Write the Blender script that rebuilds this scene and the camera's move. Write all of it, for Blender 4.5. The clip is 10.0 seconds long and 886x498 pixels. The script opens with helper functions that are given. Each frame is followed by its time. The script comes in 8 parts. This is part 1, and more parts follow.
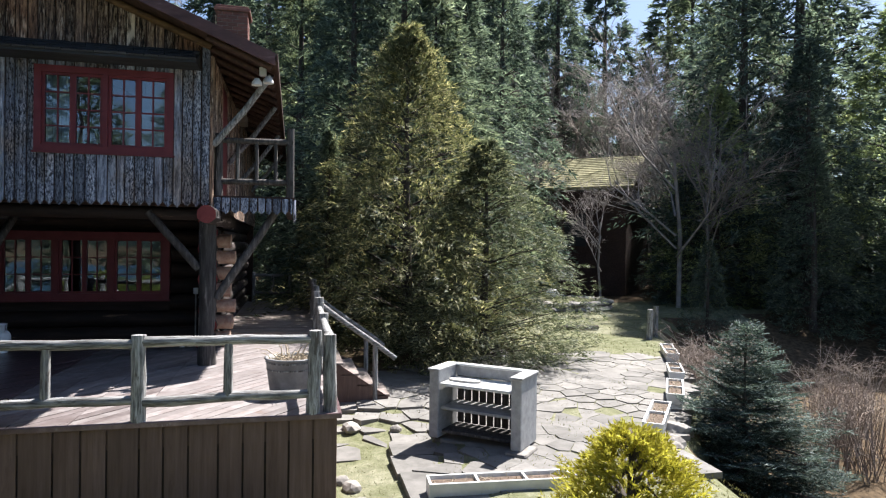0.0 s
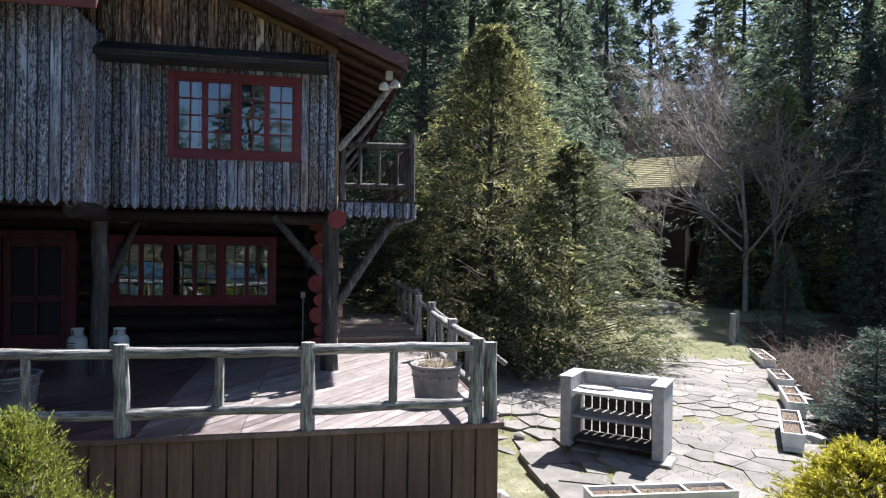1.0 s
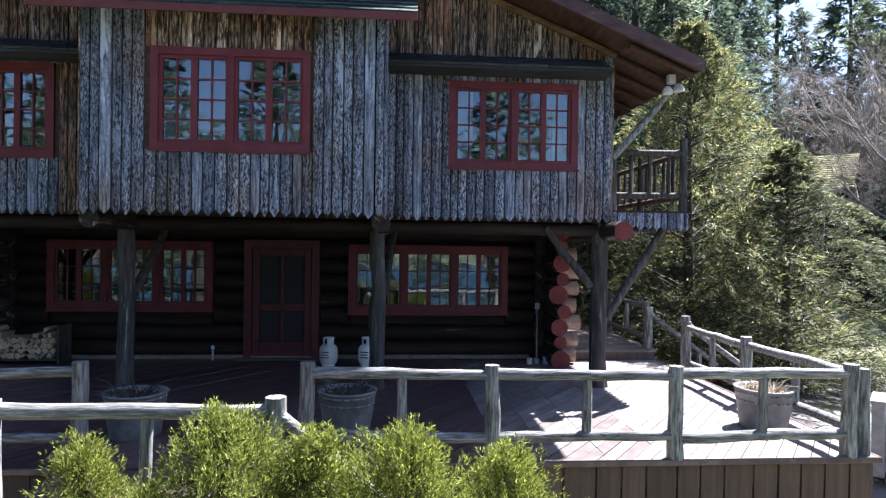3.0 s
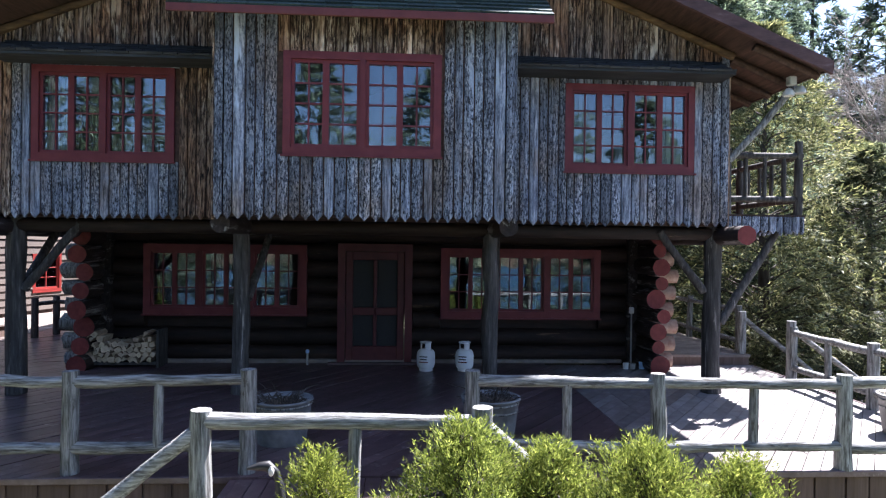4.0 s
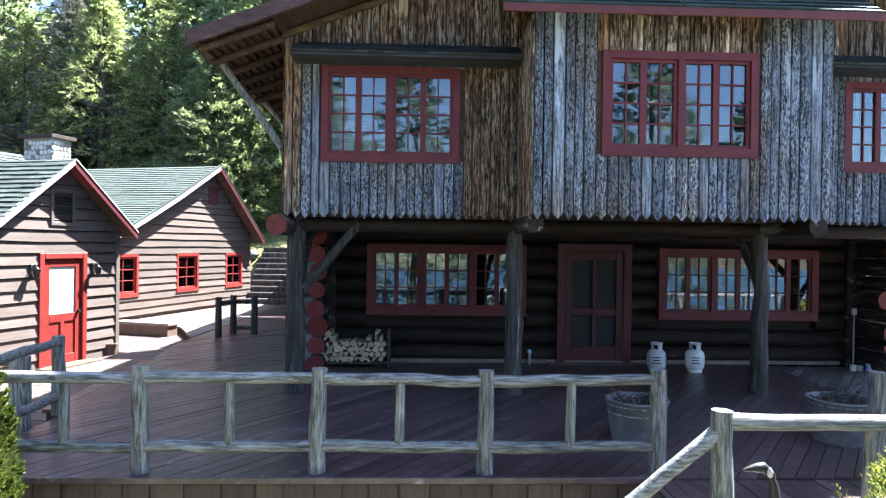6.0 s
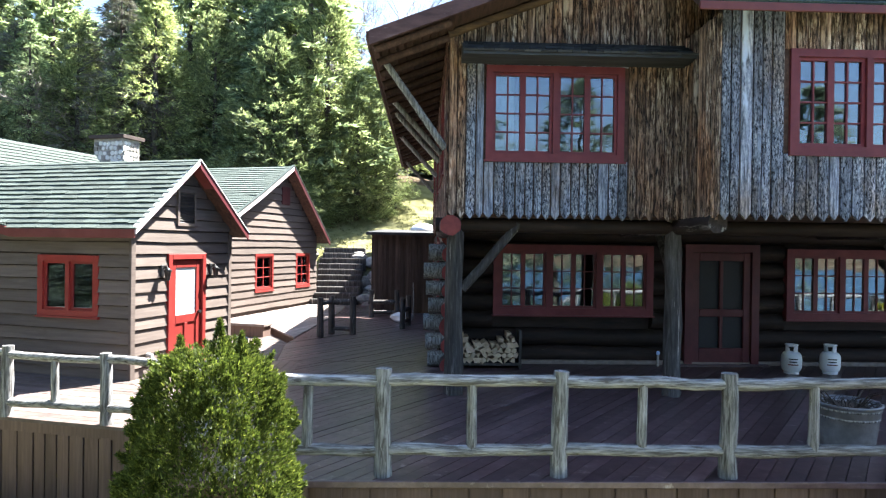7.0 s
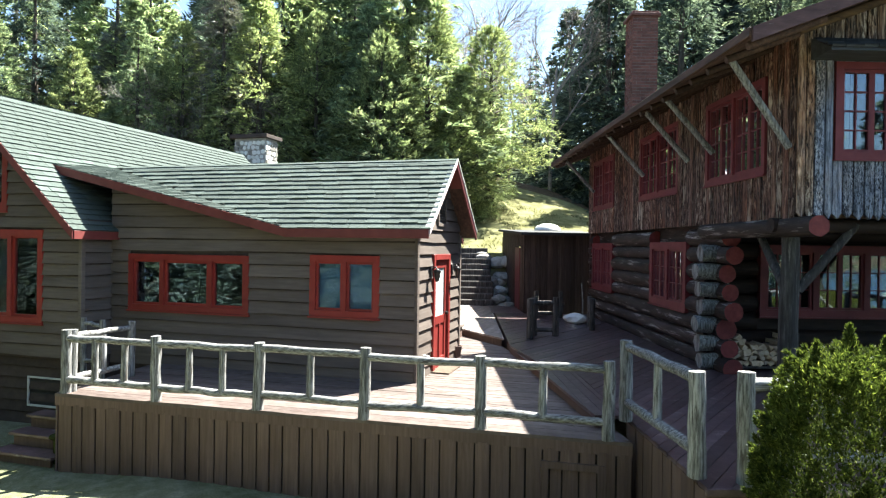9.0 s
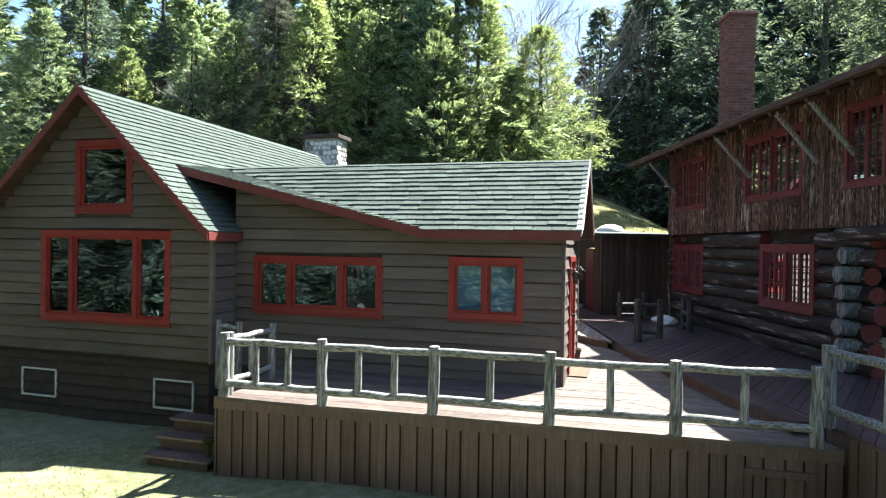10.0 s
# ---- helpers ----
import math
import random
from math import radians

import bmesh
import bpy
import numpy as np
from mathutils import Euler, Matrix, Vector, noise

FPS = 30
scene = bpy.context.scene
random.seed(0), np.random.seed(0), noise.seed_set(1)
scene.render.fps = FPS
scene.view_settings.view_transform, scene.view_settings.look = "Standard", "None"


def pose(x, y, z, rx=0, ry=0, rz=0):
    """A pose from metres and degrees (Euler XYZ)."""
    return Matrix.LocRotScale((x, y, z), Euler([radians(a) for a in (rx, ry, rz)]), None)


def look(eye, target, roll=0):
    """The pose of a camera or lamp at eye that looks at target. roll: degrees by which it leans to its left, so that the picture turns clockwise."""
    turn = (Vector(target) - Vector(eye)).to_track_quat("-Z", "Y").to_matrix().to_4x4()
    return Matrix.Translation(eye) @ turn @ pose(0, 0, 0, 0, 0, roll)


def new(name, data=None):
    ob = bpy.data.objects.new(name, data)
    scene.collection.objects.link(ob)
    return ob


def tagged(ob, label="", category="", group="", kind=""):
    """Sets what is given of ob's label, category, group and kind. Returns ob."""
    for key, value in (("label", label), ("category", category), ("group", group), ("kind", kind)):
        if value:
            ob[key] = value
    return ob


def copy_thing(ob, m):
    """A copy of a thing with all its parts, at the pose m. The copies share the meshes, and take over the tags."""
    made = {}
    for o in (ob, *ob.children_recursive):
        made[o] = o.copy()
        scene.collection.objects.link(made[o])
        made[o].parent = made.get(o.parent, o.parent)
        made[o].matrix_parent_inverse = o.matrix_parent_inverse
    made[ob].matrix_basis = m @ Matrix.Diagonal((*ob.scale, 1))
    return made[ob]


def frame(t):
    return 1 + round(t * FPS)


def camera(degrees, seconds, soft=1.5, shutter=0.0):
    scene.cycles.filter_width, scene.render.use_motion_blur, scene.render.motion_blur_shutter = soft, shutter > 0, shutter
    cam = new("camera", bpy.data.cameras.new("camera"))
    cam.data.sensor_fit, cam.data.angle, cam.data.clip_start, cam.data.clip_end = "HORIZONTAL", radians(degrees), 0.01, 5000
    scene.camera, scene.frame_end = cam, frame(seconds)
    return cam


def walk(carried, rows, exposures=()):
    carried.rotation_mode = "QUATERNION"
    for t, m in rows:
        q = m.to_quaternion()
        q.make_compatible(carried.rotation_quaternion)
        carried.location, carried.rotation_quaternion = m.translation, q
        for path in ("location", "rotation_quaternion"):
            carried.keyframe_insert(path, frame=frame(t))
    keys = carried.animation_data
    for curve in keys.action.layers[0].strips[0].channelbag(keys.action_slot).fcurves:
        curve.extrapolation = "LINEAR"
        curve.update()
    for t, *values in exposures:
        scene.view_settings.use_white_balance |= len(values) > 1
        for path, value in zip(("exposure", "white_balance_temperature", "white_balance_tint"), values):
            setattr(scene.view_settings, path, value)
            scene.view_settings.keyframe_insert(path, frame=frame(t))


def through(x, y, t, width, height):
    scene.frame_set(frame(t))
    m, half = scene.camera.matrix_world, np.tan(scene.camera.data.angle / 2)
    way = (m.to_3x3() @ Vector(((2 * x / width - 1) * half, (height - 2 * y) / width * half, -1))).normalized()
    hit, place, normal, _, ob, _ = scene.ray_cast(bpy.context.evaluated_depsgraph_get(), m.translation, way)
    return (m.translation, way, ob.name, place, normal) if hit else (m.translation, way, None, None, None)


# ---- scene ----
cam = camera(69.8, 10.0, soft=1.2)
METRES, EYE, TILT, LEAN, TURN = 18.0, 2.85, 0.0, 0.0, -13.2
ROWS = [
    (0.0, 0.0, 0.0, 0.0, 0.0, -0.31, -0.71),
    (0.5, -0.0418, 0.0023, 0.0006, 0.68, -0.28, -0.72),
    (1.0, -0.0836, 0.0055, 0.0023, 2.17, -0.27, -0.66),
    (1.5, -0.1261, 0.0088, 0.0046, 3.71, -0.3, -0.7),
    (2.0, -0.1679, 0.0108, 0.0059, 5.59, -0.31, -0.69),
    (2.5, -0.2075, 0.0101, 0.0077, 7.47, -0.33, -0.73),
    (4.0, -0.3248, -0.0007, 0.0116, 9.73, -0.27, -0.71),
    (4.5, -0.3678, -0.0077, 0.0107, 10.12, -0.22, -0.71),
    (5.0, -0.4145, -0.0162, 0.0096, 10.46, -0.22, -0.74),
    (5.5, -0.4655, -0.0256, 0.0092, 10.75, -0.24, -0.77),
    (7.0, -0.6333, -0.0544, 0.0079, 11.48, -0.26, -0.77),
    (7.5, -0.6928, -0.064, 0.0078, 11.67, -0.28, -0.81),
    (8.0, -0.7519, -0.0739, 0.0075, 11.85, -0.28, -0.8),
    (8.5, -0.8104, -0.0843, 0.0065, 12.02, -0.3, -0.81),
    (9.0, -0.8695, -0.095, 0.0053, 12.18, -0.29, -0.84),
    (9.5, -0.9295, -0.1047, 0.005, 12.32, -0.28, -0.9),
    (10.0, -0.9891, -0.1145, 0.0052, 12.47, -0.3, -0.92),
]
walk(cam, [(t, pose(0, 0, EYE, TILT, LEAN, TURN) @ pose(METRES * x, METRES * y, METRES * z, 90 + pitch, roll, yaw)) for t, x, y, z, yaw, pitch, roll in ROWS], [(0.0, 1.43, 6200, 13), (1.5, 1.5, 6050, 16), (2.5, 1.93, 5950, 17), (4.5, 2.46, 5850, 17), (5.5, 2.92, 5850, 13), (7.0, 2.98, 6250, 10), (8.0, 2.83, 6350, 6), (9.0, 2.52, 6350, 4), (10.0, 2.4, 6250, 3)])
# ---------------------------------------------------------------- light
SUN_AZ, SUN_EL = 49.7, 55.0
TO_SUN = Vector((math.sin(radians(SUN_AZ)) * math.cos(radians(SUN_EL)), math.cos(radians(SUN_AZ)) * math.cos(radians(SUN_EL)), math.sin(radians(SUN_EL))))
world = bpy.data.worlds.new("sky")
scene.world = world
world.use_nodes = True
wn = world.node_tree
sky = wn.nodes.new("ShaderNodeTexSky")
sky.sky_type, sky.sun_disc = "NISHITA", False
sky.sun_elevation, sky.sun_rotation = radians(SUN_EL), radians(SUN_AZ)
sky.air_density, sky.dust_density, sky.ozone_density = 1.0, 1.0, 1.9
wn.nodes["Background"].inputs["Strength"].default_value = 0.063
wn.links.new(sky.outputs["Color"], wn.nodes["Background"].inputs["Color"])
sun_data = bpy.data.lights.new("sun", "SUN")
sun_data.energy, sun_data.angle, sun_data.color = 6.1, radians(0.55), (1.0, 0.95, 0.87)
sun = new("sun", sun_data)
sun.matrix_basis = look(TO_SUN * 80, (0, 0, 0))

# ---------------------------------------------------------------- materials


def material(name):
    m = bpy.data.materials.new(name)
    m.use_nodes = True
    n = m.node_tree.nodes
    return m, n, m.node_tree.links, n["Principled BSDF"]


def ramp(n, stops):
    r = n.new("ShaderNodeValToRGB")
    e = r.color_ramp.elements
    while len(e) < len(stops):
        e.new(0.5)
    for k, (p, c) in zip(e, stops):
        k.position, k.color = p, (*c, 1)
    return r


def coords(n, l, scale, spread=7.0):
    """Object coordinates, shifted at random from piece to piece."""
    tc, oi, mp = n.new("ShaderNodeTexCoord"), n.new("ShaderNodeObjectInfo"), n.new("ShaderNodeMapping")
    mul = n.new("ShaderNodeVectorMath")
    mul.operation = "SCALE"
    comb = n.new("ShaderNodeCombineXYZ")
    mul.inputs[0].default_value = (spread, spread * 1.7, spread * 0.6)
    l.new(oi.outputs["Random"], mul.inputs["Scale"])
    add = n.new("ShaderNodeVectorMath")
    l.new(tc.outputs["Object"], add.inputs[0])
    l.new(mul.outputs[0], add.inputs[1])
    mp.inputs["Scale"].default_value = scale
    l.new(add.outputs[0], mp.inputs["Vector"])
    n.remove(comb)
    return mp, oi, add


def tex_noise(n, l, vec, scale, detail=4.0, rough=0.6):
    t = n.new("ShaderNodeTexNoise")
    t.inputs["Scale"].default_value, t.inputs["Detail"].default_value, t.inputs["Roughness"].default_value = scale, detail, rough
    l.new(vec, t.inputs["Vector"])
    return t


def mix(n, l, fac, a, b, mode="MIX"):
    m = n.new("ShaderNodeMix")
    m.data_type, m.blend_type = "RGBA", mode
    for socket, value in ((m.inputs[0], fac), (m.inputs[6], a), (m.inputs[7], b)):
        if isinstance(value, (int, float)):
            socket.default_value = value
        elif isinstance(value, tuple):
            socket.default_value = (*value, 1)
        else:
            l.new(value, socket)
    return m.outputs[2]


def bump(n, l, height, strength, distance, shader):
    b = n.new("ShaderNodeBump")
    b.inputs["Strength"].default_value, b.inputs["Distance"].default_value = strength, distance
    l.new(height, b.inputs["Height"])
    l.new(b.outputs[0], shader.inputs["Normal"])


def wood(name, stops, grain=(30, 30, 2), wear=None, wear_at=(0.55, 0.68), wear_scale=(9, 9, 1.4), tone=0.35, rough=0.75, relief=0.5, spec=0.3):
    """Sawn or weathered wood: grain along the axis with the small scale, patches of wear, a tone of its own for each piece."""
    m, n, l, s = material(name)
    mp, oi, add = coords(n, l, grain)
    g = tex_noise(n, l, mp.outputs[0], 1.0, 5.0, 0.65)
    r = ramp(n, stops)
    l.new(g.outputs["Fac"], r.inputs[0])
    col = r.outputs[0]
    if wear:
        mw = n.new("ShaderNodeMapping")
        mw.inputs["Scale"].default_value = wear_scale
        l.new(add.outputs[0], mw.inputs["Vector"])
        w = tex_noise(n, l, mw.outputs[0], 1.0, 6.0, 0.7)
        wr = ramp(n, [(wear_at[0], (0, 0, 0)), (wear_at[1], (1, 1, 1))])
        l.new(w.outputs["Fac"], wr.inputs[0])
        col = mix(n, l, wr.outputs[0], col, wear)
    big = tex_noise(n, l, add.outputs[0], 0.9, 3.0)
    br = ramp(n, [(0.3, (1 - tone, 1 - tone, 1 - tone)), (0.7, (1 + 0.3 * tone, 1 + 0.3 * tone, 1 + 0.3 * tone))])
    l.new(big.outputs["Fac"], br.inputs[0])
    col = mix(n, l, 1.0, col, br.outputs[0], "MULTIPLY")
    rr = ramp(n, [(0.0, (1 - tone, 1 - tone, 1 - tone)), (1.0, (1 + 0.4 * tone,) * 3)])
    l.new(oi.outputs["Random"], rr.inputs[0])
    col = mix(n, l, 1.0, col, rr.outputs[0], "MULTIPLY")
    l.new(col, s.inputs["Base Color"])
    s.inputs["Roughness"].default_value = rough
    s.inputs["Specular IOR Level"].default_value = spec
    bump(n, l, g.outputs["Fac"], relief, 0.01, s)
    return m


def plain(name, a, b, scale=6.0, rough=0.6, metal=0.0, relief=0.15, tone=0.15, spec=0.4):
    m, n, l, s = material(name)
    mp, oi, add = coords(n, l, (scale, scale, scale))
    g = tex_noise(n, l, mp.outputs[0], 1.0, 6.0, 0.65)
    r = ramp(n, [(0.32, a), (0.68, b)])
    l.new(g.outputs["Fac"], r.inputs[0])
    rr = ramp(n, [(0.0, (1 - tone,) * 3), (1.0, (1 + tone,) * 3)])
    l.new(oi.outputs["Random"], rr.inputs[0])
    l.new(mix(n, l, 1.0, r.outputs[0], rr.outputs[0], "MULTIPLY"), s.inputs["Base Color"])
    s.inputs["Roughness"].default_value, s.inputs["Metallic"].default_value = rough, metal
    s.inputs["Specular IOR Level"].default_value = spec
    bump(n, l, g.outputs["Fac"], relief, 0.02, s)
    return m


def foliage(name, dark, light, through=0.35, tip=None):
    """Needles and leaves: diffuse with light passing through, a colour of its own for each blade and each tree."""
    m, n, l, s = material(name)
    n.remove(s)
    geo, oi = n.new("ShaderNodeNewGeometry"), n.new("ShaderNodeObjectInfo")
    r = ramp(n, [(0.0, dark), (0.75, light), (1.0, tip or light)])
    l.new(geo.outputs["Random Per Island"], r.inputs[0])
    rr = ramp(n, [(0.0, (0.8, 0.85, 0.95)), (1.0, (1.2, 1.12, 0.95))])
    l.new(oi.outputs["Random"], rr.inputs[0])
    tc = n.new("ShaderNodeTexCoord")
    big = tex_noise(n, l, tc.outputs["Object"], 0.7, 2.0)
    br = ramp(n, [(0.35, (0.8, 0.8, 0.8)), (0.65, (1.2, 1.2, 1.2))])
    l.new(big.outputs["Fac"], br.inputs[0])
    col = mix(n, l, 1.0, mix(n, l, 1.0, r.outputs[0], rr.outputs[0], "MULTIPLY"), br.outputs[0], "MULTIPLY")
    d, t, ms = n.new("ShaderNodeBsdfDiffuse"), n.new("ShaderNodeBsdfTranslucent"), n.new("ShaderNodeMixShader")
    l.new(col, d.inputs[0])
    l.new(mix(n, l, 1.0, col, (1.15, 1.2, 0.95), "MULTIPLY"), t.inputs[0])
    ms.inputs[0].default_value = through
    l.new(d.outputs[0], ms.inputs[1])
    l.new(t.outputs[0], ms.inputs[2])
    gl, m2 = n.new("ShaderNodeBsdfGlossy"), n.new("ShaderNodeMixShader")
    gl.inputs["Roughness"].default_value = 0.45
    gl.inputs["Color"].default_value = (0.8, 0.85, 0.9, 1)
    m2.inputs[0].default_value = 0.014
    l.new(ms.outputs[0], m2.inputs[1])
    l.new(gl.outputs[0], m2.inputs[2])
    l.new(m2.outputs[0], n["Material Output"].inputs[0])
    return m


def glass(name, tint=(0.75, 0.82, 0.85), gloss=0.07):
    m, n, l, s = material(name)
    n.remove(s)
    tr, gl, fr, ms = n.new("ShaderNodeBsdfTransparent"), n.new("ShaderNodeBsdfGlossy"), n.new("ShaderNodeFresnel"), n.new("ShaderNodeMixShader")
    tr.inputs[0].default_value = (*tint, 1)
    gl.inputs["Roughness"].default_value = 0.015
    gl.inputs["Color"].default_value = (0.84, 0.92, 1.0, 1)
    fr.inputs[0].default_value = 1.5
    tc = n.new("ShaderNodeTexCoord")
    w = tex_noise(n, l, tc.outputs["Object"], 1.6, 2.0)
    b = n.new("ShaderNodeBump")
    b.inputs["Strength"].default_value, b.inputs["Distance"].default_value = 0.05, 0.04
    l.new(w.outputs["Fac"], b.inputs["Height"])
    l.new(b.outputs[0], gl.inputs["Normal"])
    ad = n.new("ShaderNodeMath")
    ad.operation = "ADD"
    l.new(fr.outputs[0], ad.inputs[0])
    ad.inputs[1].default_value = gloss
    l.new(ad.outputs[0], ms.inputs[0])
    l.new(tr.outputs[0], ms.inputs[1])
    l.new(gl.outputs[0], ms.inputs[2])
    l.new(ms.outputs[0], n["Material Output"].inputs[0])
    return m




def siding(name, stops, pale, worn, stain, flake=(60, 60, 20), bare=0.8):
    """Slab boards with flaking bark: streaks along the board, fine pale and dark flakes, bare boards, and stains that run across several boards."""
    m, n, l, s = material(name)
    mp, oi, add = coords(n, l, (34, 34, 3.0))
    tc = n.new("ShaderNodeTexCoord")
    g = tex_noise(n, l, mp.outputs[0], 1.0, 6.0, 0.7)
    r = ramp(n, stops)
    l.new(g.outputs["Fac"], r.inputs[0])
    mf = n.new("ShaderNodeMapping")
    mf.inputs["Scale"].default_value = flake
    l.new(add.outputs[0], mf.inputs["Vector"])
    f = tex_noise(n, l, mf.outputs[0], 1.0, 3.0, 0.7)
    fr = ramp(n, [(0.53, (0, 0, 0)), (0.60, (0.75, 0.75, 0.75))])
    l.new(f.outputs["Fac"], fr.inputs[0])
    dr = ramp(n, [(0.38, (1, 1, 1)), (0.48, (0, 0, 0))])
    l.new(f.outputs["Fac"], dr.inputs[0])
    mb = n.new("ShaderNodeMapping")
    mb.inputs["Scale"].default_value = (3.2, 3.2, 0.8)
    l.new(add.outputs[0], mb.inputs["Vector"])
    b = tex_noise(n, l, mb.outputs[0], 1.0, 4.0, 0.65)
    br = ramp(n, [(0.40, (0.08, 0.08, 0.08)), (0.60, (1, 1, 1))])
    l.new(b.outputs["Fac"], br.inputs[0])
    wr = ramp(n, [(0.62, (0, 0, 0)), (0.67, (0.8, 0.8, 0.8))])
    l.new(b.outputs["Fac"], wr.inputs[0])
    smooth_ = ramp(n, [(bare, (1, 1, 1)), (bare + 0.01, (0.25, 0.25, 0.25))])
    l.new(oi.outputs["Random"], smooth_.inputs[0])
    rough_ = mix(n, l, 1.0, smooth_.outputs[0], br.outputs[0], "MULTIPLY")
    col = mix(n, l, mix(n, l, 1.0, fr.outputs[0], rough_, "MULTIPLY"), r.outputs[0], pale)
    col = mix(n, l, mix(n, l, 1.0, dr.outputs[0], smooth_.outputs[0], "MULTIPLY"), col, (0.012, 0.011, 0.011))
    col = mix(n, l, wr.outputs[0], col, worn)
    ms = n.new("ShaderNodeMapping")
    ms.inputs["Scale"].default_value = (1.6, 1.6, 0.75)
    l.new(tc.outputs["Object"], ms.inputs["Vector"])
    st = tex_noise(n, l, ms.outputs[0], 1.0, 5.0, 0.65)
    sr = ramp(n, [(0.48, (0, 0, 0)), (0.64, (1, 1, 1))])
    l.new(st.outputs["Fac"], sr.inputs[0])
    col = mix(n, l, sr.outputs[0], col, mix(n, l, 1.0, col, stain, "MULTIPLY"))
    rr = ramp(n, [(0.0, (0.55, 0.55, 0.55)), (0.8, (1.1, 1.1, 1.1)), (1.0, (1.45, 1.42, 1.36))])
    l.new(oi.outputs["Random"], rr.inputs[0])
    l.new(mix(n, l, 1.0, col, rr.outputs[0], "MULTIPLY"), s.inputs["Base Color"])
    s.inputs["Roughness"].default_value = 0.82
    s.inputs["Specular IOR Level"].default_value = 0.25
    bump(n, l, f.outputs["Fac"], 0.8, 0.012, s)
    return m


M_SIDING = siding("weathered_siding", [(0.36, (0.05, 0.057, 0.078)), (0.5, (0.162, 0.186, 0.25)), (0.64, (0.34, 0.38, 0.48))], (0.70, 0.74, 0.83), (0.44, 0.51, 0.65), (0.92, 0.72, 0.56))
M_SIDING_BROWN = siding("weathered_brown_siding", [(0.38, (0.0391, 0.0253, 0.01955)), (0.5, (0.184, 0.1242, 0.0943)), (0.64, (0.414, 0.3013, 0.2242))], (0.851, 0.7302, 0.598), (0.782, 0.667, 0.552), (1.035, 0.782, 0.621), (44, 44, 7))
M_SIDING_RED = siding("red_stained_siding", [(0.38, (0.03, 0.015, 0.012)), (0.5, (0.105, 0.055, 0.043)), (0.64, (0.22, 0.135, 0.105))], (0.56, 0.46, 0.37), (0.5, 0.41, 0.33), (0.85, 0.64, 0.54), (44, 44, 7))
# Front logs and porch beam: the porch's shade is put into this brown.
M_LOG = wood("shaded_brown_log", [(0.3, (0.01393, 0.009288, 0.008127)), (0.6, (0.03483, 0.0209, 0.01625)), (0.8, (0.07546, 0.0418, 0.03019))], (2, 14, 14), (0.1974, 0.1277, 0.08127), (0.66, 0.72), (0.9, 7, 7), 0.3, 0.7, 0.5)
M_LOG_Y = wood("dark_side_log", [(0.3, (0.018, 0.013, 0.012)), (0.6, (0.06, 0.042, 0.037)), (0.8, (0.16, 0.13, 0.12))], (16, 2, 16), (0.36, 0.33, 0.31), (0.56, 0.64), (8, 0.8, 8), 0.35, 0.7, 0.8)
M_RED_END = plain("red_painted_log_end", (0.12, 0.018, 0.018), (0.21, 0.04, 0.038), 9, 0.65)
M_PALE_END = plain("peeled_log_end", (0.30, 0.16, 0.12), (0.52, 0.38, 0.29), 9, 0.75)
M_POST = wood("dark_porch_post", [(0.3, (0.0216, 0.0189, 0.01755)), (0.55, (0.081, 0.07425, 0.0702)), (0.8, (0.2295, 0.2093, 0.1958))], (22, 22, 2.4), (0.459, 0.4185, 0.378), (0.62, 0.7), (14, 14, 0.9), 0.25, 0.8, 0.9)
M_RAIL = wood("grey_cedar_pole", [(0.3, (0.045, 0.0414, 0.0378)), (0.45, (0.18, 0.1782, 0.171)), (0.62, (0.396, 0.396, 0.387))], (44, 44, 4), (0.10, 0.09, 0.08), (0.56, 0.64), (16, 16, 3), 0.25, 0.85, 0.8)
M_RAIL_X = wood("grey_cedar_rail", [(0.3, (0.045, 0.0414, 0.0378)), (0.45, (0.18, 0.1782, 0.171)), (0.62, (0.405, 0.405, 0.396))], (4, 44, 44), (0.10, 0.09, 0.08), (0.56, 0.64), (3, 16, 16), 0.25, 0.85, 0.9)
M_RED_FRAME = plain("dull_red_window_paint", (0.1125, 0.01625, 0.0225), (0.1625, 0.03, 0.03625), 4, 0.55, relief=0.05)
M_RED_BRIGHT = plain("bright_red_paint", (0.1886, 0.01804, 0.01476), (0.246, 0.02788, 0.02214), 3, 0.5, relief=0.05)
M_DOOR_DARK = plain("dark_maroon_door_paint", (0.07, 0.012, 0.016), (0.11, 0.022, 0.026), 4, 0.5, relief=0.05)
M_SCREEN = plain("dark_door_screen", (0.012, 0.012, 0.014), (0.02, 0.02, 0.024), 80, 0.6)
M_GLASS = glass("window_glass")
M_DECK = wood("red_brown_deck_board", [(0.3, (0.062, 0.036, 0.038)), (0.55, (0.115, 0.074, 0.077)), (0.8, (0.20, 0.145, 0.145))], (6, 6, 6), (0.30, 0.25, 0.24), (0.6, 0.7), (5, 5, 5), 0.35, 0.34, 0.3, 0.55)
# Annex deck: lighter than M_DECK, direct sun is put into the board colour.
M_DECK_LEFT = wood("sunlit_deck_board", [(0.3, (0.104, 0.0756, 0.0662)), (0.55, (0.1544, 0.1197, 0.1071)), (0.8, (0.2142, 0.1796, 0.1638))], (6, 6, 6), (0.1071, 0.0693, 0.063), (0.6, 0.72), (1.6, 1.6, 1.6), 0.3, 0.6, 0.25)
# Worn boards with the sunlight beyond the eaves put into their colour.
M_DECK_SUN = wood("sunlit_worn_deck_board", [(0.3, (0.18, 0.15, 0.1425)), (0.55, (0.2475, 0.2213, 0.2137)), (0.8, (0.3225, 0.3, 0.2888))], (6, 6, 6), (0.21, 0.1425, 0.105), (0.62, 0.74), (1.6, 1.6, 1.6), 0.25, 0.55, 0.25)
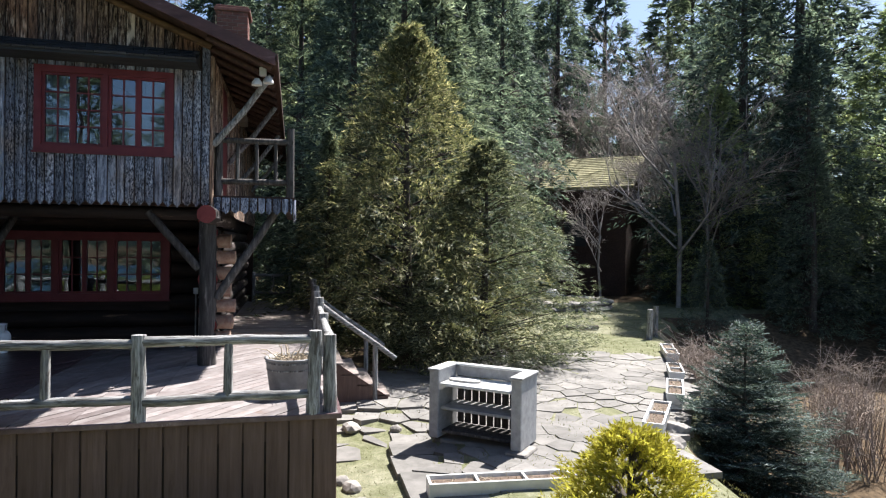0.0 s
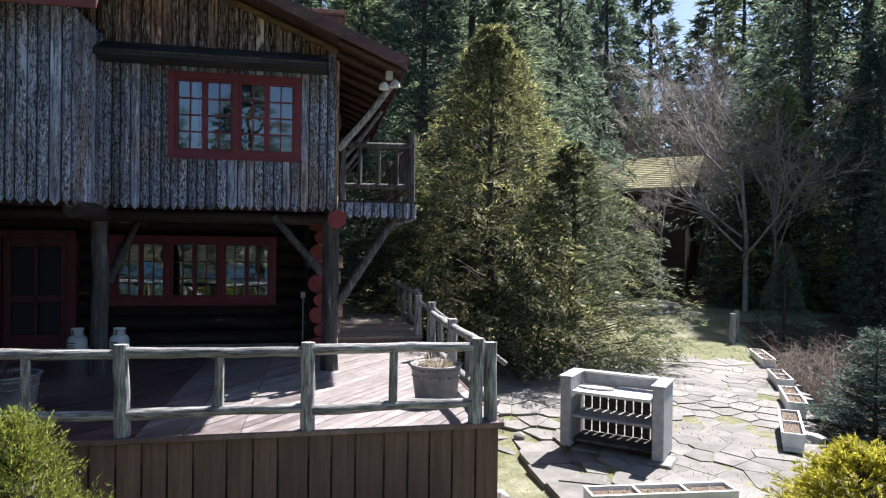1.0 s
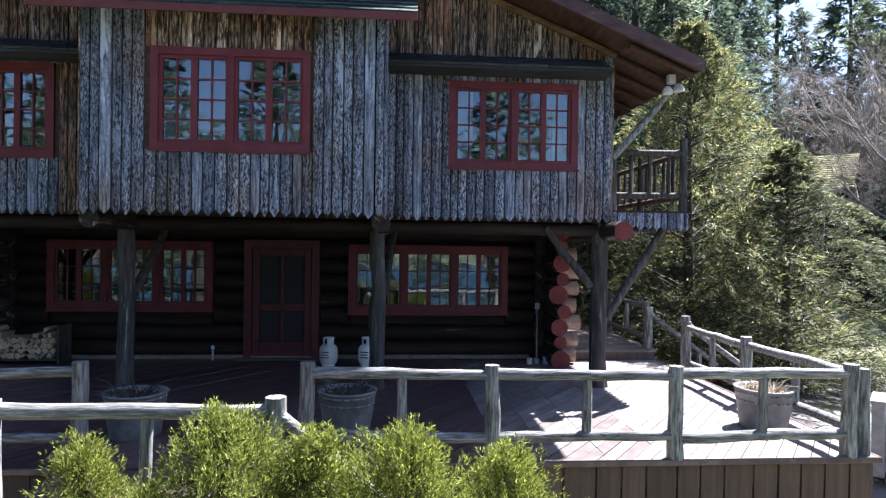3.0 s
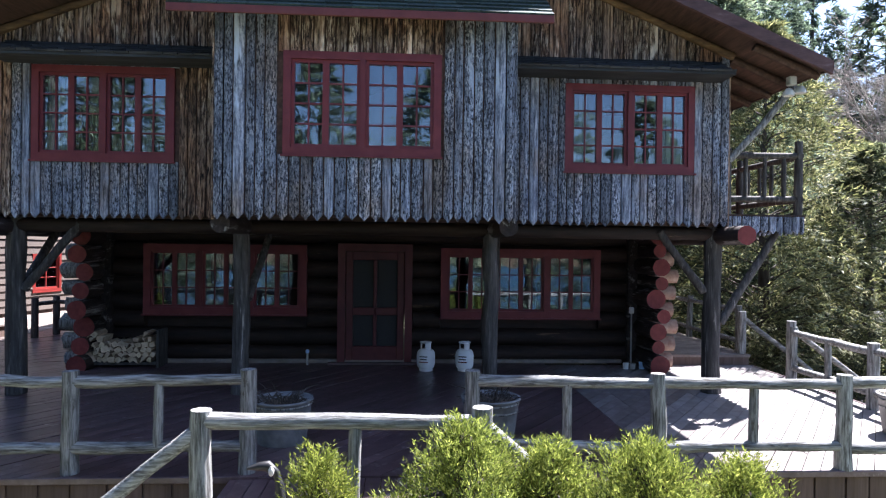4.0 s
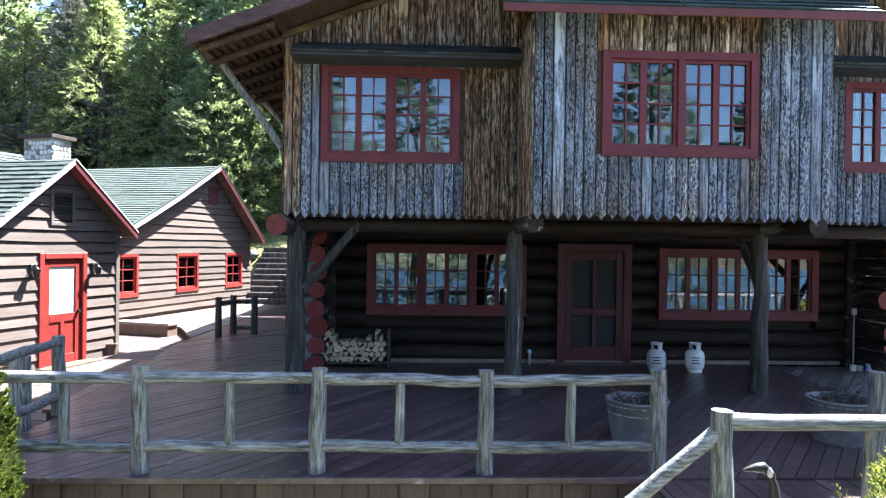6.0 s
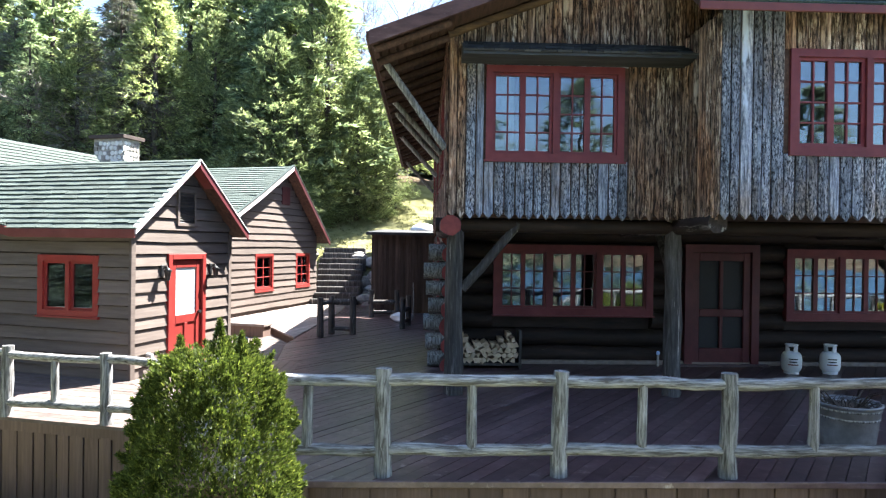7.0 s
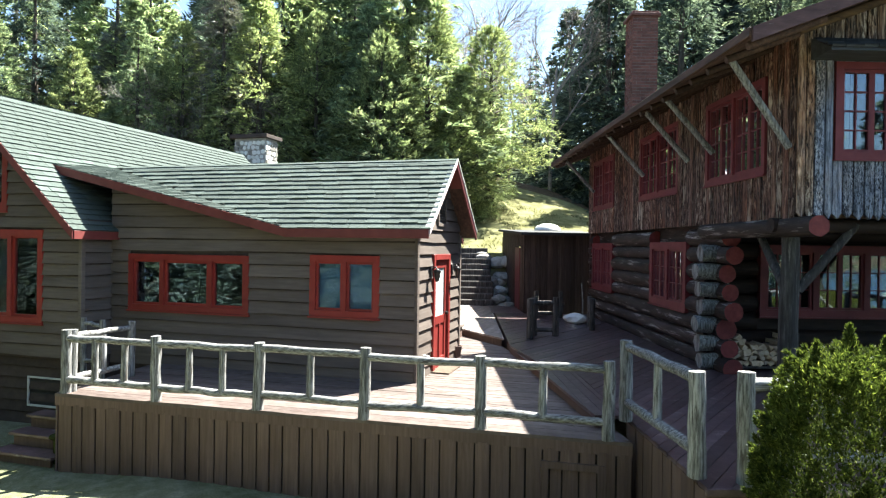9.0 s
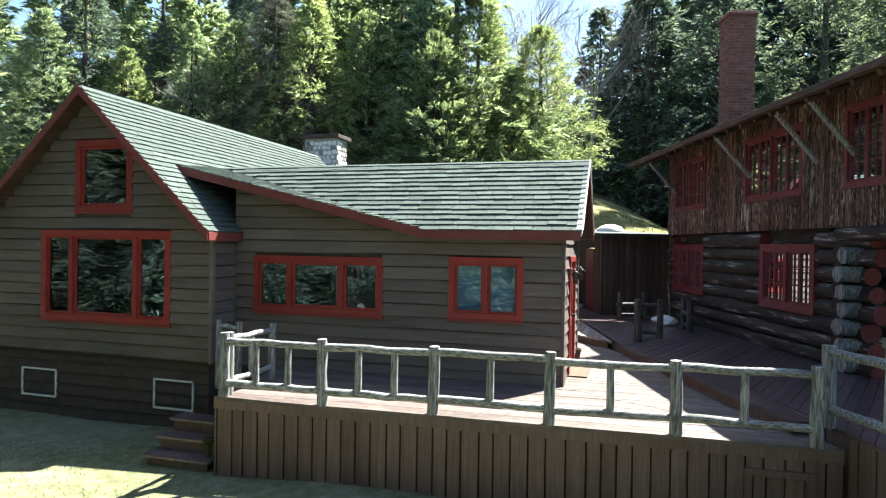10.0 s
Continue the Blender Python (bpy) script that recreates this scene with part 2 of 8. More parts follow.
M_DECK_MID = wood("half_lit_worn_deck_board", [(0.3, (0.125, 0.098, 0.093)), (0.55, (0.19, 0.16, 0.155)), (0.8, (0.27, 0.24, 0.235))], (6, 6, 6), (0.22, 0.15, 0.11), (0.6, 0.7), (2.5, 2.5, 2.5), 0.3, 0.45, 0.25)
M_SHED = wood("dark_shed_board", [(0.3, (0.03, 0.018, 0.014)), (0.6, (0.06, 0.04, 0.033)), (0.85, (0.11, 0.085, 0.075))], (24, 24, 1.4), (0.03, 0.02, 0.018), (0.58, 0.7), (5, 5, 0.8), 0.35, 0.75, 0.5)
# Worn pale boards; on the platform the paleness stands for sunlight.
M_DECK_PALE = wood("worn_and_sunlit_deck_board", [(0.3, (0.18, 0.144, 0.1224)), (0.55, (0.2592, 0.216, 0.1944)), (0.8, (0.36, 0.3168, 0.288))], (6, 6, 6), (0.3024, 0.1872, 0.1008), (0.62, 0.74), (1.2, 1.2, 1.2), 0.25, 0.6, 0.25)
M_SKIRT = wood("brown_skirting_board", [(0.3, (0.1064, 0.0672, 0.0538)), (0.6, (0.1512, 0.1008, 0.0818)), (0.85, (0.2016, 0.14, 0.1176))], (24, 24, 1.4), (0.0784, 0.047, 0.0381), (0.6, 0.75), (4, 4, 0.7), 0.22, 0.7, 0.3)
M_CLAP = wood("taupe_clapboard", [(0.3, (0.1069, 0.08413, 0.07214)), (0.6, (0.1406, 0.1129, 0.09727)), (0.85, (0.1802, 0.1487, 0.1289))], (1.6, 1.6, 22), (0.0837, 0.06339, 0.05356), (0.62, 0.78), (1.2, 1.2, 5), 0.2, 0.65, 0.3)
M_SHINGLE = plain("green_asphalt_shingle", (0.05, 0.066, 0.058), (0.088, 0.109, 0.098), 55, 0.9, relief=0.5, tone=0.22, spec=0.25)
M_SHINGLE_DARK = plain("dark_green_shingle", (0.02, 0.035, 0.032), (0.05, 0.075, 0.068), 45, 0.85, relief=0.5, tone=0.3)
M_BLACK_ROOF = wood("black_hood_roofing", [(0.3, (0.0228, 0.0228, 0.0266)), (0.7, (0.0665, 0.0703, 0.0798))], (1.5, 8, 8), None, tone=0.3, rough=0.7)
M_SOFFIT = wood("brown_soffit_board", [(0.3, (0.035, 0.02, 0.015)), (0.6, (0.09, 0.05, 0.038)), (0.85, (0.17, 0.10, 0.075))], (18, 2, 18), None, tone=0.35, rough=0.75)
M_FASCIA = wood("faded_red_fascia", [(0.3, (0.065, 0.036, 0.036)), (0.6, (0.125, 0.068, 0.068)), (0.85, (0.25, 0.19, 0.19))], (3, 12, 12), (0.3, 0.27, 0.25), (0.62, 0.74), (2.5, 6, 6), 0.2, 0.7)
M_TRIM_LOG = wood("peeled_trim_log", [(0.3, (0.06, 0.035, 0.022)), (0.6, (0.19, 0.115, 0.06)), (0.85, (0.34, 0.24, 0.13))], (3, 14, 14), None, tone=0.3, rough=0.75)
M_FASCIA_RED = plain("brick_red_fascia_paint", (0.115, 0.024, 0.022), (0.165, 0.04, 0.036), 4, 0.5, relief=0.05)
M_BRICK = plain("red_chimney_brick", (0.1187, 0.0437, 0.0333), (0.209, 0.0855, 0.0646), 14, 0.85, relief=0.4, tone=0.3)
M_MORTAR = plain("mortar", (0.2, 0.17, 0.15), (0.3, 0.26, 0.23), 30, 0.95)
M_CONCRETE = plain("grey_concrete", (0.28, 0.27, 0.25), (0.45, 0.43, 0.4), 9, 0.9, relief=0.4)
M_STONE = plain("grey_fieldstone", (0.1394, 0.1271, 0.1148), (0.328, 0.3075, 0.2788), 5, 0.9, relief=0.6, tone=0.25)
M_FLAG = plain("flagstone", (0.105, 0.09912, 0.08904), (0.189, 0.1789, 0.1638), 3.5, 0.85, relief=0.35, tone=0.2)
M_GREY_WOOD = wood("pale_grey_bar_wood", [(0.3, (0.2706, 0.2706, 0.2706)), (0.6, (0.3772, 0.3772, 0.3772)), (0.85, (0.492, 0.492, 0.4838))], (10, 10, 10), (0.205, 0.1968, 0.1886), (0.64, 0.74), (3, 3, 3), 0.15, 0.75, 0.3)
M_WHITE = plain("white_paint", (0.5456, 0.5456, 0.528), (0.6864, 0.6864, 0.6688), 5, 0.5, relief=0.08)
M_RAKE = plain("pale_rake_board_paint", (0.42, 0.33, 0.34), (0.58, 0.49, 0.49), 4, 0.6, relief=0.08)
M_TANK = plain("white_tank_enamel", (0.66, 0.67, 0.68), (0.78, 0.79, 0.8), 6, 0.35, relief=0.03)
M_TUB = plain("weathered_galvanised_tub", (0.126, 0.126, 0.1288), (0.266, 0.266, 0.266), 5, 0.6, 0.35, tone=0.1)
M_SOIL = plain("dry_soil", (0.05, 0.035, 0.025), (0.14, 0.10, 0.07), 22, 0.95, relief=0.8)
M_STRAW = plain("dead_stalk", (0.28, 0.22, 0.14), (0.5, 0.43, 0.32), 12, 0.9)
M_BARK = wood("grey_brown_bark", [(0.3, (0.035, 0.028, 0.022)), (0.6, (0.10, 0.082, 0.068)), (0.85, (0.2, 0.175, 0.155))], (12, 12, 3), None, tone=0.25, rough=0.9, relief=0.9)
M_TWIG = plain("pale_bare_twig", (0.18, 0.153, 0.135), (0.324, 0.288, 0.261), 3, 0.85, tone=0.25)
M_CANE = plain("bleached_bare_cane", (0.14, 0.105, 0.085), (0.32, 0.265, 0.225), 4, 0.85, tone=0.2)
M_BLACK = plain("black_painted_metal", (0.012, 0.012, 0.013), (0.025, 0.025, 0.026), 9, 0.45)
M_SPLIT = plain("split_firewood", (0.38, 0.28, 0.18), (0.62, 0.50, 0.36), 12, 0.85, tone=0.25)
# Near-black paint for the shade below decks, behind skirting and in rooms.
M_DARK = plain("interior_shade", (0.03, 0.022, 0.018), (0.05, 0.038, 0.03), 2, 0.9)
M_CURTAIN = plain("pale_curtain_cloth", (0.42, 0.42, 0.42), (0.55, 0.55, 0.54), 3, 0.9)
M_BLUE_BLIND = plain("pale_blue_blind", (0.34, 0.50, 0.74), (0.42, 0.58, 0.80), 2, 0.8)
M_FROST = plain("frosted_door_glass", (0.42, 0.47, 0.48), (0.52, 0.57, 0.58), 2, 0.25, spec=0.6)
# Dark brown for the foundation, and for shadow lines painted between clapboards.
M_FOUND = plain("foundation_and_lap_shade", (0.035, 0.025, 0.021), (0.065, 0.047, 0.04), 5, 0.9)
M_MOSS_ROOF = plain("mossy_shingle", (0.117, 0.108, 0.045), (0.27, 0.252, 0.135), 4, 0.95, relief=0.5, tone=0.25)

F_SPRUCE = foliage("dark_spruce_needles", (0.04025, 0.0552, 0.04485), (0.1323, 0.1702, 0.1334), 0.55, (0.2875, 0.3392, 0.2702))
F_FIR = foliage("green_fir_needles", (0.09, 0.117, 0.069), (0.27, 0.33, 0.1875), 0.62, (0.54, 0.6, 0.345))
F_HEMLOCK = foliage("hemlock_needles", (0.082, 0.105, 0.055), (0.243, 0.292, 0.154), 0.58, (0.48, 0.52, 0.285))
F_HEMLOCK_NEAR = foliage("near_hemlock_needles", (0.0345, 0.04462, 0.02612), (0.1783, 0.186, 0.101), 0.45, (0.483, 0.4569, 0.2969))
F_GREY = foliage("grey_lichened_twigs", (0.09, 0.09, 0.08), (0.17, 0.17, 0.15), 0.2, (0.26, 0.26, 0.23))
F_CEDAR = foliage("bright_cedar_sprays", (0.058, 0.079, 0.018), (0.2, 0.235, 0.058), 0.45, (0.4, 0.42, 0.13))
F_ARBOR = foliage("arborvitae_sprays", (0.033, 0.046, 0.0095), (0.094, 0.122, 0.022), 0.4, (0.24, 0.262, 0.052))
F_GOLD = foliage("golden_cypress_sprays", (0.24, 0.216, 0.024), (0.48, 0.432, 0.064), 0.42, (0.624, 0.576, 0.144))
F_BLUE = foliage("blue_spruce_needles", (0.02, 0.034, 0.03), (0.08, 0.115, 0.105), 0.25, (0.23, 0.29, 0.27))
F_GRASS = foliage("spring_grass", (0.0594, 0.0594, 0.0243), (0.1404, 0.135, 0.0648), 0.3, (0.216, 0.1998, 0.1188))


def ground_material():
    m, n, l, s = material("ground_cover")
    tc = n.new("ShaderNodeTexCoord")
    a = tex_noise(n, l, tc.outputs["Object"], 0.35, 6.0, 0.65)
    b = tex_noise(n, l, tc.outputs["Object"], 5.0, 6.0, 0.7)
    c = tex_noise(n, l, tc.outputs["Object"], 60.0, 4.0, 0.7)
    r1 = ramp(n, [(0.3, (0.085, 0.1, 0.042)), (0.48, (0.148, 0.158, 0.08)), (0.62, (0.225, 0.222, 0.15))])
    r2 = ramp(n, [(0.34, (0.066, 0.068, 0.036)), (0.5, (0.146, 0.143, 0.09)), (0.66, (0.255, 0.245, 0.18))])
    l.new(a.outputs["Fac"], r1.inputs[0])
    l.new(b.outputs["Fac"], r2.inputs[0])
    col = mix(n, l, 0.5, r1.outputs[0], r2.outputs[0])
    r3 = ramp(n, [(0.3, (0.6, 0.6, 0.6)), (0.7, (1.3, 1.3, 1.3))])
    l.new(c.outputs["Fac"], r3.inputs[0])
    l.new(mix(n, l, 1.0, col, r3.outputs[0], "MULTIPLY"), s.inputs["Base Color"])
    s.inputs["Roughness"].default_value = 0.95
    s.inputs["Specular IOR Level"].default_value = 0.055
    bump(n, l, b.outputs["Fac"], 0.6, 0.06, s)
    return m


M_GROUND = ground_material()
# Leaf litter brown, darkened to carry the shade under the trees.
M_SHADED_LITTER = plain("shaded_leaf_litter", (0.035, 0.025, 0.016), (0.12, 0.085, 0.05), 7, 0.95, relief=0.8, spec=0.1)
M_MOSS = plain("mossy_hill_grass", (0.087, 0.0841, 0.029), (0.2146, 0.2088, 0.0986), 1.6, 0.95, relief=0.6, spec=0.1)
M_FOREST = plain("distant_forest", (0.012, 0.02, 0.018), (0.026, 0.038, 0.03), 0.05, 0.95, relief=0.2, spec=0.05)
# The sky's blue reflection is put into the water colour; low IOR mutes mirroring.
M_WATER = plain("lake_water", (0.02, 0.055, 0.10), (0.03, 0.07, 0.125), 2.0, 0.2, relief=1.0, spec=0.3)
M_WATER.node_tree.nodes["Principled BSDF"].inputs["IOR"].default_value = 1.1

# ---------------------------------------------------------------- builders
BASIS = {}


def thing(name, label, category, at=(0, 0, 0), turn=0.0, local=False, group="", kind=""):
    """An Empty at the thing's base. Its parts are given in world places, or, if local, in its own."""
    ob = new(name)
    ob.empty_display_size = 0.2
    ob.matrix_basis = pose(*at, 0, 0, turn)
    BASIS[ob] = Matrix.Identity(4) if local else ob.matrix_basis.inverted()
    return tagged(ob, label, category, group, kind)


def link(name, mesh, parent=None, label=""):
    ob = new(name, mesh)
    if parent is not None:
        ob.parent = parent
        ob.matrix_parent_inverse = BASIS.get(parent, Matrix.Identity(4))
    if label:
        ob["label"] = label
    return ob


def mesh_of(name, verts, faces, mats, smooth=(), slots=None):
    me = bpy.data.meshes.new(name)
    me.from_pydata([tuple(v) for v in verts], [], faces)
    for m in mats if isinstance(mats, (list, tuple)) else [mats]:
        me.materials.append(m)
    if smooth is True:
        me.polygons.foreach_set("use_smooth", [True] * len(faces))
    elif smooth:
        me.polygons.foreach_set("use_smooth", list(smooth))
    if slots:
        me.polygons.foreach_set("material_index", slots)
    me.update()
    return me


class Shape:
    """Collects simple solids into one mesh."""

    def __init__(self):
        self.v, self.f, self.s, self.m = [], [], [], []

    def add(self, verts, faces, smooth=False, slot=0):
        k = len(self.v)
        self.v += [tuple(p) for p in verts]
        self.f += [tuple(i + k for i in f) for f in faces]
        self.s += list(smooth) if isinstance(smooth, list) else [smooth] * len(faces)
        self.m += [slot] * len(faces)
        return self

    def box(self, a, b, c=0.0, slot=0):
        """From corner a to corner b, with edges cut by c."""
        (x0, y0, z0), (x1, y1, z1) = a, b
        x0, x1, y0, y1, z0, z1 = min(x0, x1), max(x0, x1), min(y0, y1), max(y0, y1), min(z0, z1), max(z0, z1)
        if not c:
            v = [(x, y, z) for z in (z0, z1) for y in (y0, y1) for x in (x0, x1)]
            return self.add(v, [(0, 2, 3, 1), (4, 5, 7, 6), (0, 1, 5, 4), (2, 6, 7, 3), (0, 4, 6, 2), (1, 3, 7, 5)], False, slot)
        c = min(c, 0.4 * (x1 - x0), 0.4 * (y1 - y0), 0.4 * (z1 - z0))
        ring = lambda z, k: [(x0 + k + c, y0 + k, z), (x1 - k - c, y0 + k, z), (x1 - k, y0 + k + c, z), (x1 - k, y1 - k - c, z), (x1 - k - c, y1 - k, z), (x0 + k + c, y1 - k, z), (x0 + k, y1 - k - c, z), (x0 + k, y0 + k + c, z)]
        v = ring(z0, c * 0.6) + ring(z0 + c, 0) + ring(z1 - c, 0) + ring(z1, c * 0.6)
        f = [tuple(range(7, -1, -1)), tuple(range(24, 32))]
        for r in range(3):
            f += [(8 * r + i, 8 * r + (i + 1) % 8, 8 * r + 8 + (i + 1) % 8, 8 * r + 8 + i) for i in range(8)]
        return self.add(v, f, False, slot)

    def prism(self, poly, place, deep):
        """A flat polygon of points (a, b), laid out by place(a, b, d), d from 0 to deep."""
        n = len(poly)
        v = [place(a, b, 0) for a, b in poly] + [place(a, b, deep) for a, b in poly]
        f = [tuple(range(n - 1, -1, -1)), tuple(range(n, 2 * n))] + [(i, (i + 1) % n, n + (i + 1) % n, n + i) for i in range(n)]
        return self.add(v, f)

    def pole(self, path, radii, n=8, rough=0.0, seed=0, end_slot=0, slot=0):
        """A round pole through the points of path."""
        rnd = random.Random(seed)
        path = [Vector(p) for p in path]
        v, f = [], []
        for i, p in enumerate(path):
            d = (path[min(i + 1, len(path) - 1)] - path[max(i - 1, 0)]).normalized()
            e = d.orthogonal().normalized() if abs(d.z) > 0.95 else d.cross(Vector((0, 0, 1))).normalized()
            g = d.cross(e)
            r = radii[i] if isinstance(radii, (list, tuple)) else radii
            for k in range(n):
                q = r * (1 + rnd.uniform(-rough, rough))
                v.append(p + e * q * math.cos(2 * math.pi * k / n) + g * q * math.sin(2 * math.pi * k / n))
        for i in range(len(path) - 1):
            f += [(i * n + k, i * n + (k + 1) % n, (i + 1) * n + (k + 1) % n, (i + 1) * n + k) for k in range(n)]
        self.add(v, f, True, slot)
        m = len(path) - 1
        self.add(v[:n], [tuple(range(n - 1, -1, -1))], False, end_slot)
        self.add(v[m * n:], [tuple(range(n))], False, end_slot)
        return self

    def lathe(self, at, profile, n=16, slot=0):
        x, y, z = at
        v = [(x + r * math.cos(2 * math.pi * k / n), y + r * math.sin(2 * math.pi * k / n), z + h) for r, h in profile for k in range(n)]
        f = [(i * n + k, i * n + (k + 1) % n, (i + 1) * n + (k + 1) % n, (i + 1) * n + k) for i in range(len(profile) - 1) for k in range(n)]
        self.add(v, f, True, slot)
        self.add(v[:n], [tuple(range(n - 1, -1, -1))], False, slot)
        m = len(profile) - 1
        return self.add(v[m * n:], [tuple(range(n))], False, slot)

    def mesh(self, name, mats):
        return mesh_of(name, self.v, self.f, mats, self.s, self.m)

    def part(self, name, mats, parent=None, label=""):
        return link(name, self.mesh(name, mats), parent, label)


def wavy(p0, p1, k, sway, rnd):
    """k + 1 points from p0 to p1, a little off the straight line."""
    p0, p1 = Vector(p0), Vector(p1)
    out = []
    for i in range(k + 1):
        q = p0.lerp(p1, i / k)
        if 0 < i < k:
            q += Vector((rnd.uniform(-sway, sway), rnd.uniform(-sway, sway), rnd.uniform(-sway, sway)))
        out.append(q)
    return out


def clip_half(poly, a, b, c):
    """The part of a convex polygon where a x + b y <= c."""
    out = []
    for i, p in enumerate(poly):
        q = poly[(i + 1) % len(poly)]
        dp, dq = a * p[0] + b * p[1] - c, a * q[0] + b * q[1] - c
        if dp <= 0:
            out.append(p)
        if dp * dq < 0:
            t = dp / (dp - dq)
            out.append((p[0] + t * (q[0] - p[0]), p[1] + t * (q[1] - p[1])))
    return out


def area(poly):
    return 0.5 * sum(p[0] * q[1] - q[0] * p[1] for p, q in zip(poly, poly[1:] + poly[:1]))


def plank_floor(parent, poly, angle, width, top, thick, mat, gap=0.008, seed=0):
    """Deck boards of one width, at an angle, cut to a convex outline; each board a piece."""
    rnd = random.Random(seed)
    nx, ny = -math.sin(radians(angle)), math.cos(radians(angle))
    d = [nx * x + ny * y for x, y in poly]
    k = math.floor(min(d) / width) * width
    while k < max(d):
        strip = clip_half(clip_half(poly, nx, ny, k + width - gap), -nx, -ny, -k)
        if len(strip) > 2 and abs(area(strip)) > 0.002:
            if area(strip) < 0:
                strip.reverse()
            z = top + rnd.uniform(-0.003, 0.003)
            Shape().prism(strip, lambda a, b, q: (a, b, z - thick + q), thick).part("plank", mat() if callable(mat) else mat, parent)
        k += width


def free_spans(lo, hi, holes):
    """What is left of lo..hi without the holes."""
    spans = [(lo, hi)]
    for a, b in holes:
        spans = [s for x, y in spans for s in ((x, min(y, a)), (max(x, b), y)) if s[1] - s[0] > 0.015]
    return spans


def upright_boards(parent, place, lo, hi, width, bottom, top, holes, mat, thick=0.035, point=0.0, seed=0, name="board", e=0.009):
    """Upright boards side by side from lo to hi. place(a, z, d): along the wall, height, out of the wall. bottom and top: heights or functions of a."""
    rnd = random.Random(seed)
    a = lo
    while a < hi - 0.02:
        w = min(width * rnd.uniform(0.82, 1.18), hi - a)
        mid = a + w / 2
        b0 = bottom(mid) if callable(bottom) else bottom
        t_l, t_r = (top(a), top(a + w)) if callable(top) else (top, top)
        cut = [(z0, z1) for x0, x1, z0, z1 in holes if x0 < mid < x1]
        proud = rnd.uniform(0, 0.012)
        for z0, z1 in free_spans(b0, max(t_l, t_r), cut):
            last = z1 >= max(t_l, t_r) - 1e-6
            zl, zr = (t_l, t_r) if last else (z1, z1)
            tip = point if abs(z0 - b0) < 1e-6 else 0.0
            z0 += rnd.uniform(-0.012, 0.012) if tip else 0.0
            v, f = [], []
            outline = [(a + e, z0 + tip), (mid, z0), (a + w - e, z0 + tip), (a + w - e, zr), (mid, (zl + zr) / 2), (a + e, zl)]
            depth = [thick * 0.55, thick, thick * 0.55, thick * 0.55, thick, thick * 0.55]
            for (x, z), d in zip(outline, depth):
                v.append(place(x, z, d + proud))
            for x, z in outline:
                v.append(place(x, z, 0))
            f = [(0, 1, 4, 5), (1, 2, 3, 4)] + [(i, 6 + i, 6 + (i + 1) % 6, (i + 1) % 6) for i in range(6)]
            link(name, mesh_of(name, v, f, mat(mid, z0) if callable(mat) else mat), parent)
        a += w


def clapboards(parent, place, spans_at, bottom, top, step, mat, seed=0, name="clapboard"):
    """Lapped boards one above the other. spans_at(z): the stretches of wall at that height."""
    rnd = random.Random(seed)
    z = bottom
    while z < top - 0.02:
        h = min(step, top - z)
        for a, b in spans_at(z + h * 0.5):
            n = max(1, int((b - a) / 0.8))
            xs = [a + (b - a) * i / n for i in range(n + 1)]
            low = [z + rnd.uniform(-0.012, 0.012) for _ in xs]
            v = []
            for x, q in zip(xs, low):
                v += [place(x, q, 0.042), place(x, q, 0.0), place(x, z + h - 0.016, 0.012), place(x, z + h - 0.016, 0.0)]
            f = []
            for i in range(n):
                k, m = 4 * i, 4 * i + 4
                f += [(k, m, m + 2, k + 2), (k + 1, m + 1, m, k), (k + 2, m + 2, m + 3, k + 3)]
            f += [(0, 2, 3, 1), (4 * n, 4 * n + 1, 4 * n + 3, 4 * n + 2)]
            link(name, mesh_of(name, v, f, mat), parent)
        z += h


def shingle_roof(parent, origin, along, up, poly, mat, course=0.15, tab=0.31, singles=280, seed=0, skip=0):
    """Shingles in courses on a flat slope. poly: its outline in metres along the eave and up the slope."""
    rnd = random.Random(seed)
    o, ax, ay = Vector(origin), Vector(along).normalized(), Vector(up).normalized()
    az = ax.cross(ay).normalized()
    if az.z < 0:
        az = -az
    ys = [p[1] for p in poly]
    made, rest, k, row = 0, Shape(), min(ys), 0
    faces = [(0, 1, 2, 3), (0, 4, 5, 1), (4, 0, 3), (1, 5, 2)]
    while k < max(ys) - 0.02:
        h = min(course, max(ys) - k)
        y = k + h * 0.5
        xs = sorted(p[0] + (y - p[1]) / (q[1] - p[1]) * (q[0] - p[0]) for p, q in zip(poly, poly[1:] + poly[:1]) if (p[1] - y) * (q[1] - y) < 0)
        for x0, x1 in zip(xs[::2], xs[1::2]):
            x = x0 - rnd.uniform(0, tab)
            while x < x1 - 0.01:
                w = tab * rnd.uniform(0.9, 1.1)
                a, b = max(x, x0), min(x + w - 0.008, x1)
                x += w
                if b - a < 0.03:
                    continue
                lift, drop = 0.023 + rnd.uniform(0, 0.008), rnd.uniform(-0.008, 0.008)
                at = lambda p, q, r: o + ax * p + ay * q + az * r
                v = [at(a, k + drop, lift), at(b, k + drop, lift), at(b, k + h + 0.02, 0.004), at(a, k + h + 0.02, 0.004), at(a, k + drop, 0), at(b, k + drop, 0)]
                if made < singles and row >= skip:
                    link("shingle", mesh_of("shingle", v, faces, mat), parent)
                    made += 1
                else:
                    rest.add(v, faces)
        k += course
        row += 1
    if rest.f:
        tagged(rest.part("shingle_field", mat, parent), kind="stuff")


def slab(poly, place, deep):
    return Shape().prism(poly, place, deep)


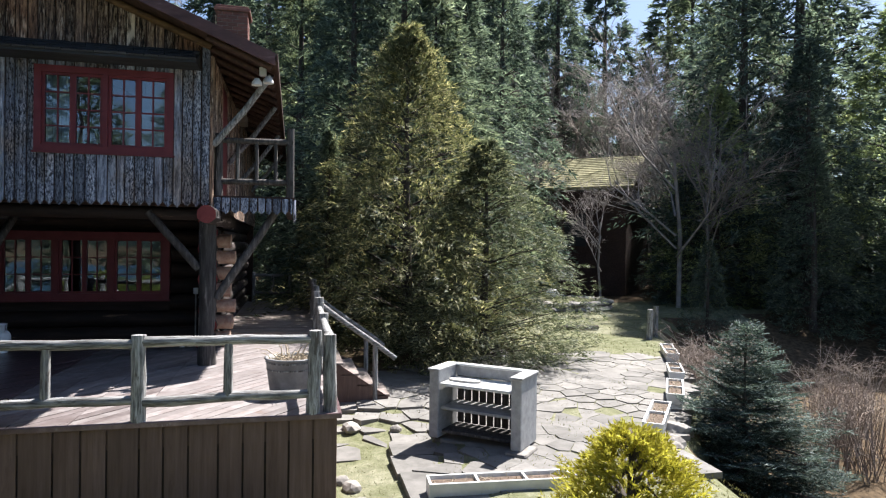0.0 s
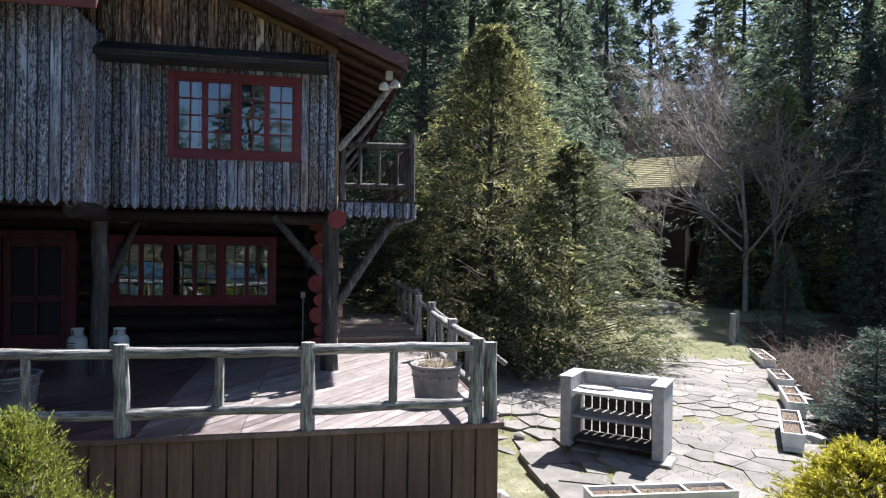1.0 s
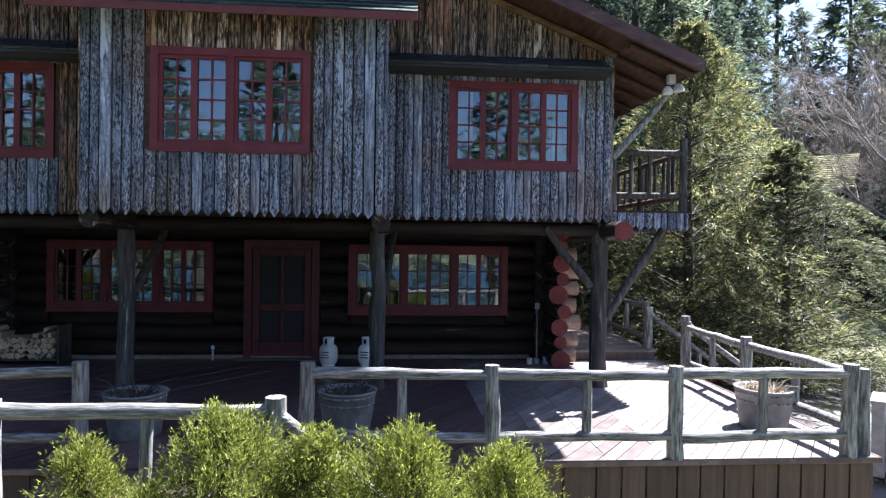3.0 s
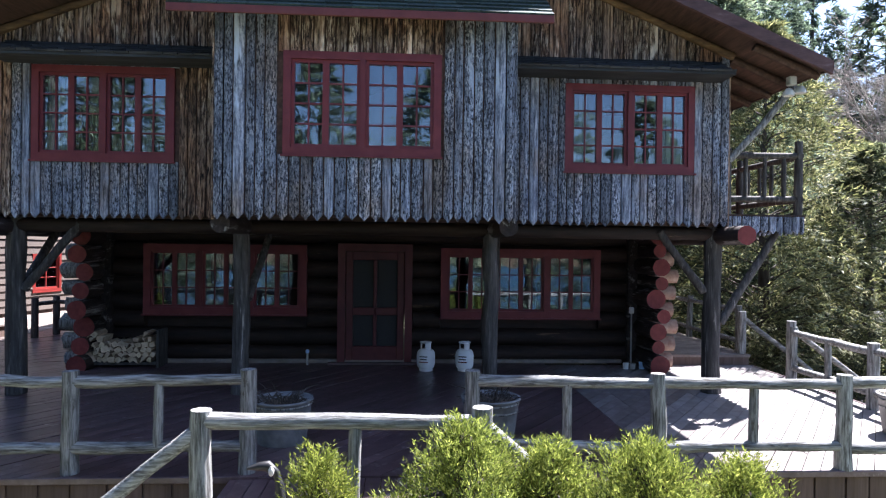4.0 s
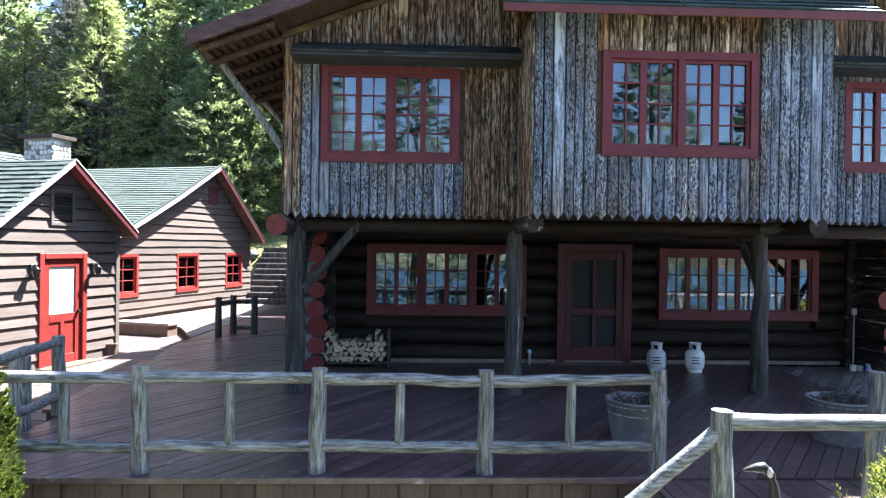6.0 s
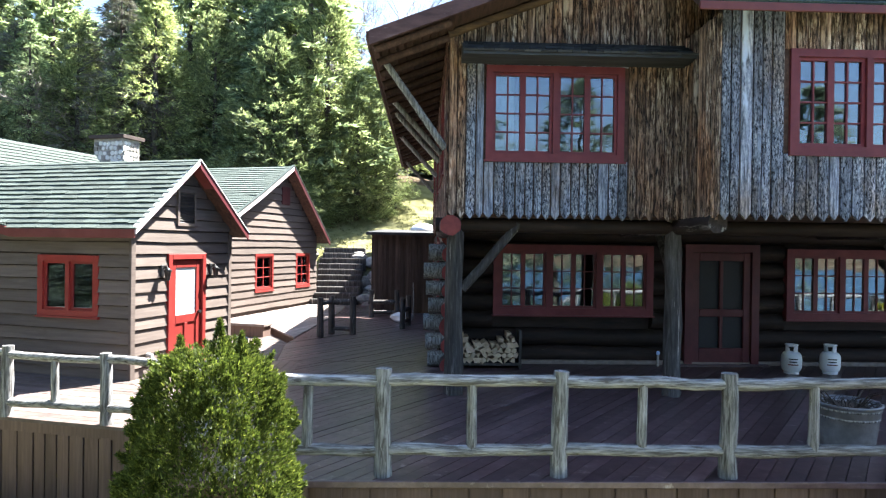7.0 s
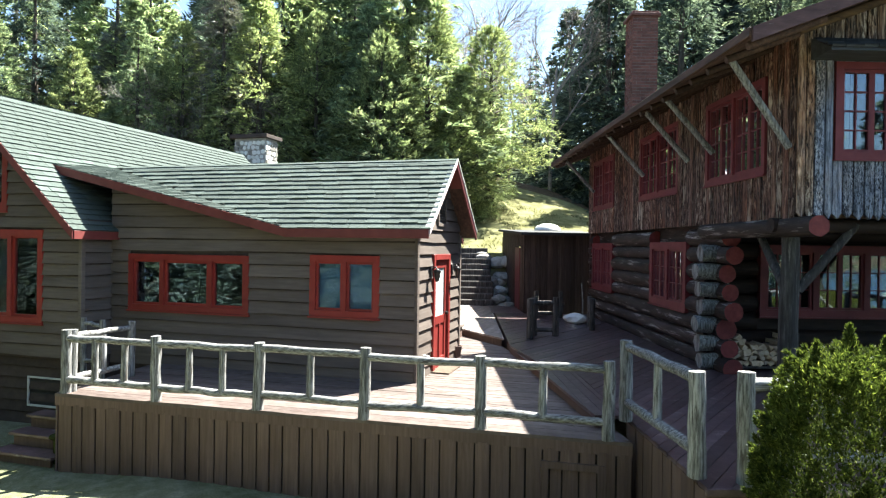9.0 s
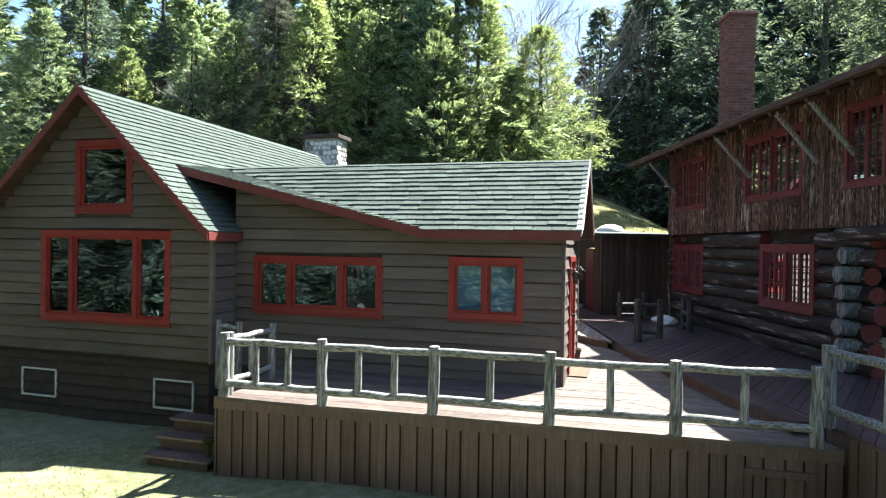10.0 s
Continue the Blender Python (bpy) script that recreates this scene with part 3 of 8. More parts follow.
def sash_window(parent, place, x0, x1, z0, z1, groups, cols, rows, mat, frame_w=0.09, sill=True, name="window", blind=None, bar=0.018):
    """A window set in a wall: casing, sashes in groups, glazing bars, panes. place(a, z, d): along, height, out of the wall."""
    s = Shape()

    def bar_box(a0, a1, b0, b1, d0, d1):
        pts = [place(a, b, d) for d in (d0, d1) for b in (b0, b1) for a in (a0, a1)]
        s.add(pts, [(0, 2, 3, 1), (4, 5, 7, 6), (0, 1, 5, 4), (2, 6, 7, 3), (0, 4, 6, 2), (1, 3, 7, 5)])

    fw = frame_w
    rim = [(x0, z0), (x1, z0), (x1, z1), (x0, z1), (x0 + fw, z0 + fw), (x1 - fw, z0 + fw), (x1 - fw, z1 - fw), (x0 + fw, z1 - fw)]
    s.add([place(a, b, d) for d in (0.04, -0.1) for a, b in rim], [f for i in range(4) for j in [(i + 1) % 4] for f in ((i, j, 4 + j, 4 + i), (8 + j, 8 + i, 12 + i, 12 + j), (i, 8 + i, 8 + j, j), (4 + i, 4 + j, 12 + j, 12 + i))])
    win = s.part(name, mat, parent)
    if sill:
        s = Shape()
        bar_box(x0 - 0.02, x1 + 0.02, z0 - 0.025, z0, -0.05, 0.065)
        s.part("sill", mat, win)
    total = sum(groups)
    mull = fw * 0.75
    inner0, inner1 = x0 + fw, x1 - fw
    each = (inner1 - inner0 - mull * (len(groups) - 1)) / total
    a, panes = inner0, []
    for gi, g in enumerate(groups):
        for k in range(int(g) if g >= 1 else 1):
            w = each * (1 if g >= 1 else g)
            s = Shape()
            st = 0.038 if w < 0.7 else 0.05
            b0, b1 = z0 + fw, z1 - fw
            for q in ((a, a + st, b0, b1), (a + w - st, a + w, b0, b1), (a + st, a + w - st, b0, b0 + st), (a + st, a + w - st, b1 - st, b1)):
                bar_box(*q, -0.045, 0.006)
            cw, ch = (w - 2 * st) / cols, (b1 - b0 - 2 * st) / rows
            for i in range(1, cols):
                bar_box(a + st + cw * i - bar / 2, a + st + cw * i + bar / 2, b0 + st, b1 - st, -0.034, -0.004)
            for j in range(1, rows):
                bar_box(a + st, a + w - st, b0 + st + ch * j - bar / 2, b0 + st + ch * j + bar / 2, -0.033, -0.005)
            s.part("sash", mat, win)
            pane = Shape()
            s = pane
            bar_box(a + st, a + w - st, b0 + st, b1 - st, -0.03, -0.024)
            p = pane.part("pane", M_GLASS, win)
            p.visible_shadow = False
            a += w
        if gi < len(groups) - 1:
            s = Shape()
            bar_box(a, a + mull, z0 + fw, z1 - fw, -0.1, 0.045)
            s.part("mullion", mat, win)
            a += mull
    if blind:
        s = Shape()
        for c0, c1 in blind:
            n = 10
            for i in range(n):
                q0, q1 = x0 + (x1 - x0) * (c0 + (c1 - c0) * i / n), x0 + (x1 - x0) * (c0 + (c1 - c0) * (i + 1) / n)
                bar_box(q0, q1, z0 + fw, z1 - fw, -0.2 - 0.02 * (i % 2), -0.19 - 0.02 * (i % 2))
        s.part("curtain", M_CURTAIN, win, "pale curtain behind the panes")
    return win


def wall_shell(parent, name, poly, place, thick, holes, mat, label=""):
    """A wall of some thickness in upright strips between its openings. poly: outline as (a, top) pairs from left to right over a level base; holes: (x0, x1, z0, z1)."""
    base, line = poly
    cuts = sorted({p[0] for p in line} | {h[0] for h in holes} | {h[1] for h in holes})
    cuts = [c for c in cuts if line[0][0] <= c <= line[-1][0]]

    def top(a):
        for (xa, za), (xb, zb) in zip(line, line[1:]):
            if xa <= a <= xb:
                return za + (zb - za) * (a - xa) / (xb - xa)
        return line[-1][1]

    s = Shape()
    for a, b in zip(cuts, cuts[1:]):
        mid = (a + b) / 2
        inside = [(z0, z1) for x0, x1, z0, z1 in holes if x0 < mid < x1]
        for z0, z1 in free_spans(base, top(mid) - 1e-4, inside):
            last = z1 > top(mid) - 1e-3
            ta, tb = (top(a), top(b)) if last else (z1, z1)
            s.prism([(a, z0), (b, z0), (b, tb), (a, ta)], lambda p, q, d: place(p, q, -d), thick)
    bm = bmesh.new()
    me = s.mesh(name, mat)
    bm.from_mesh(me)
    bmesh.ops.remove_doubles(bm, verts=bm.verts, dist=0.0005)
    bm.to_mesh(me)
    bm.free()
    return link(name, me, parent, label)


# ---------------------------------------------------------------- ground
EDGE = [(4.5, 4.0), (5.0, 7.9), (6.3, 9.6), (7.7, 11.6), (10.1, 16.4), (12.5, 20.0), (30.0, 24.0)]


def step_up(a, b, v):
    t = min(1.0, max(0.0, (v - a) / (b - a)))
    return t * t * (3 - 2 * t)


def edge_x(y):
    for (xa, ya), (xb, yb) in zip(EDGE, EDGE[1:]):
        if ya <= y <= yb:
            return xa + (xb - xa) * (y - ya) / (yb - ya)
    return EDGE[0][0] if y < EDGE[0][1] else EDGE[-1][0]


def height(x, y):
    near = 1 - step_up(9.3, 10.8, y)
    right = step_up(-1.0, 1.5, x) * (1 - near) + step_up(0.6, 2.7, x) * near
    base = -0.15 * (1 - right) + 0.1 * right
    base += right * 0.022 * max(0.0, min(y, 30) - 9)
    base -= 0.12 * (1 - step_up(-24, -17, x)) * (1 - step_up(12, 20, y))
    base -= 1.3 * step_up(0.05, 1.5, (x - edge_x(y)) * 0.87) * (1 - step_up(16, 22, y))
    base -= 1.3 * (1 - step_up(2.0, 5.5, y))
    base -= 2.6 * (1 - step_up(-16.0, -8.0, y))
    left = 1 - step_up(-9, 3, x)
    hill = left * (1.1 * step_up(21, 23.8, y) + 1.75 * step_up(24.0, 26.0, y) + 0.21 * max(0.0, min(y, 40) - 26.5) + 0.05 * max(0.0, y - 40))
    hill += (1 - left) * (0.16 * max(0.0, min(y, 46) - 31) + 0.05 * max(0.0, y - 46))
    hill += 0.15 * max(0.0, min(y, 38) - 26.5) * math.exp(-(((x + 13) / 5.5) ** 2))
    hill = min(hill, 14 + 0.02 * y)
    return base + hill + 0.05 * noise.noise((x * 0.5, y * 0.5, 0)) + (0.25 * noise.noise((x * 0.12, y * 0.12, 5)) if y > 26 else 0)


def axis(lo, hi, step, far):
    out = [lo - far * f for f in (1, 0.5, 0.22, 0.1, 0.04)]
    k = lo
    while k <= hi:
        out.append(k)
        k += step
    return out + [hi + far * f for f in (0.04, 0.1, 0.22, 0.5, 1)]


gx, gy = axis(-48, 44, 0.8, 900), axis(-30, 75, 0.8, 900)
gv = [(x, y, height(max(-60, min(60, x)), max(-40, min(110, y))) + (6 if y < -190 else 0)) for y in gy for x in gx]
gf = [(j * len(gx) + i, j * len(gx) + i + 1, (j + 1) * len(gx) + i + 1, (j + 1) * len(gx) + i) for j in range(len(gy) - 1) for i in range(len(gx) - 1)]


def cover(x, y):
    """0 lawn, 1 leaf litter with the woods' shade in its brown, 2 mossy hill."""
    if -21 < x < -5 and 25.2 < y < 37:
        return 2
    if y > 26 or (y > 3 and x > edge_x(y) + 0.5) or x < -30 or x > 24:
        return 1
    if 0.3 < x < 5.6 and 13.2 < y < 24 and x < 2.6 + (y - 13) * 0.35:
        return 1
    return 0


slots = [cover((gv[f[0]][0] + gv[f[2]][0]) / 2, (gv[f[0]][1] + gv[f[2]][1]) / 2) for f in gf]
ground = new("ground", mesh_of("ground", gv, gf, [M_GROUND, M_SHADED_LITTER, M_MOSS], True, slots))
water = new("water", mesh_of("water", [(-900, -190, -2.75), (900, -190, -2.75), (900, -11, -2.75), (-900, -11, -2.75)], [(0, 1, 2, 3)], M_WATER))
# Unseen hills, added so the panes don't mirror a bright horizon.
hill_v, hill_f = [], []
for i in range(61):
    x = -900 + 30 * i
    for y, k in ((-200, 0.0), (-330, 0.55), (-460, 1.0), (-700, 0.3)):
        hill_v.append((x, y, -3.2 + k * (42 + 20 * noise.noise((x * 0.004, 1.5, 0)) + 14 * noise.noise((x * 0.02, y * 0.02, 2)))))
for i in range(60):
    hill_f += [(4 * i + j, 4 * i + 4 + j, 4 * i + 5 + j, 4 * i + 1 + j) for j in range(3)]
far_hills = new("backdrop", mesh_of("backdrop", hill_v, hill_f, M_FOREST, True))
tagged(far_hills, "unseen dark hills added to hide the bright horizon in window reflections", "hills", kind="structure")
tagged(water, "still dark lake before the lodge", "lake", kind="structure")
tagged(ground, "dry spring lawn and bare earth rising to a wooded hill", "ground", kind="structure")

# ---------------------------------------------------------------- lodge
lodge = thing("lodge", "two-storey log lodge with weathered board upper floor and red windows", "house", (-6.1, 12.4, 1.0))
LX0, LX1, LY, BACK = -11.02, -1.22, 9.9, 20.4
RIDGE_X, RIDGE_Z = -6.1, 7.85
LINE = [(-12.0, 5.47), (-9.8, 6.31), (RIDGE_X, RIDGE_Z), (-0.28, 5.45)]


def roof_under(x):
    for (xa, za), (xb, zb) in zip(LINE, LINE[1:]):
        if xa <= x <= xb:
            return za + (zb - za) * (x - xa) / (xb - xa) - 0.07
    return 5.4


front = lambda a, z, d: (a, LY - d, z)
bay = lambda a, z, d: (a, 8.87 - d, z)
left_side = lambda a, z, d: (LX0 - d, a, z)
right_side = lambda a, z, d: (LX1 + d, a, z)

W_LEFT, W_RIGHT, W_BAY = (-10.54, -8.73, 4.12, 5.35), (-3.53, -1.72, 4.10, 5.30), (-7.13, -5.28, 4.11, 5.32)
W_SIDE = [(10.6, 12.5, 4.0, 5.35), (13.7, 15.9, 4.0, 5.35), (17.9, 19.9, 4.0, 5.35)]
line = [(LX0, roof_under(LX0)), (-9.8, roof_under(-9.8)), (RIDGE_X, roof_under(RIDGE_X)), (LX1, roof_under(LX1))]
front_tone = lambda a, z: M_SIDING_BROWN if z > 5.5 or -8.7 < a < -7.9 or a < -10.75 else M_SIDING
wall_front = wall_shell(lodge, "front_wall", (3.42, line), front, 0.16, [W_LEFT, W_RIGHT, (-7.9, -4.44, 3.5, 5.9)], M_SOFFIT, "upper front wall of weathered upright boards")
upright_boards(wall_front, front, LX0, -7.93, 0.125, 3.36, roof_under, [W_LEFT, (-10.85, -7.9, 5.38, 5.62)], front_tone, point=0.07, seed=1)
upright_boards(wall_front, front, -4.40, LX1, 0.125, 3.36, roof_under, [W_RIGHT, (-4.4, -1.38, 5.38, 5.62)], front_tone, point=0.07, seed=2)
upright_boards(wall_front, front, -7.93, -4.40, 0.125, 5.8, roof_under, [], M_SIDING_BROWN, seed=3)
wall_bay = wall_shell(lodge, "bay_wall", (3.42, [(-7.9, 5.88), (-4.43, 5.88)]), bay, 0.14, [W_BAY], M_SOFFIT, "projecting bay of weathered upright boards")
upright_boards(wall_bay, bay, -7.93, -4.40, 0.125, 3.34, 5.87, [W_BAY], lambda a, z: M_SIDING_BROWN if z > 5.2 else M_SIDING, point=0.07, seed=4)
for side, x in ((-1, -7.93), (1, -4.40)):
    cheek = (lambda x, side: lambda a, z, d: (x + side * d, a, z))(x, side)
    w = wall_shell(lodge, "bay_cheek", (3.42, [(8.87, 5.72), (LY, 5.72)]), lambda a, z, d: (x - side * 0.02 - side * abs(d), a, z), 0.12, [], M_SOFFIT)
    upright_boards(w, cheek, 8.85, LY, 0.125, 3.34, 5.72, [], M_SIDING_BROWN if side < 0 else M_SIDING, point=0.07, seed=5 + side, thick=0.03)
w_left = wall_shell(lodge, "side_wall", (3.42, [(LY + 0.16, 5.86), (BACK, 5.86)]), left_side, 0.16, W_SIDE, M_SOFFIT)
upright_boards(w_left, left_side, LY, BACK, 0.14, 3.36, 5.84, W_SIDE, M_SIDING_RED, seed=7)
DOOR_BAL = (11.2, 12.1, 3.55, 5.5)
w_right = wall_shell(lodge, "side_wall", (3.42, [(LY + 0.16, 5.62), (BACK, 5.62)]), right_side, 0.16, [DOOR_BAL], M_SOFFIT)
upright_boards(w_right, right_side, LY, BACK, 0.14, 3.36, 5.6, [DOOR_BAL], M_SIDING_BROWN, seed=8)
s = Shape().box((LX1 - 0.06, 11.2, 3.55), (LX1 + 0.02, 12.1, 5.5), 0.01)
for z in (3.75, 4.65):
    s.box((LX1 + 0.02, 11.32, z), (LX1 + 0.035, 11.98, z + 0.75), 0.005)
s.part("balcony_door", M_RED_FRAME, lodge, "red panelled balcony door")
Shape().prism([(LX0, 1.0), (LX1, 1.0), (LX1, roof_under(LX1)), (RIDGE_X, roof_under(RIDGE_X)), (-9.8, roof_under(-9.8)), (LX0, roof_under(LX0))], lambda a, b, q: (a, BACK - 0.16 + q, b), 0.16).part("back_wall", M_SOFFIT, lodge)
Shape().box((LX0 + 0.1, LY + 0.1, 3.38), (LX1 - 0.1, BACK - 0.1, 3.5)).box((-7.85, 8.9, 3.38), (-4.5, 10.0, 3.5)).part("upper_floor", M_SOFFIT, lodge)

# upper windows and doors
sash_window(lodge, front, *W_LEFT, [2, 2], 2, 4, M_RED_FRAME, blind=[(0.05, 0.22)])
sash_window(lodge, front, *W_RIGHT, [2, 2], 2, 4, M_RED_FRAME, blind=[(0.04, 0.2), (0.74, 0.96)])
sash_window(lodge, bay, *W_BAY, [2, 2], 2, 4, M_RED_FRAME)
for w in W_SIDE:
    sash_window(lodge, left_side, *w, [2, 2], 2, 4, M_RED_FRAME, blind=[(0.05, 0.4)])

# hoods over the two front windows
for x0, x1 in ((-10.87, -7.95), (-4.38, -1.36)):
    hood = Shape().prism([(LY - 0.03, 5.63), (LY - 0.03, 5.36), (LY - 0.45, 5.365), (LY - 0.45, 5.40)], lambda a, b, q: (x0 + q, a, b), x1 - x0).part("window_hood", M_BLACK_ROOF, lodge, "black shingled hood over a window")
    run = Vector((0, 0.43, 0.23))
    shingle_roof(hood, (x0, LY - 0.465, 5.40), (1, 0, 0), run, [(0, 0), (x1 - x0, 0), (x1 - x0, run.length), (0, run.length)], M_BLACK_ROOF, 0.11, 0.2, seed=int(x0 * 9))

# roof
FRONT_Y, REAR_Y = 9.12, 21.2
roof_slab = Shape().prism(LINE + [(x, z - 0.06) for x, z in reversed(LINE)], lambda a, b, q: (a, FRONT_Y + 0.03 + q, b), REAR_Y - FRONT_Y)
roof = roof_slab.part("roof", M_SOFFIT, lodge, "low gable roof with dark board soffits")
for i, ((xa, za), (xb, zb)) in enumerate(zip(LINE, LINE[1:])):
    up = Vector((xb - xa, 0, zb - za)) if xb <= RIDGE_X else Vector((xa - xb, 0, za - zb))
    o = (xa, FRONT_Y, za) if xb <= RIDGE_X else (xb, FRONT_Y, zb)
    n = REAR_Y - FRONT_Y
    shingle_roof(roof, o, (0, 1, 0), up, [(0, 0), (n, 0), (n, up.length), (0, up.length)], M_SHINGLE_DARK, 0.2, 0.45, singles=0, seed=20 + i)
    Shape().prism([(xa, za + 0.03), (xb, zb + 0.03), (xb, zb - 0.14), (xa, za - 0.14)], lambda a, b, q: (a, FRONT_Y - 0.03 + q, b), 0.05).part("rake_board", M_FASCIA, roof, "faded red board along the gable edge")
for x, z in ((-12.0, 5.47), (-0.28, 5.45)):
    k = -1 if x < -6 else 1
    Shape().box((x, FRONT_Y, z - 0.075), (x + k * 0.035, REAR_Y, z + 0.03), 0.006).part("eave_board", M_SOFFIT, roof)
# soffit boards and rafters seen from below
for i in range(22):
    y = FRONT_Y + 0.2 + i * 0.55
    for xa, za, xb, zb in ((-11.95, 5.47, -11.03, 5.82), (-0.33, 5.46, -1.2, 5.82)):
        Shape().pole([(xa, y, za - 0.13), (xb, y, zb - 0.13)], 0.05, 6).part("rafter", M_SOFFIT, roof)
for i in range(10):
    t = i / 9
    Shape().box((-11.95 + 0.93 * t - 0.04, FRONT_Y + 0.03, 5.395 + 0.355 * t), (-11.95 + 0.93 * t + 0.04, REAR_Y - 0.1, 5.41 + 0.355 * t)).part("soffit_board", M_SOFFIT, roof)
# peeled trim logs along the top of the gable wall
for xa, xb in ((LX0 - 0.02, -8.36), (LX1 + 0.02, -4.0)):
    mid = -9.8 if xa < -6 else -2.6
    Shape().pole([(x, LY - 0.07, roof_under(x) - 0.05) for x in (xa, mid, xb)], [0.055, 0.05, 0.045], 8, 0.06, 3).part("gable_trim_log", M_TRIM_LOG, roof, "peeled brown trim log under the gable edge")
# roof over the bay
by0, by1, bz0, bz1 = 8.52, 9.95, 5.70, 6.80
bayroof = Shape().prism([(by0, bz0), (by1, bz1), (by1, bz1 - 0.06), (by0, bz0 - 0.06)], lambda a, b, q: (-8.33 + q, a, b), 4.29).part("bay_roof", M_SOFFIT, lodge, "dark green shingled roof over the bay")
run = Vector((0, by1 - by0, bz1 - bz0))
shingle_roof(bayroof, (-8.35, by0 - 0.02, bz0 + 0.005), (1, 0, 0), run, [(0, 0), (4.33, 0), (4.33, run.length), (0, run.length)], M_SHINGLE_DARK, 0.13, 0.3, seed=31)
Shape().box((-8.35, by0 - 0.035, bz0 - 0.085), (-4.02, by0 - 0.005, bz0 + 0.005), 0.006).part("bay_fascia", M_FASCIA_RED, bayroof, "dull red board under the bay eave")

# ground floor: log walls
GW_L, GW_R, GDOOR = (-10.13, -7.38, 1.84, 3.04), (-5.05, -2.21, 1.80, 3.02), (-6.84, -5.55, 1.02, 3.08)
SIDE_LOW = [(13.3, 15.2, 1.82, 3.08), (18.0, 20.0, 1.82, 3.08)]
LOGS = 8
LOG_R = 0.152
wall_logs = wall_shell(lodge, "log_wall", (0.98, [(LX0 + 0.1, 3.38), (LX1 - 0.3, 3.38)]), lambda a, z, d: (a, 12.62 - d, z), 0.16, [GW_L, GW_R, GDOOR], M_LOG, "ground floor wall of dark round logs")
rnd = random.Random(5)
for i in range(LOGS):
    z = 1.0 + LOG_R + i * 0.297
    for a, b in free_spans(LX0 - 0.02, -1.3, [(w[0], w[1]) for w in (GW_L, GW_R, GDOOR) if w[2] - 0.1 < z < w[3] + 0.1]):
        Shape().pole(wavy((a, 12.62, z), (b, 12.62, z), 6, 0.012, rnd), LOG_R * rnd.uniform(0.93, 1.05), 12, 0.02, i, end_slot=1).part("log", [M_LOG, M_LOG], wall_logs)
side_logs = wall_shell(lodge, "log_side_wall", (0.98, [(12.4, 3.38), (BACK, 3.38)]), lambda a, z, d: (LX0 + 0.2 - d, a, z), 0.16, SIDE_LOW, M_LOG_Y, "side wall of dark weathered logs")
for i in range(LOGS):
    z = 1.0 + LOG_R * 0.5 + i * 0.297
    out = 11.75 + 0.12 * ((i * 7) % 3)
    for a, b in free_spans(out, BACK, [(w[0], w[1]) for w in SIDE_LOW if w[2] - 0.1 < z < w[3] + 0.1]):
        r = LOG_R * rnd.uniform(0.9, 1.15)
        Shape().pole([(LX0 + 0.13, a, z), (LX0 + 0.13, (a + b) / 2, z), (LX0 + 0.13, b, z)], r, 12, 0.03, i, end_slot=1).part("log", [M_LOG_Y, M_RED_END], side_logs)
right_logs = wall_shell(lodge, "log_side_wall", (0.98, [(12.4, 3.38), (BACK, 3.38)]), lambda a, z, d: (-1.55 + d, a, z), 0.16, [], M_LOG_Y)
for i in range(LOGS + 1):
    z = 1.02 + LOG_R * 0.7 + i * 0.27
    r = (0.165, 0.115, 0.15, 0.12)[i % 4] * rnd.uniform(0.93, 1.06)
    s = Shape().pole([(-1.46 + 0.05 * (i % 2), 11.55 + 0.1 * ((i * 5) % 3), z), (-1.5, 14, z), (-1.5, BACK, z)], r, 14, 0.03, i, end_slot=1)
    s.part("log", [M_LOG_Y, M_RED_END], right_logs)
# red painted posts against the corner, and short cross logs whose ends show pale
for i in range(7):
    z = 1.14 + i * 0.29
    Shape().pole([(-1.45, 12.02, z), (-1.1 + 0.04 * (i % 3), 12.0, z)], 0.125, 10, 0.08, i, end_slot=1).part("cross_log", [M_PALE_END, M_PALE_END], right_logs)
    Shape().pole([(LX0 + 0.08, 12.2, z), (LX0 - 0.22 - 0.04 * (i % 3), 12.2, z)], 0.135, 9, 0.16, i + 9, end_slot=1).part("cross_log", [M_RAIL, M_RAIL], side_logs, "grey weathered log end")
place_low = lambda a, z, d: (a, 12.46 - d, z)
sash_window(lodge, place_low, *GW_L, [2, 2, 2], 2, 3, M_RED_FRAME, frame_w=0.12)
sash_window(lodge, place_low, *GW_R, [2, 2, 2], 2, 3, M_RED_FRAME, frame_w=0.12)
for w in SIDE_LOW:
    sash_window(lodge, lambda a, z, d: (LX0 + 0.02 - d, a, z), *w, [2, 2], 2, 3, M_RED_FRAME, frame_w=0.14)
# screen door
x0, x1, z0, z1 = GDOOR
outline_ = [(x0, z0), (x0 + 0.13, z0), (x0 + 0.13, z1 - 0.13), (x1 - 0.13, z1 - 0.13), (x1 - 0.13, z0), (x1, z0), (x1, z1), (x0, z1)]
door = Shape().prism(outline_, lambda a, b, q: (a, 12.38 + q, b), 0.22).part("screen_door", M_DOOR_DARK, lodge, "dark maroon screen door")
s = Shape()
for q in ((x0 + 0.14, x0 + 0.26, z0 + 0.03, z1 - 0.14), (x1 - 0.26, x1 - 0.14, z0 + 0.03, z1 - 0.14), (x0 + 0.26, x1 - 0.26, z0 + 0.03, z0 + 0.28), (x0 + 0.26, x1 - 0.26, z1 - 0.28, z1 - 0.14), (x0 + 0.26, x1 - 0.26, z0 + 0.82, z0 + 0.95), ((x0 + x1) / 2 - 0.03, (x0 + x1) / 2 + 0.03, z0 + 0.28, z1 - 0.28)):
    s.box((q[0], 12.42, q[2]), (q[1], 12.47, q[3]), 0.008)
s.part("door_leaf", M_DOOR_DARK, door)
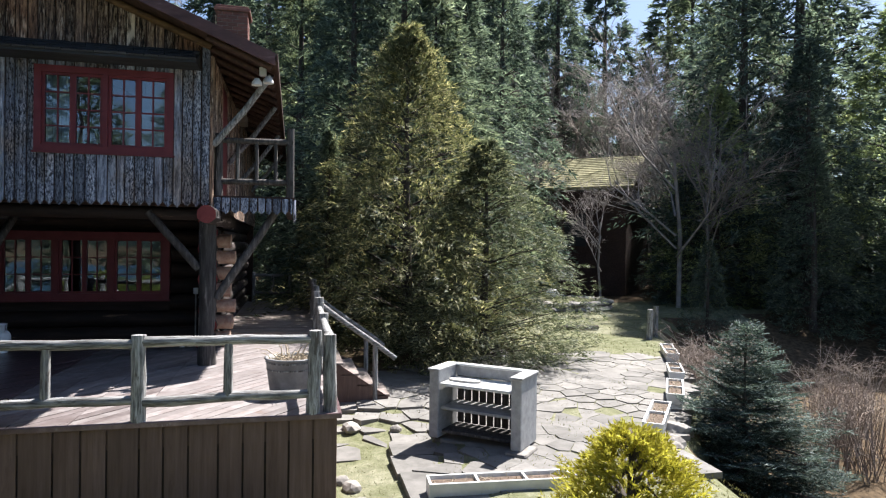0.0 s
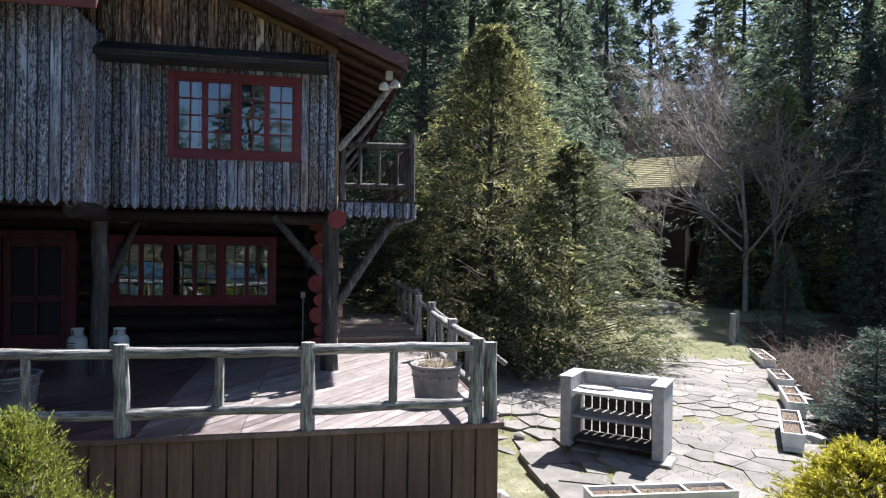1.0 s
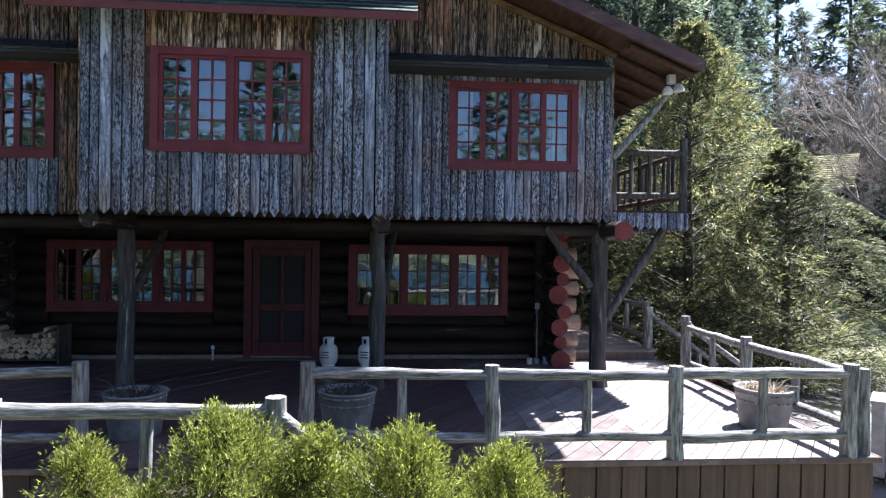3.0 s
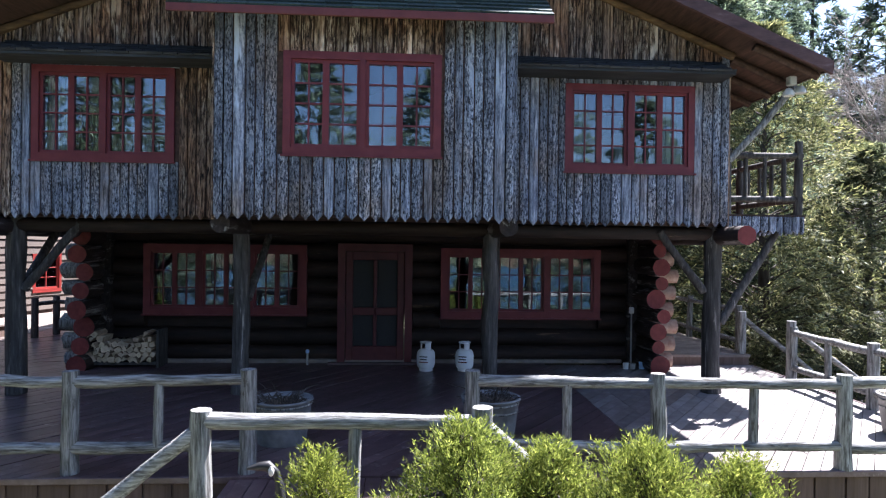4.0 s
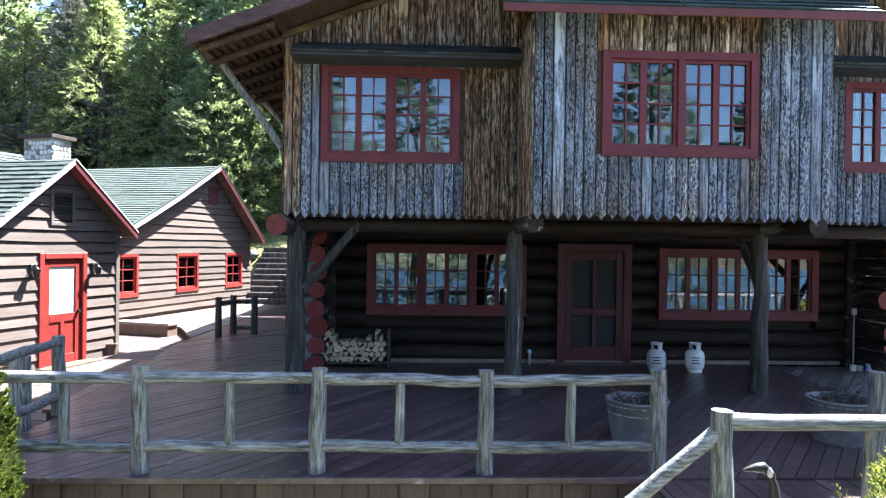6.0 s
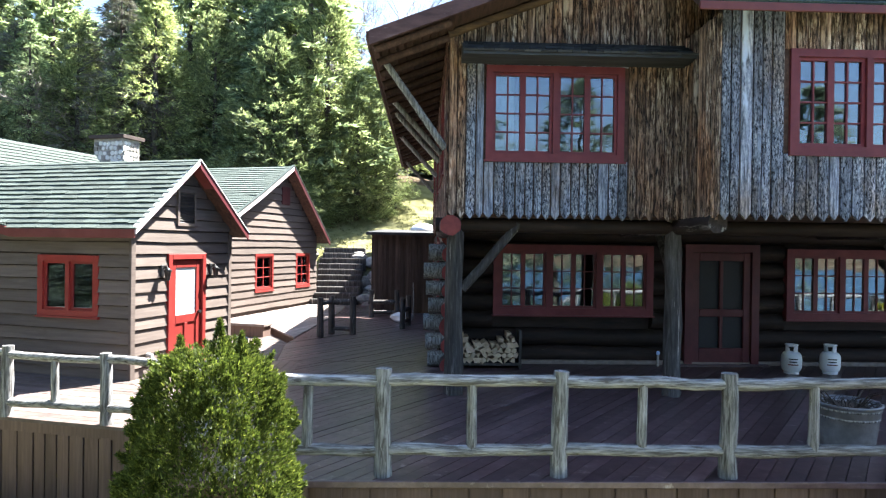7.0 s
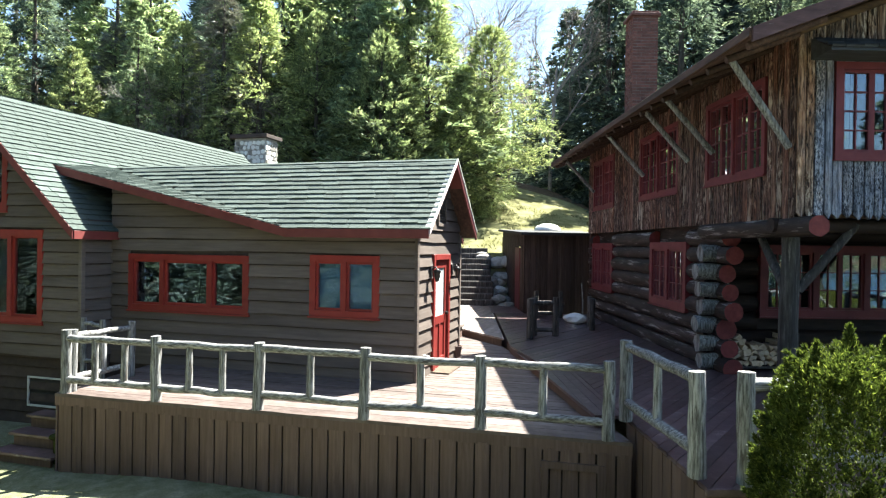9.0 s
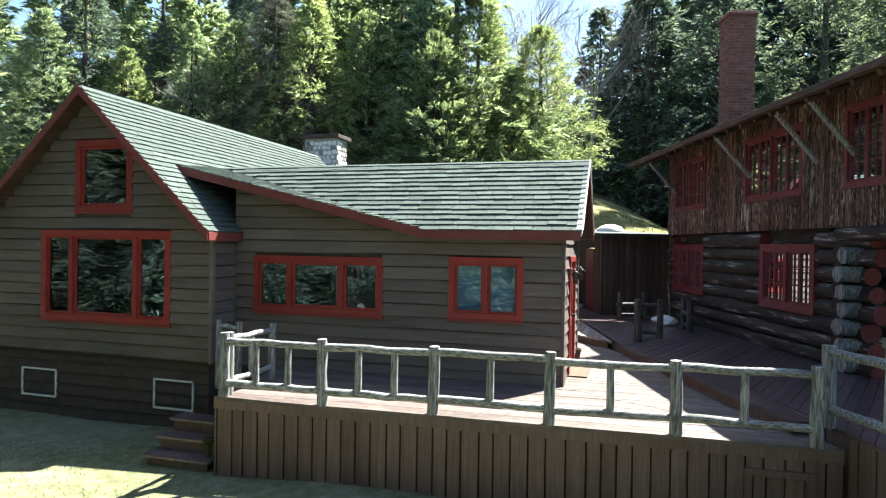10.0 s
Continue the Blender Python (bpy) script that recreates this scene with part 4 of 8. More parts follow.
Shape().box((x0 + 0.2, 12.48, z0 + 0.2), (x1 - 0.2, 12.49, z1 - 0.2)).part("screen", M_SCREEN, door, "dark insect screen")
Shape().box((-7.0, 12.3, 0.99), (-5.4, 12.5, 1.03), 0.01).part("threshold", M_DECK, door)
Shape().box((LX0 + 0.3, 12.42, 1.003), (-1.8, 12.5, 1.07), 0.01).part("sill_board", M_DECK_PALE, wall_logs, "pale worn board at the foot of the log wall")

# porch posts, beams and braces
for i, x in enumerate((-10.9, -7.93, -4.48, -1.27)):
    r = random.Random(40 + i)
    Shape().pole(wavy((x, 10.2, 1.0), (x, 10.2, 3.38), 5, 0.018, r), [k * (0.12 if i in (0, 3) else 0.11) for k in (1.12, 1.0, 1.04, 0.93, 0.98, 0.9)], 14, 0.13, 40 + i).part("porch_post", M_POST, lodge, "dark weathered tree-trunk porch post")
Shape().pole([(LX0 - 0.15, 10.2, 3.28), (-6, 10.2, 3.29), (LX1 + 0.15, 10.2, 3.28)], 0.1, 10, 0.05, 3).part("porch_beam", M_LOG, lodge)
for x in (-11.0, -1.2):
    Shape().pole([(x, 9.42, 3.25), (x, 10.5, 3.25), (x, 12.6, 3.25)], [0.13, 0.13, 0.13], 14, 0.05, 8, end_slot=1).part("outrigger_log", [M_LOG_Y, M_RED_END], lodge, "weathered beam log with a dull red painted end")
for x in (-7.93, -4.48):
    Shape().pole([(x + 0.05, 9.0, 3.3), (x + 0.05, 12.6, 3.3)], 0.12, 10, 0.03, 8).part("porch_joist", M_LOG_Y, lodge)
BRACES = [((-10.8, 10.2, 2.42), (-10.05, 10.15, 3.3)), ((-10.88, 10.28, 2.4), (-10.85, 11.2, 3.3)), ((-1.4, 10.2, 2.45), (-2.1, 10.1, 3.3)), ((-1.15, 10.2, 2.0), (-0.3, 10.25, 3.32)), ((-4.4, 10.25, 2.3), (-4.25, 11.3, 3.3)), ((-7.85, 10.25, 2.3), (-7.75, 11.3, 3.3))]
for i, (a, b) in enumerate(BRACES):
    Shape().pole(wavy(a, b, 3, 0.012, random.Random(i)), [0.065, 0.06, 0.058, 0.055], 8, 0.08, i).part("brace", M_POST, lodge, "rough diagonal pole brace")
for y in (9.98, 12.2, 13.2, 15.6, 19.8):
    Shape().pole([(LX0 - 0.04, y, 4.27 + (0.25 if y > 11 else 0)), (-11.86, y - 0.04, 5.38)], [0.05, 0.045], 7).part("eave_brace", M_RAIL, lodge, "peeled grey pole under the eave")
for y in (9.96, 12.2, 15.2, 18.5):
    Shape().pole([(LX1 + 0.04, y, 4.3), (-0.75, y - 0.1, 4.8), (-0.36, y - 0.2, 5.33)], [0.05, 0.048, 0.045], 7).part("eave_brace", M_RAIL, lodge, "peeled grey pole under the eave")

# balcony
bx0, bx1, bby0, bby1, bz = LX1, -0.02, 10.05, 13.4, 3.56
s = Shape().box((bx0 + 0.03, bby0, bz - 0.05), (bx1 + 0.02, bby1, bz))
balc = s.part("balcony", M_SOFFIT, lodge, "small pole-railed balcony with a pointed board skirt")
upright_boards(balc, lambda a, z, d: (a, bby0 - d, z), bx0 + 0.04, bx1, 0.12, 3.28, bz - 0.03, [], M_SIDING, point=0.05, seed=51, name="skirt_board", e=0.011)
upright_boards(balc, lambda a, z, d: (bx1 + d, a, z), bby0, bby1, 0.12, 3.28, bz - 0.03, [], M_SIDING, point=0.05, seed=52, name="skirt_board", e=0.011)
Shape().box((bx0 + 0.06, bby0 + 0.03, 3.34), (bx1 - 0.03, bby0 + 0.12, bz - 0.06)).box((bx1 - 0.12, bby0 + 0.12, 3.34), (bx1 - 0.03, bby1, bz - 0.06)).part("rim_joist", M_SOFFIT, balc)
# Dark post wood stands in for the backlit shade on these rails.
for x, y, zt in ((bx1 - 0.05, bby0 + 0.06, 4.62), (bx1 - 0.05, 11.7, 4.55), (bx1 - 0.05, bby1 - 0.06, 4.6), (bx0 + 0.1, bby0 + 0.06, 4.5)):
    Shape().pole([(x, y, bz), (x, y, zt)], [0.062, 0.055], 8, 0.05, int(y * 9)).part("rail_post", M_POST, balc)
for z in (4.4, 3.78):
    Shape().pole([(bx0 + 0.02, bby0 + 0.06, z), (bx1 - 0.03, bby0 + 0.06, z + 0.01)], 0.045, 8, 0.06, 5).part("rail", M_POST, balc)
    Shape().pole([(bx1 - 0.05, bby0, z), (bx1 - 0.05, bby1, z)], 0.045, 8, 0.06, 6).part("rail", M_POST, balc)
for i in range(3):
    Shape().pole([(-0.85 + i * 0.28, bby0 + 0.06, 3.8), (-0.85 + i * 0.28, bby0 + 0.06, 4.4)], 0.03, 7, 0.08, i).part("baluster", M_POST, balc)
for i in range(9):
    Shape().pole([(bx1 - 0.05, 10.45 + i * 0.33, 3.8), (bx1 - 0.05, 10.45 + i * 0.33, 4.4)], 0.03, 7, 0.08, i).part("baluster", M_POST, balc)
# floodlight under the eave
s = Shape().box((-0.52, 9.62, 5.3), (-0.42, 9.72, 5.42), 0.01)
flood = s.part("floodlight", M_WHITE, lodge, "white twin floodlight under the eave")
for k in (0, 1):
    Shape().lathe((-0.55 + 0.16 * k, 9.6, 5.14 + 0.04 * k), [(0.03, 0.1), (0.07, 0.05), (0.075, 0.0)], 12).part("lamp_head", M_WHITE, flood)


def brick_chimney(x0, x1, y0, y1, z0, z1, seed):
    ch = thing("chimney", "red brick chimney rising through the lodge roof", "chimney", ((x0 + x1) / 2, (y0 + y1) / 2, z0))
    Shape().box((x0 + 0.012, y0 + 0.012, z0), (x1 - 0.012, y1 - 0.012, z1 - 0.1)).part("mortar", M_MORTAR, ch)
    rnd = random.Random(seed)
    z, row = max(z0, 5.75), 0
    while z < z1 - 0.1:
        for axis_, lo, hi, fixed in (("x", x0, x1, y0), ("y", y0, y1, x0), ("y", y0, y1, x1)):
            a = lo - (0.1 if row % 2 else 0)
            while a < hi - 0.02:
                b0, b1 = max(a, lo), min(a + 0.2, hi)
                a += 0.21
                if b1 - b0 < 0.03:
                    continue
                o = rnd.uniform(-0.004, 0.004)
                s = Shape()
                if axis_ == "x":
                    s.box((b0, fixed + o, z), (b1, fixed + 0.03, z + 0.062))
                elif fixed == x0:
                    s.box((fixed + o, b0 + 0.031, z), (fixed + 0.03, b1, z + 0.062))
                else:
                    s.box((fixed - 0.03, b0 + 0.031, z), (fixed + o, b1, z + 0.062))
                s.part("brick", M_BRICK, ch)
        z += 0.075
        row += 1
    Shape().box((x0 - 0.05, y0 - 0.05, z1 - 0.12), (x1 + 0.05, y1 + 0.05, z1 - 0.05), 0.01).box((x0 - 0.02, y0 - 0.02, z1 - 0.05), (x1 + 0.02, y1 + 0.02, z1), 0.01).part("cap", M_BRICK, ch)
    return ch


brick_chimney(-10.9, -10.3, 17.0, 17.58, 5.3, 8.62, 1)
brick_chimney(-1.62, -1.0, 14.0, 14.6, 5.4, 7.82, 2)

# ---------------------------------------------------------------- decks
deck = thing("main_deck", "broad red-brown board deck round the lodge porch", "deck", (-6, 9, 0))
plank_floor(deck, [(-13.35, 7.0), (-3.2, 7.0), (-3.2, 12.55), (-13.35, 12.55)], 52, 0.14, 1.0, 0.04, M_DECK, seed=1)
# Boards turn paler towards the sunny end: wear plus painted sunlight.
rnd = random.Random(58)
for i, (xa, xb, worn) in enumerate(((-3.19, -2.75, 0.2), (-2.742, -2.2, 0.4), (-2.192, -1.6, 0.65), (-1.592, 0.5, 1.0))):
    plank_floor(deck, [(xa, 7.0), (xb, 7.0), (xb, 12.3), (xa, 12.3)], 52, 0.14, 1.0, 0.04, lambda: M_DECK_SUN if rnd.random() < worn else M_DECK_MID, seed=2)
plank_floor(deck, [(-13.6, 9.25), (-13.36, 9.25), (-13.36, 12.56), (-11.0, 12.56), (-11.0, 20.4), (-13.75, 20.4), (-14.05, 14.4)][2:] + [(-13.8, 12.56)], 52, 0.14, 1.0, 0.04, M_DECK, seed=3)
plank_floor(deck, [(-13.7, 9.25), (-13.36, 9.25), (-13.36, 12.55), (-13.93, 12.55)], 90, 0.14, 1.0, 0.04, M_DECK, seed=4)
Shape().box((-13.33, 7.06, 0.72), (0.46, 7.14, 0.955)).box((0.4, 7.14, 0.72), (0.46, 12.3, 0.955)).box((-13.33, 7.14, 0.72), (-13.25, 9.2, 0.955)).part("rim_joist", M_SKIRT, deck)
# Dark sheet painting the shade below the boards.
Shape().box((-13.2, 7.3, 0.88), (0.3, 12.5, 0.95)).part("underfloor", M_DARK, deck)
s = Shape().prism([(-13.68, 9.3), (-14.04, 14.4), (-13.74, 20.3), (-13.6, 20.3), (-13.9, 14.4), (-13.55, 9.3)], lambda a, b, q: (a, b, 0.5 + q), 0.455)
s.part("step_face", M_SKIRT, deck)
upright_boards(deck, lambda a, z, d: (a, 7.06 - d, z), -13.35, 0.48, 0.27, -0.9, 0.96, [], M_SKIRT, thick=0.022, seed=11, name="skirt_board", e=0.011)
upright_boards(deck, lambda a, z, d: (0.46 + d, a, z), 7.05, 12.3, 0.27, -0.4, 0.96, [], M_SKIRT, thick=0.022, seed=12, name="skirt_board", e=0.011)
upright_boards(deck, lambda a, z, d: (-13.33 - d, a, z), 7.05, 9.2, 0.27, -0.6, 0.96, [], M_SKIRT, thick=0.022, seed=13, name="skirt_board", e=0.011)
Shape().box((-13.28, 7.07, -0.9), (0.4, 7.1, 0.9)).box((0.37, 7.1, -0.4), (0.4, 12.3, 0.9)).box((-13.28, 7.1, -0.6), (-13.25, 9.2, 0.9)).part("skirt_backing", M_DARK, deck)
Shape().box((-13.38, 6.985, 0.952), (-7.2, 7.02, 1.008), 0.006).box((-5.0, 6.985, 0.952), (0.53, 7.02, 1.008), 0.006).box((0.49, 7.0, 0.952), (0.53, 12.3, 1.008), 0.006).part("edge_board", M_DECK, deck)
# landing and its two flights in front of the deck
landing = thing("landing", "board landing with pole rails before the deck", "landing", (-6.1, 6.4, -0.15))
plank_floor(landing, [(-7.2, 5.82), (-5.0, 5.82), (-5.0, 6.985), (-7.2, 6.985)], 90, 0.14, 0.985, 0.04, M_DECK, seed=5)
Shape().box((-7.2, 5.82, 0.75), (-5.0, 5.87, 0.94)).box((-7.2, 5.87, 0.75), (-7.15, 6.98, 0.94)).box((-5.05, 5.87, 0.75), (-5.0, 6.98, 0.94)).part("rim_joist", M_DECK_PALE, landing, "pale weathered rim board")
Shape().box((-7.22, 5.8, 0.948), (-4.98, 5.95, 0.99), 0.008).part("edge_board", M_DECK_PALE, landing)
for x, y in ((-7.1, 5.95), (-5.1, 5.95), (-7.1, 6.9), (-5.1, 6.9)):
    Shape().box((x - 0.05, y - 0.05, -1.5), (x + 0.05, y + 0.05, 0.93)).part("support_post", M_SKIRT, landing)
for sgn, xs in ((-1, -7.2), (1, -5.0)):
    for i in range(5):
        z = 0.985 - 0.19 * (i + 1)
        Shape().box((xs + sgn * 0.27 * i, 5.9, z - 0.04), (xs + sgn * (0.27 * i + 0.3), 6.95, z), 0.006).part("tread", M_DECK, landing)
    Shape().prism([(0, 0.93), (1.5, -0.1), (1.5, -0.35), (0, 0.65)], lambda a, b, q: (xs + sgn * a, 5.86 + q, b), 0.04).part("stringer", M_SKIRT, landing)


def rail_fence(name, label, posts, floor, top_z, low_z, bal, post_r=0.075, rail_r=0.055, group="pole railings", seed=0, over=0.09, ends=True):
    """A rustic railing: posts, top and bottom poles, balusters. bal: how many balusters in each bay."""
    rnd = random.Random(seed)
    f = thing(name, label, "railing", (*posts[0], floor), group=group)
    for i, (x, y) in enumerate(posts):
        Shape().pole(wavy((x, y, floor), (x + rnd.uniform(-0.02, 0.02), y, top_z + over + rnd.uniform(-0.02, 0.02)), 4, 0.008, rnd), [post_r * q for q in (1.06, 1.0, 0.97, 0.95, 0.93)], 10, 0.05, seed * 31 + i).part("post", M_RAIL, f)
    for i in range(len(posts) - 1):
        a, b = posts[i], posts[i + 1]
        for z in (top_z, low_z):
            if z is None:
                continue
            Shape().pole(wavy((*a, z + rnd.uniform(-0.015, 0.015)), (*b, z + rnd.uniform(-0.015, 0.015)), 5, 0.012, rnd), [rail_r * (1.05 - 0.03 * _) * rnd.uniform(0.96, 1.02) for _ in range(6)], 9, 0.07, seed * 17 + i).part("rail", M_RAIL_X, f)
        n = bal[i] if isinstance(bal, (list, tuple)) else bal
        for k in range(n):
            t = (k + 1) / (n + 1) + rnd.uniform(-0.015, 0.015)
            x, y = a[0] + (b[0] - a[0]) * t, a[1] + (b[1] - a[1]) * t
            Shape().pole([(x, y, low_z), (x + rnd.uniform(-0.01, 0.01), y, top_z)], [0.048, 0.043], 8, 0.07, seed * 13 + i * 5 + k).part("baluster", M_RAIL, f)
    return f


LAB = "weathered grey cedar pole railing along the deck edge"
rail_fence("railing", LAB, [(-12.98, 7.14), (-11.65, 7.15), (-10.12, 7.16), (-8.63, 7.13), (-7.09, 7.13)], 1.0, 1.83, 1.22, 1, seed=1)
rail_fence("railing", LAB, [(-5.07, 7.14), (-3.31, 7.1), (-1.54, 7.06), (0.22, 7.06)], 1.0, 1.81, 1.22, 1, seed=2)
rail_fence("railing", LAB, [(0.41, 7.12), (0.42, 9.23), (0.43, 10.99)], 1.0, 1.76, 1.2, 1, seed=3)
rail_fence("railing", LAB, [(-13.33, 7.3), (-13.4, 9.05)], 1.0, 1.83, 1.22, 1, seed=4)
rail_fence("railing", LAB, [(-20.66, 10.77), (-19.24, 10.36), (-17.8, 9.98), (-16.42, 9.59), (-15.03, 9.23), (-13.66, 8.83)], 0.84, 1.61, 1.02, [2, 2, 1, 1, 1], seed=5, post_r=0.07, rail_r=0.05)
rail_fence("railing", LAB, [(-20.62, 10.86), (-20.3, 11.9)], 0.84, 1.6, 1.02, 1, seed=6, post_r=0.06, rail_r=0.045)
lr = rail_fence("landing_railing", "split grey pole rail across the landing", [(-7.1, 5.88), (-5.1, 5.88)], 0.9, 1.80, None, 0, post_r=0.08, rail_r=0.06, seed=7, over=0.1)
for a, b in (((-7.12, 5.88, 1.75), (-8.5, 5.86, 0.65)), ((-5.08, 5.88, 1.75), (-3.75, 5.86, 0.65)), ((-7.12, 6.95, 1.75), (-8.5, 6.9, 0.65))):
    if b[1] < 6.5:
        Shape().pole(wavy(a, b, 4, 0.012, random.Random(3)), 0.055, 9, 0.07, 5).part("stair_rail", M_RAIL_X, lr)
Shape().pole([(-6.05, 5.88, 0.95), (-6.03, 5.88, 1.76)], [0.05, 0.045], 8, 0.06, 4).part("baluster", M_RAIL, lr)

# steps down to the terrace
stair = thing("side_steps", "brown wooden steps with pole handrails down to the terrace", "steps", (1.0, 11.7, 0.1))
for i in range(4):
    z = 1.0 - 0.19 * (i + 1)
    x = 0.53 + 0.27 * i
    Shape().box((x, 11.0, z - 0.035), (x + 0.32, 12.5, z), 0.008).part("tread", M_DECK_PALE, stair, "pale worn step board")
    Shape().box((x, 11.02, z - 0.18 if i < 3 else 0.08), (x + 0.27, 12.48, z - 0.036)).part("riser", M_SKIRT, stair)
for y in (11.02, 12.48):
    Shape().prism([(0, 0.95), (0, 0.1), (1.1, 0.1), (1.1, 0.2)], lambda a, b, q: (0.53 + a, y - 0.02 + q, b), 0.04).part("stringer", M_SKIRT, stair)
    Shape().pole(wavy((0.4, y, 1.86), (1.75, y, 0.86), 4, 0.01, random.Random(8)), 0.045, 8, 0.06, 9).part("handrail", M_RAIL_X, stair)
    Shape().pole([(1.4, y, 0.1), (1.4, y, 1.1)], 0.045, 8, 0.06, 10).part("newel", M_RAIL, stair)
    Shape().pole([(0.43, y, 1.0), (0.43, y, 1.94)], 0.07, 9, 0.06, 11).part("newel", M_RAIL, stair)

# raised walk along the right side of the lodge
walkway = thing("side_walk", "raised board walk beside the log wall", "deck", (-0.3, 15, 0))
plank_floor(walkway, [(-1.3, 12.31), (0.5, 12.31), (0.5, 18.9), (-1.3, 18.9)], 0, 0.14, 1.18, 0.04, M_DECK_PALE, seed=8)
Shape().box((-1.25, 12.33, 0.96), (0.48, 12.36, 1.135)).part("riser", M_SKIRT, walkway)
Shape().box((-1.2, 12.4, 0.5), (0.45, 18.8, 1.13)).part("underfloor", M_DARK, walkway)
rail_fence("railing", "dark board rail at the end of the side walk", [(-1.1, 18.75), (0.42, 18.75)], 1.18, 1.95, 1.45, 2, seed=9, post_r=0.05, rail_r=0.04)
rail_fence("railing", LAB, [(0.43, 12.6), (0.43, 14.6), (0.43, 16.6), (0.43, 18.7)], 1.18, 1.95, 1.4, 1, seed=10, post_r=0.06, rail_r=0.045)

# lower deck before the annex
ldeck = thing("annex_deck", "lower red-brown board deck before the annex", "deck", (-17, 10.5, -0.2))
UX, UY = -0.9553, 0.2957
A0, A1 = (-13.4, 8.78), (-20.8, 11.07 - 0.3)
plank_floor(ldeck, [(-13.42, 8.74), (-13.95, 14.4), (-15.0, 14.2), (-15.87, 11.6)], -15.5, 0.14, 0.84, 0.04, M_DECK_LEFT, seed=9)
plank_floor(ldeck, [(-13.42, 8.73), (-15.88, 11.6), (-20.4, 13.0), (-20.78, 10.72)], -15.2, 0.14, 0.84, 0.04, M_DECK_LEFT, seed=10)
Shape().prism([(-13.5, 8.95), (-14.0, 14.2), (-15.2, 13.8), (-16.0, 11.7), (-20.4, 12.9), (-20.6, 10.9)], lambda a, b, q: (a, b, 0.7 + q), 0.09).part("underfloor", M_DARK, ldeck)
dl = Vector((-20.78 + 13.42, 10.72 - 8.73, 0))
dlen = dl.length
dl.normalize()
dn = Vector((dl.y, -dl.x, 0))
if dn.y > 0:
    dn = -dn
lskirt = lambda a, z, d: tuple(Vector((-13.42, 8.73, z)) + dl * a + dn * (d - 0.03))
HATCH = (0.28, 0.98, -0.9, 0.56)
upright_boards(ldeck, lskirt, 0.0, dlen, 0.2, -0.75, 0.70, [HATCH], M_SKIRT, thick=0.022, seed=14, name="skirt_board", e=0.011)
s = Shape()
s.prism([(0, 0.68), (dlen, 0.68), (dlen, 0.80), (0, 0.80)], lambda a, b, q: lskirt(a, b, q - 0.01), 0.035)
s.part("fascia_board", M_SKIRT, ldeck)
Shape().prism([(0.02, -0.75), (dlen - 0.02, -0.75), (dlen - 0.02, 0.79), (0.02, 0.79)], lambda a, b, q: lskirt(a, b, -0.06 + q), 0.03).part("skirt_backing", M_DARK, ldeck)
s = Shape()
for a, b, c, d in ((0.28, 0.36, -0.7, 0.56), (0.90, 0.98, -0.7, 0.56), (0.36, 0.90, 0.48, 0.56)):
    s.prism([(a, c), (b, c), (b, d), (a, d)], lambda p, q, r: lskirt(p, q, r), 0.045)
hatch = s.part("hatch", M_SKIRT, ldeck, "board hatch in the deck skirting")
upright_boards(hatch, lskirt, 0.37, 0.89, 0.17, -0.7, 0.47, [], M_SKIRT, thick=0.02, seed=15, name="hatch_board")
endp = lambda a, z, d: tuple(Vector((-20.76, 10.74, z)) + Vector((0.28, 0.96, 0)) * a + Vector((-0.96, 0.28, 0)) * d)
upright_boards(ldeck, endp, 0.0, 2.3, 0.2, -0.75, 0.8, [], M_SKIRT, thick=0.022, seed=16, name="skirt_board", e=0.011)
Shape().prism([(0.05, -0.75), (2.2, -0.75), (2.2, 0.78), (0.05, 0.78)], lambda a, b, q: endp(a, b, -0.04 + q), 0.02).part("skirt_backing", M_DARK, ldeck)
# platform before the back annex; sunlight is put into its pale board colour
plat = thing("upper_platform", "sunlit board platform before the back annex", "deck", (-15, 17, 0))
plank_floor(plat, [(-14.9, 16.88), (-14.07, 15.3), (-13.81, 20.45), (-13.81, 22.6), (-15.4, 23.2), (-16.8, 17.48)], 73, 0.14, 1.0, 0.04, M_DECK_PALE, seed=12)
Shape().prism([(-14.88, 16.95), (-14.1, 15.5), (-13.85, 20.4), (-13.85, 22.5), (-15.4, 23.0), (-16.7, 17.55)], lambda a, b, q: (a, b, 0.5 + q), 0.455).part("step_face", M_SKIRT, plat)
plank_floor(plat, [(-13.8, 20.43), (-12.9, 20.43), (-12.9, 23.0), (-13.8, 22.7)], 52, 0.14, 1.0, 0.04, M_DECK, seed=13)
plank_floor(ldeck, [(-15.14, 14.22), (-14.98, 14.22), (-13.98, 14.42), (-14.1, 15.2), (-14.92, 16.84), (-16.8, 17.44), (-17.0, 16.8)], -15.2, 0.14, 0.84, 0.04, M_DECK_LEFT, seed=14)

# ---------------------------------------------------------------- annex
annex = thing("annex", "taupe clapboard annex with green shingle roofs and bright red trim", "house", (-15.87, 11.65, 0.0), -17.2, local=True)
a_front = lambda a, z, d: (a, -d, z)
a_gable = lambda a, z, d: (d, a, z)
E_Z, P_Z, P_Y, OV = 3.18, 4.41, 1.27, 0.28


def a_top(x):
    return 3.12 if x > -2.1 else 3.12 + (-2.1 - x) * 0.236


def g_top(y):
    return E_Z + (P_Z - E_Z) * (1 - abs(y - P_Y) / 1.49) - 0.06


AW3, AW2 = (-1.78, -0.58, 1.79, 2.77), (-5.32, -2.9, 1.75, 2.73)
# The dark shell shows in the gaps as each board's shadow line.
w = wall_shell(annex, "front_wall", (0.5, [(-5.72, a_top(-5.72)), (-2.1, 3.12), (0, 3.12)]), a_front, 0.14, [AW3, AW2], M_FOUND, "front wall of lapped taupe boards")


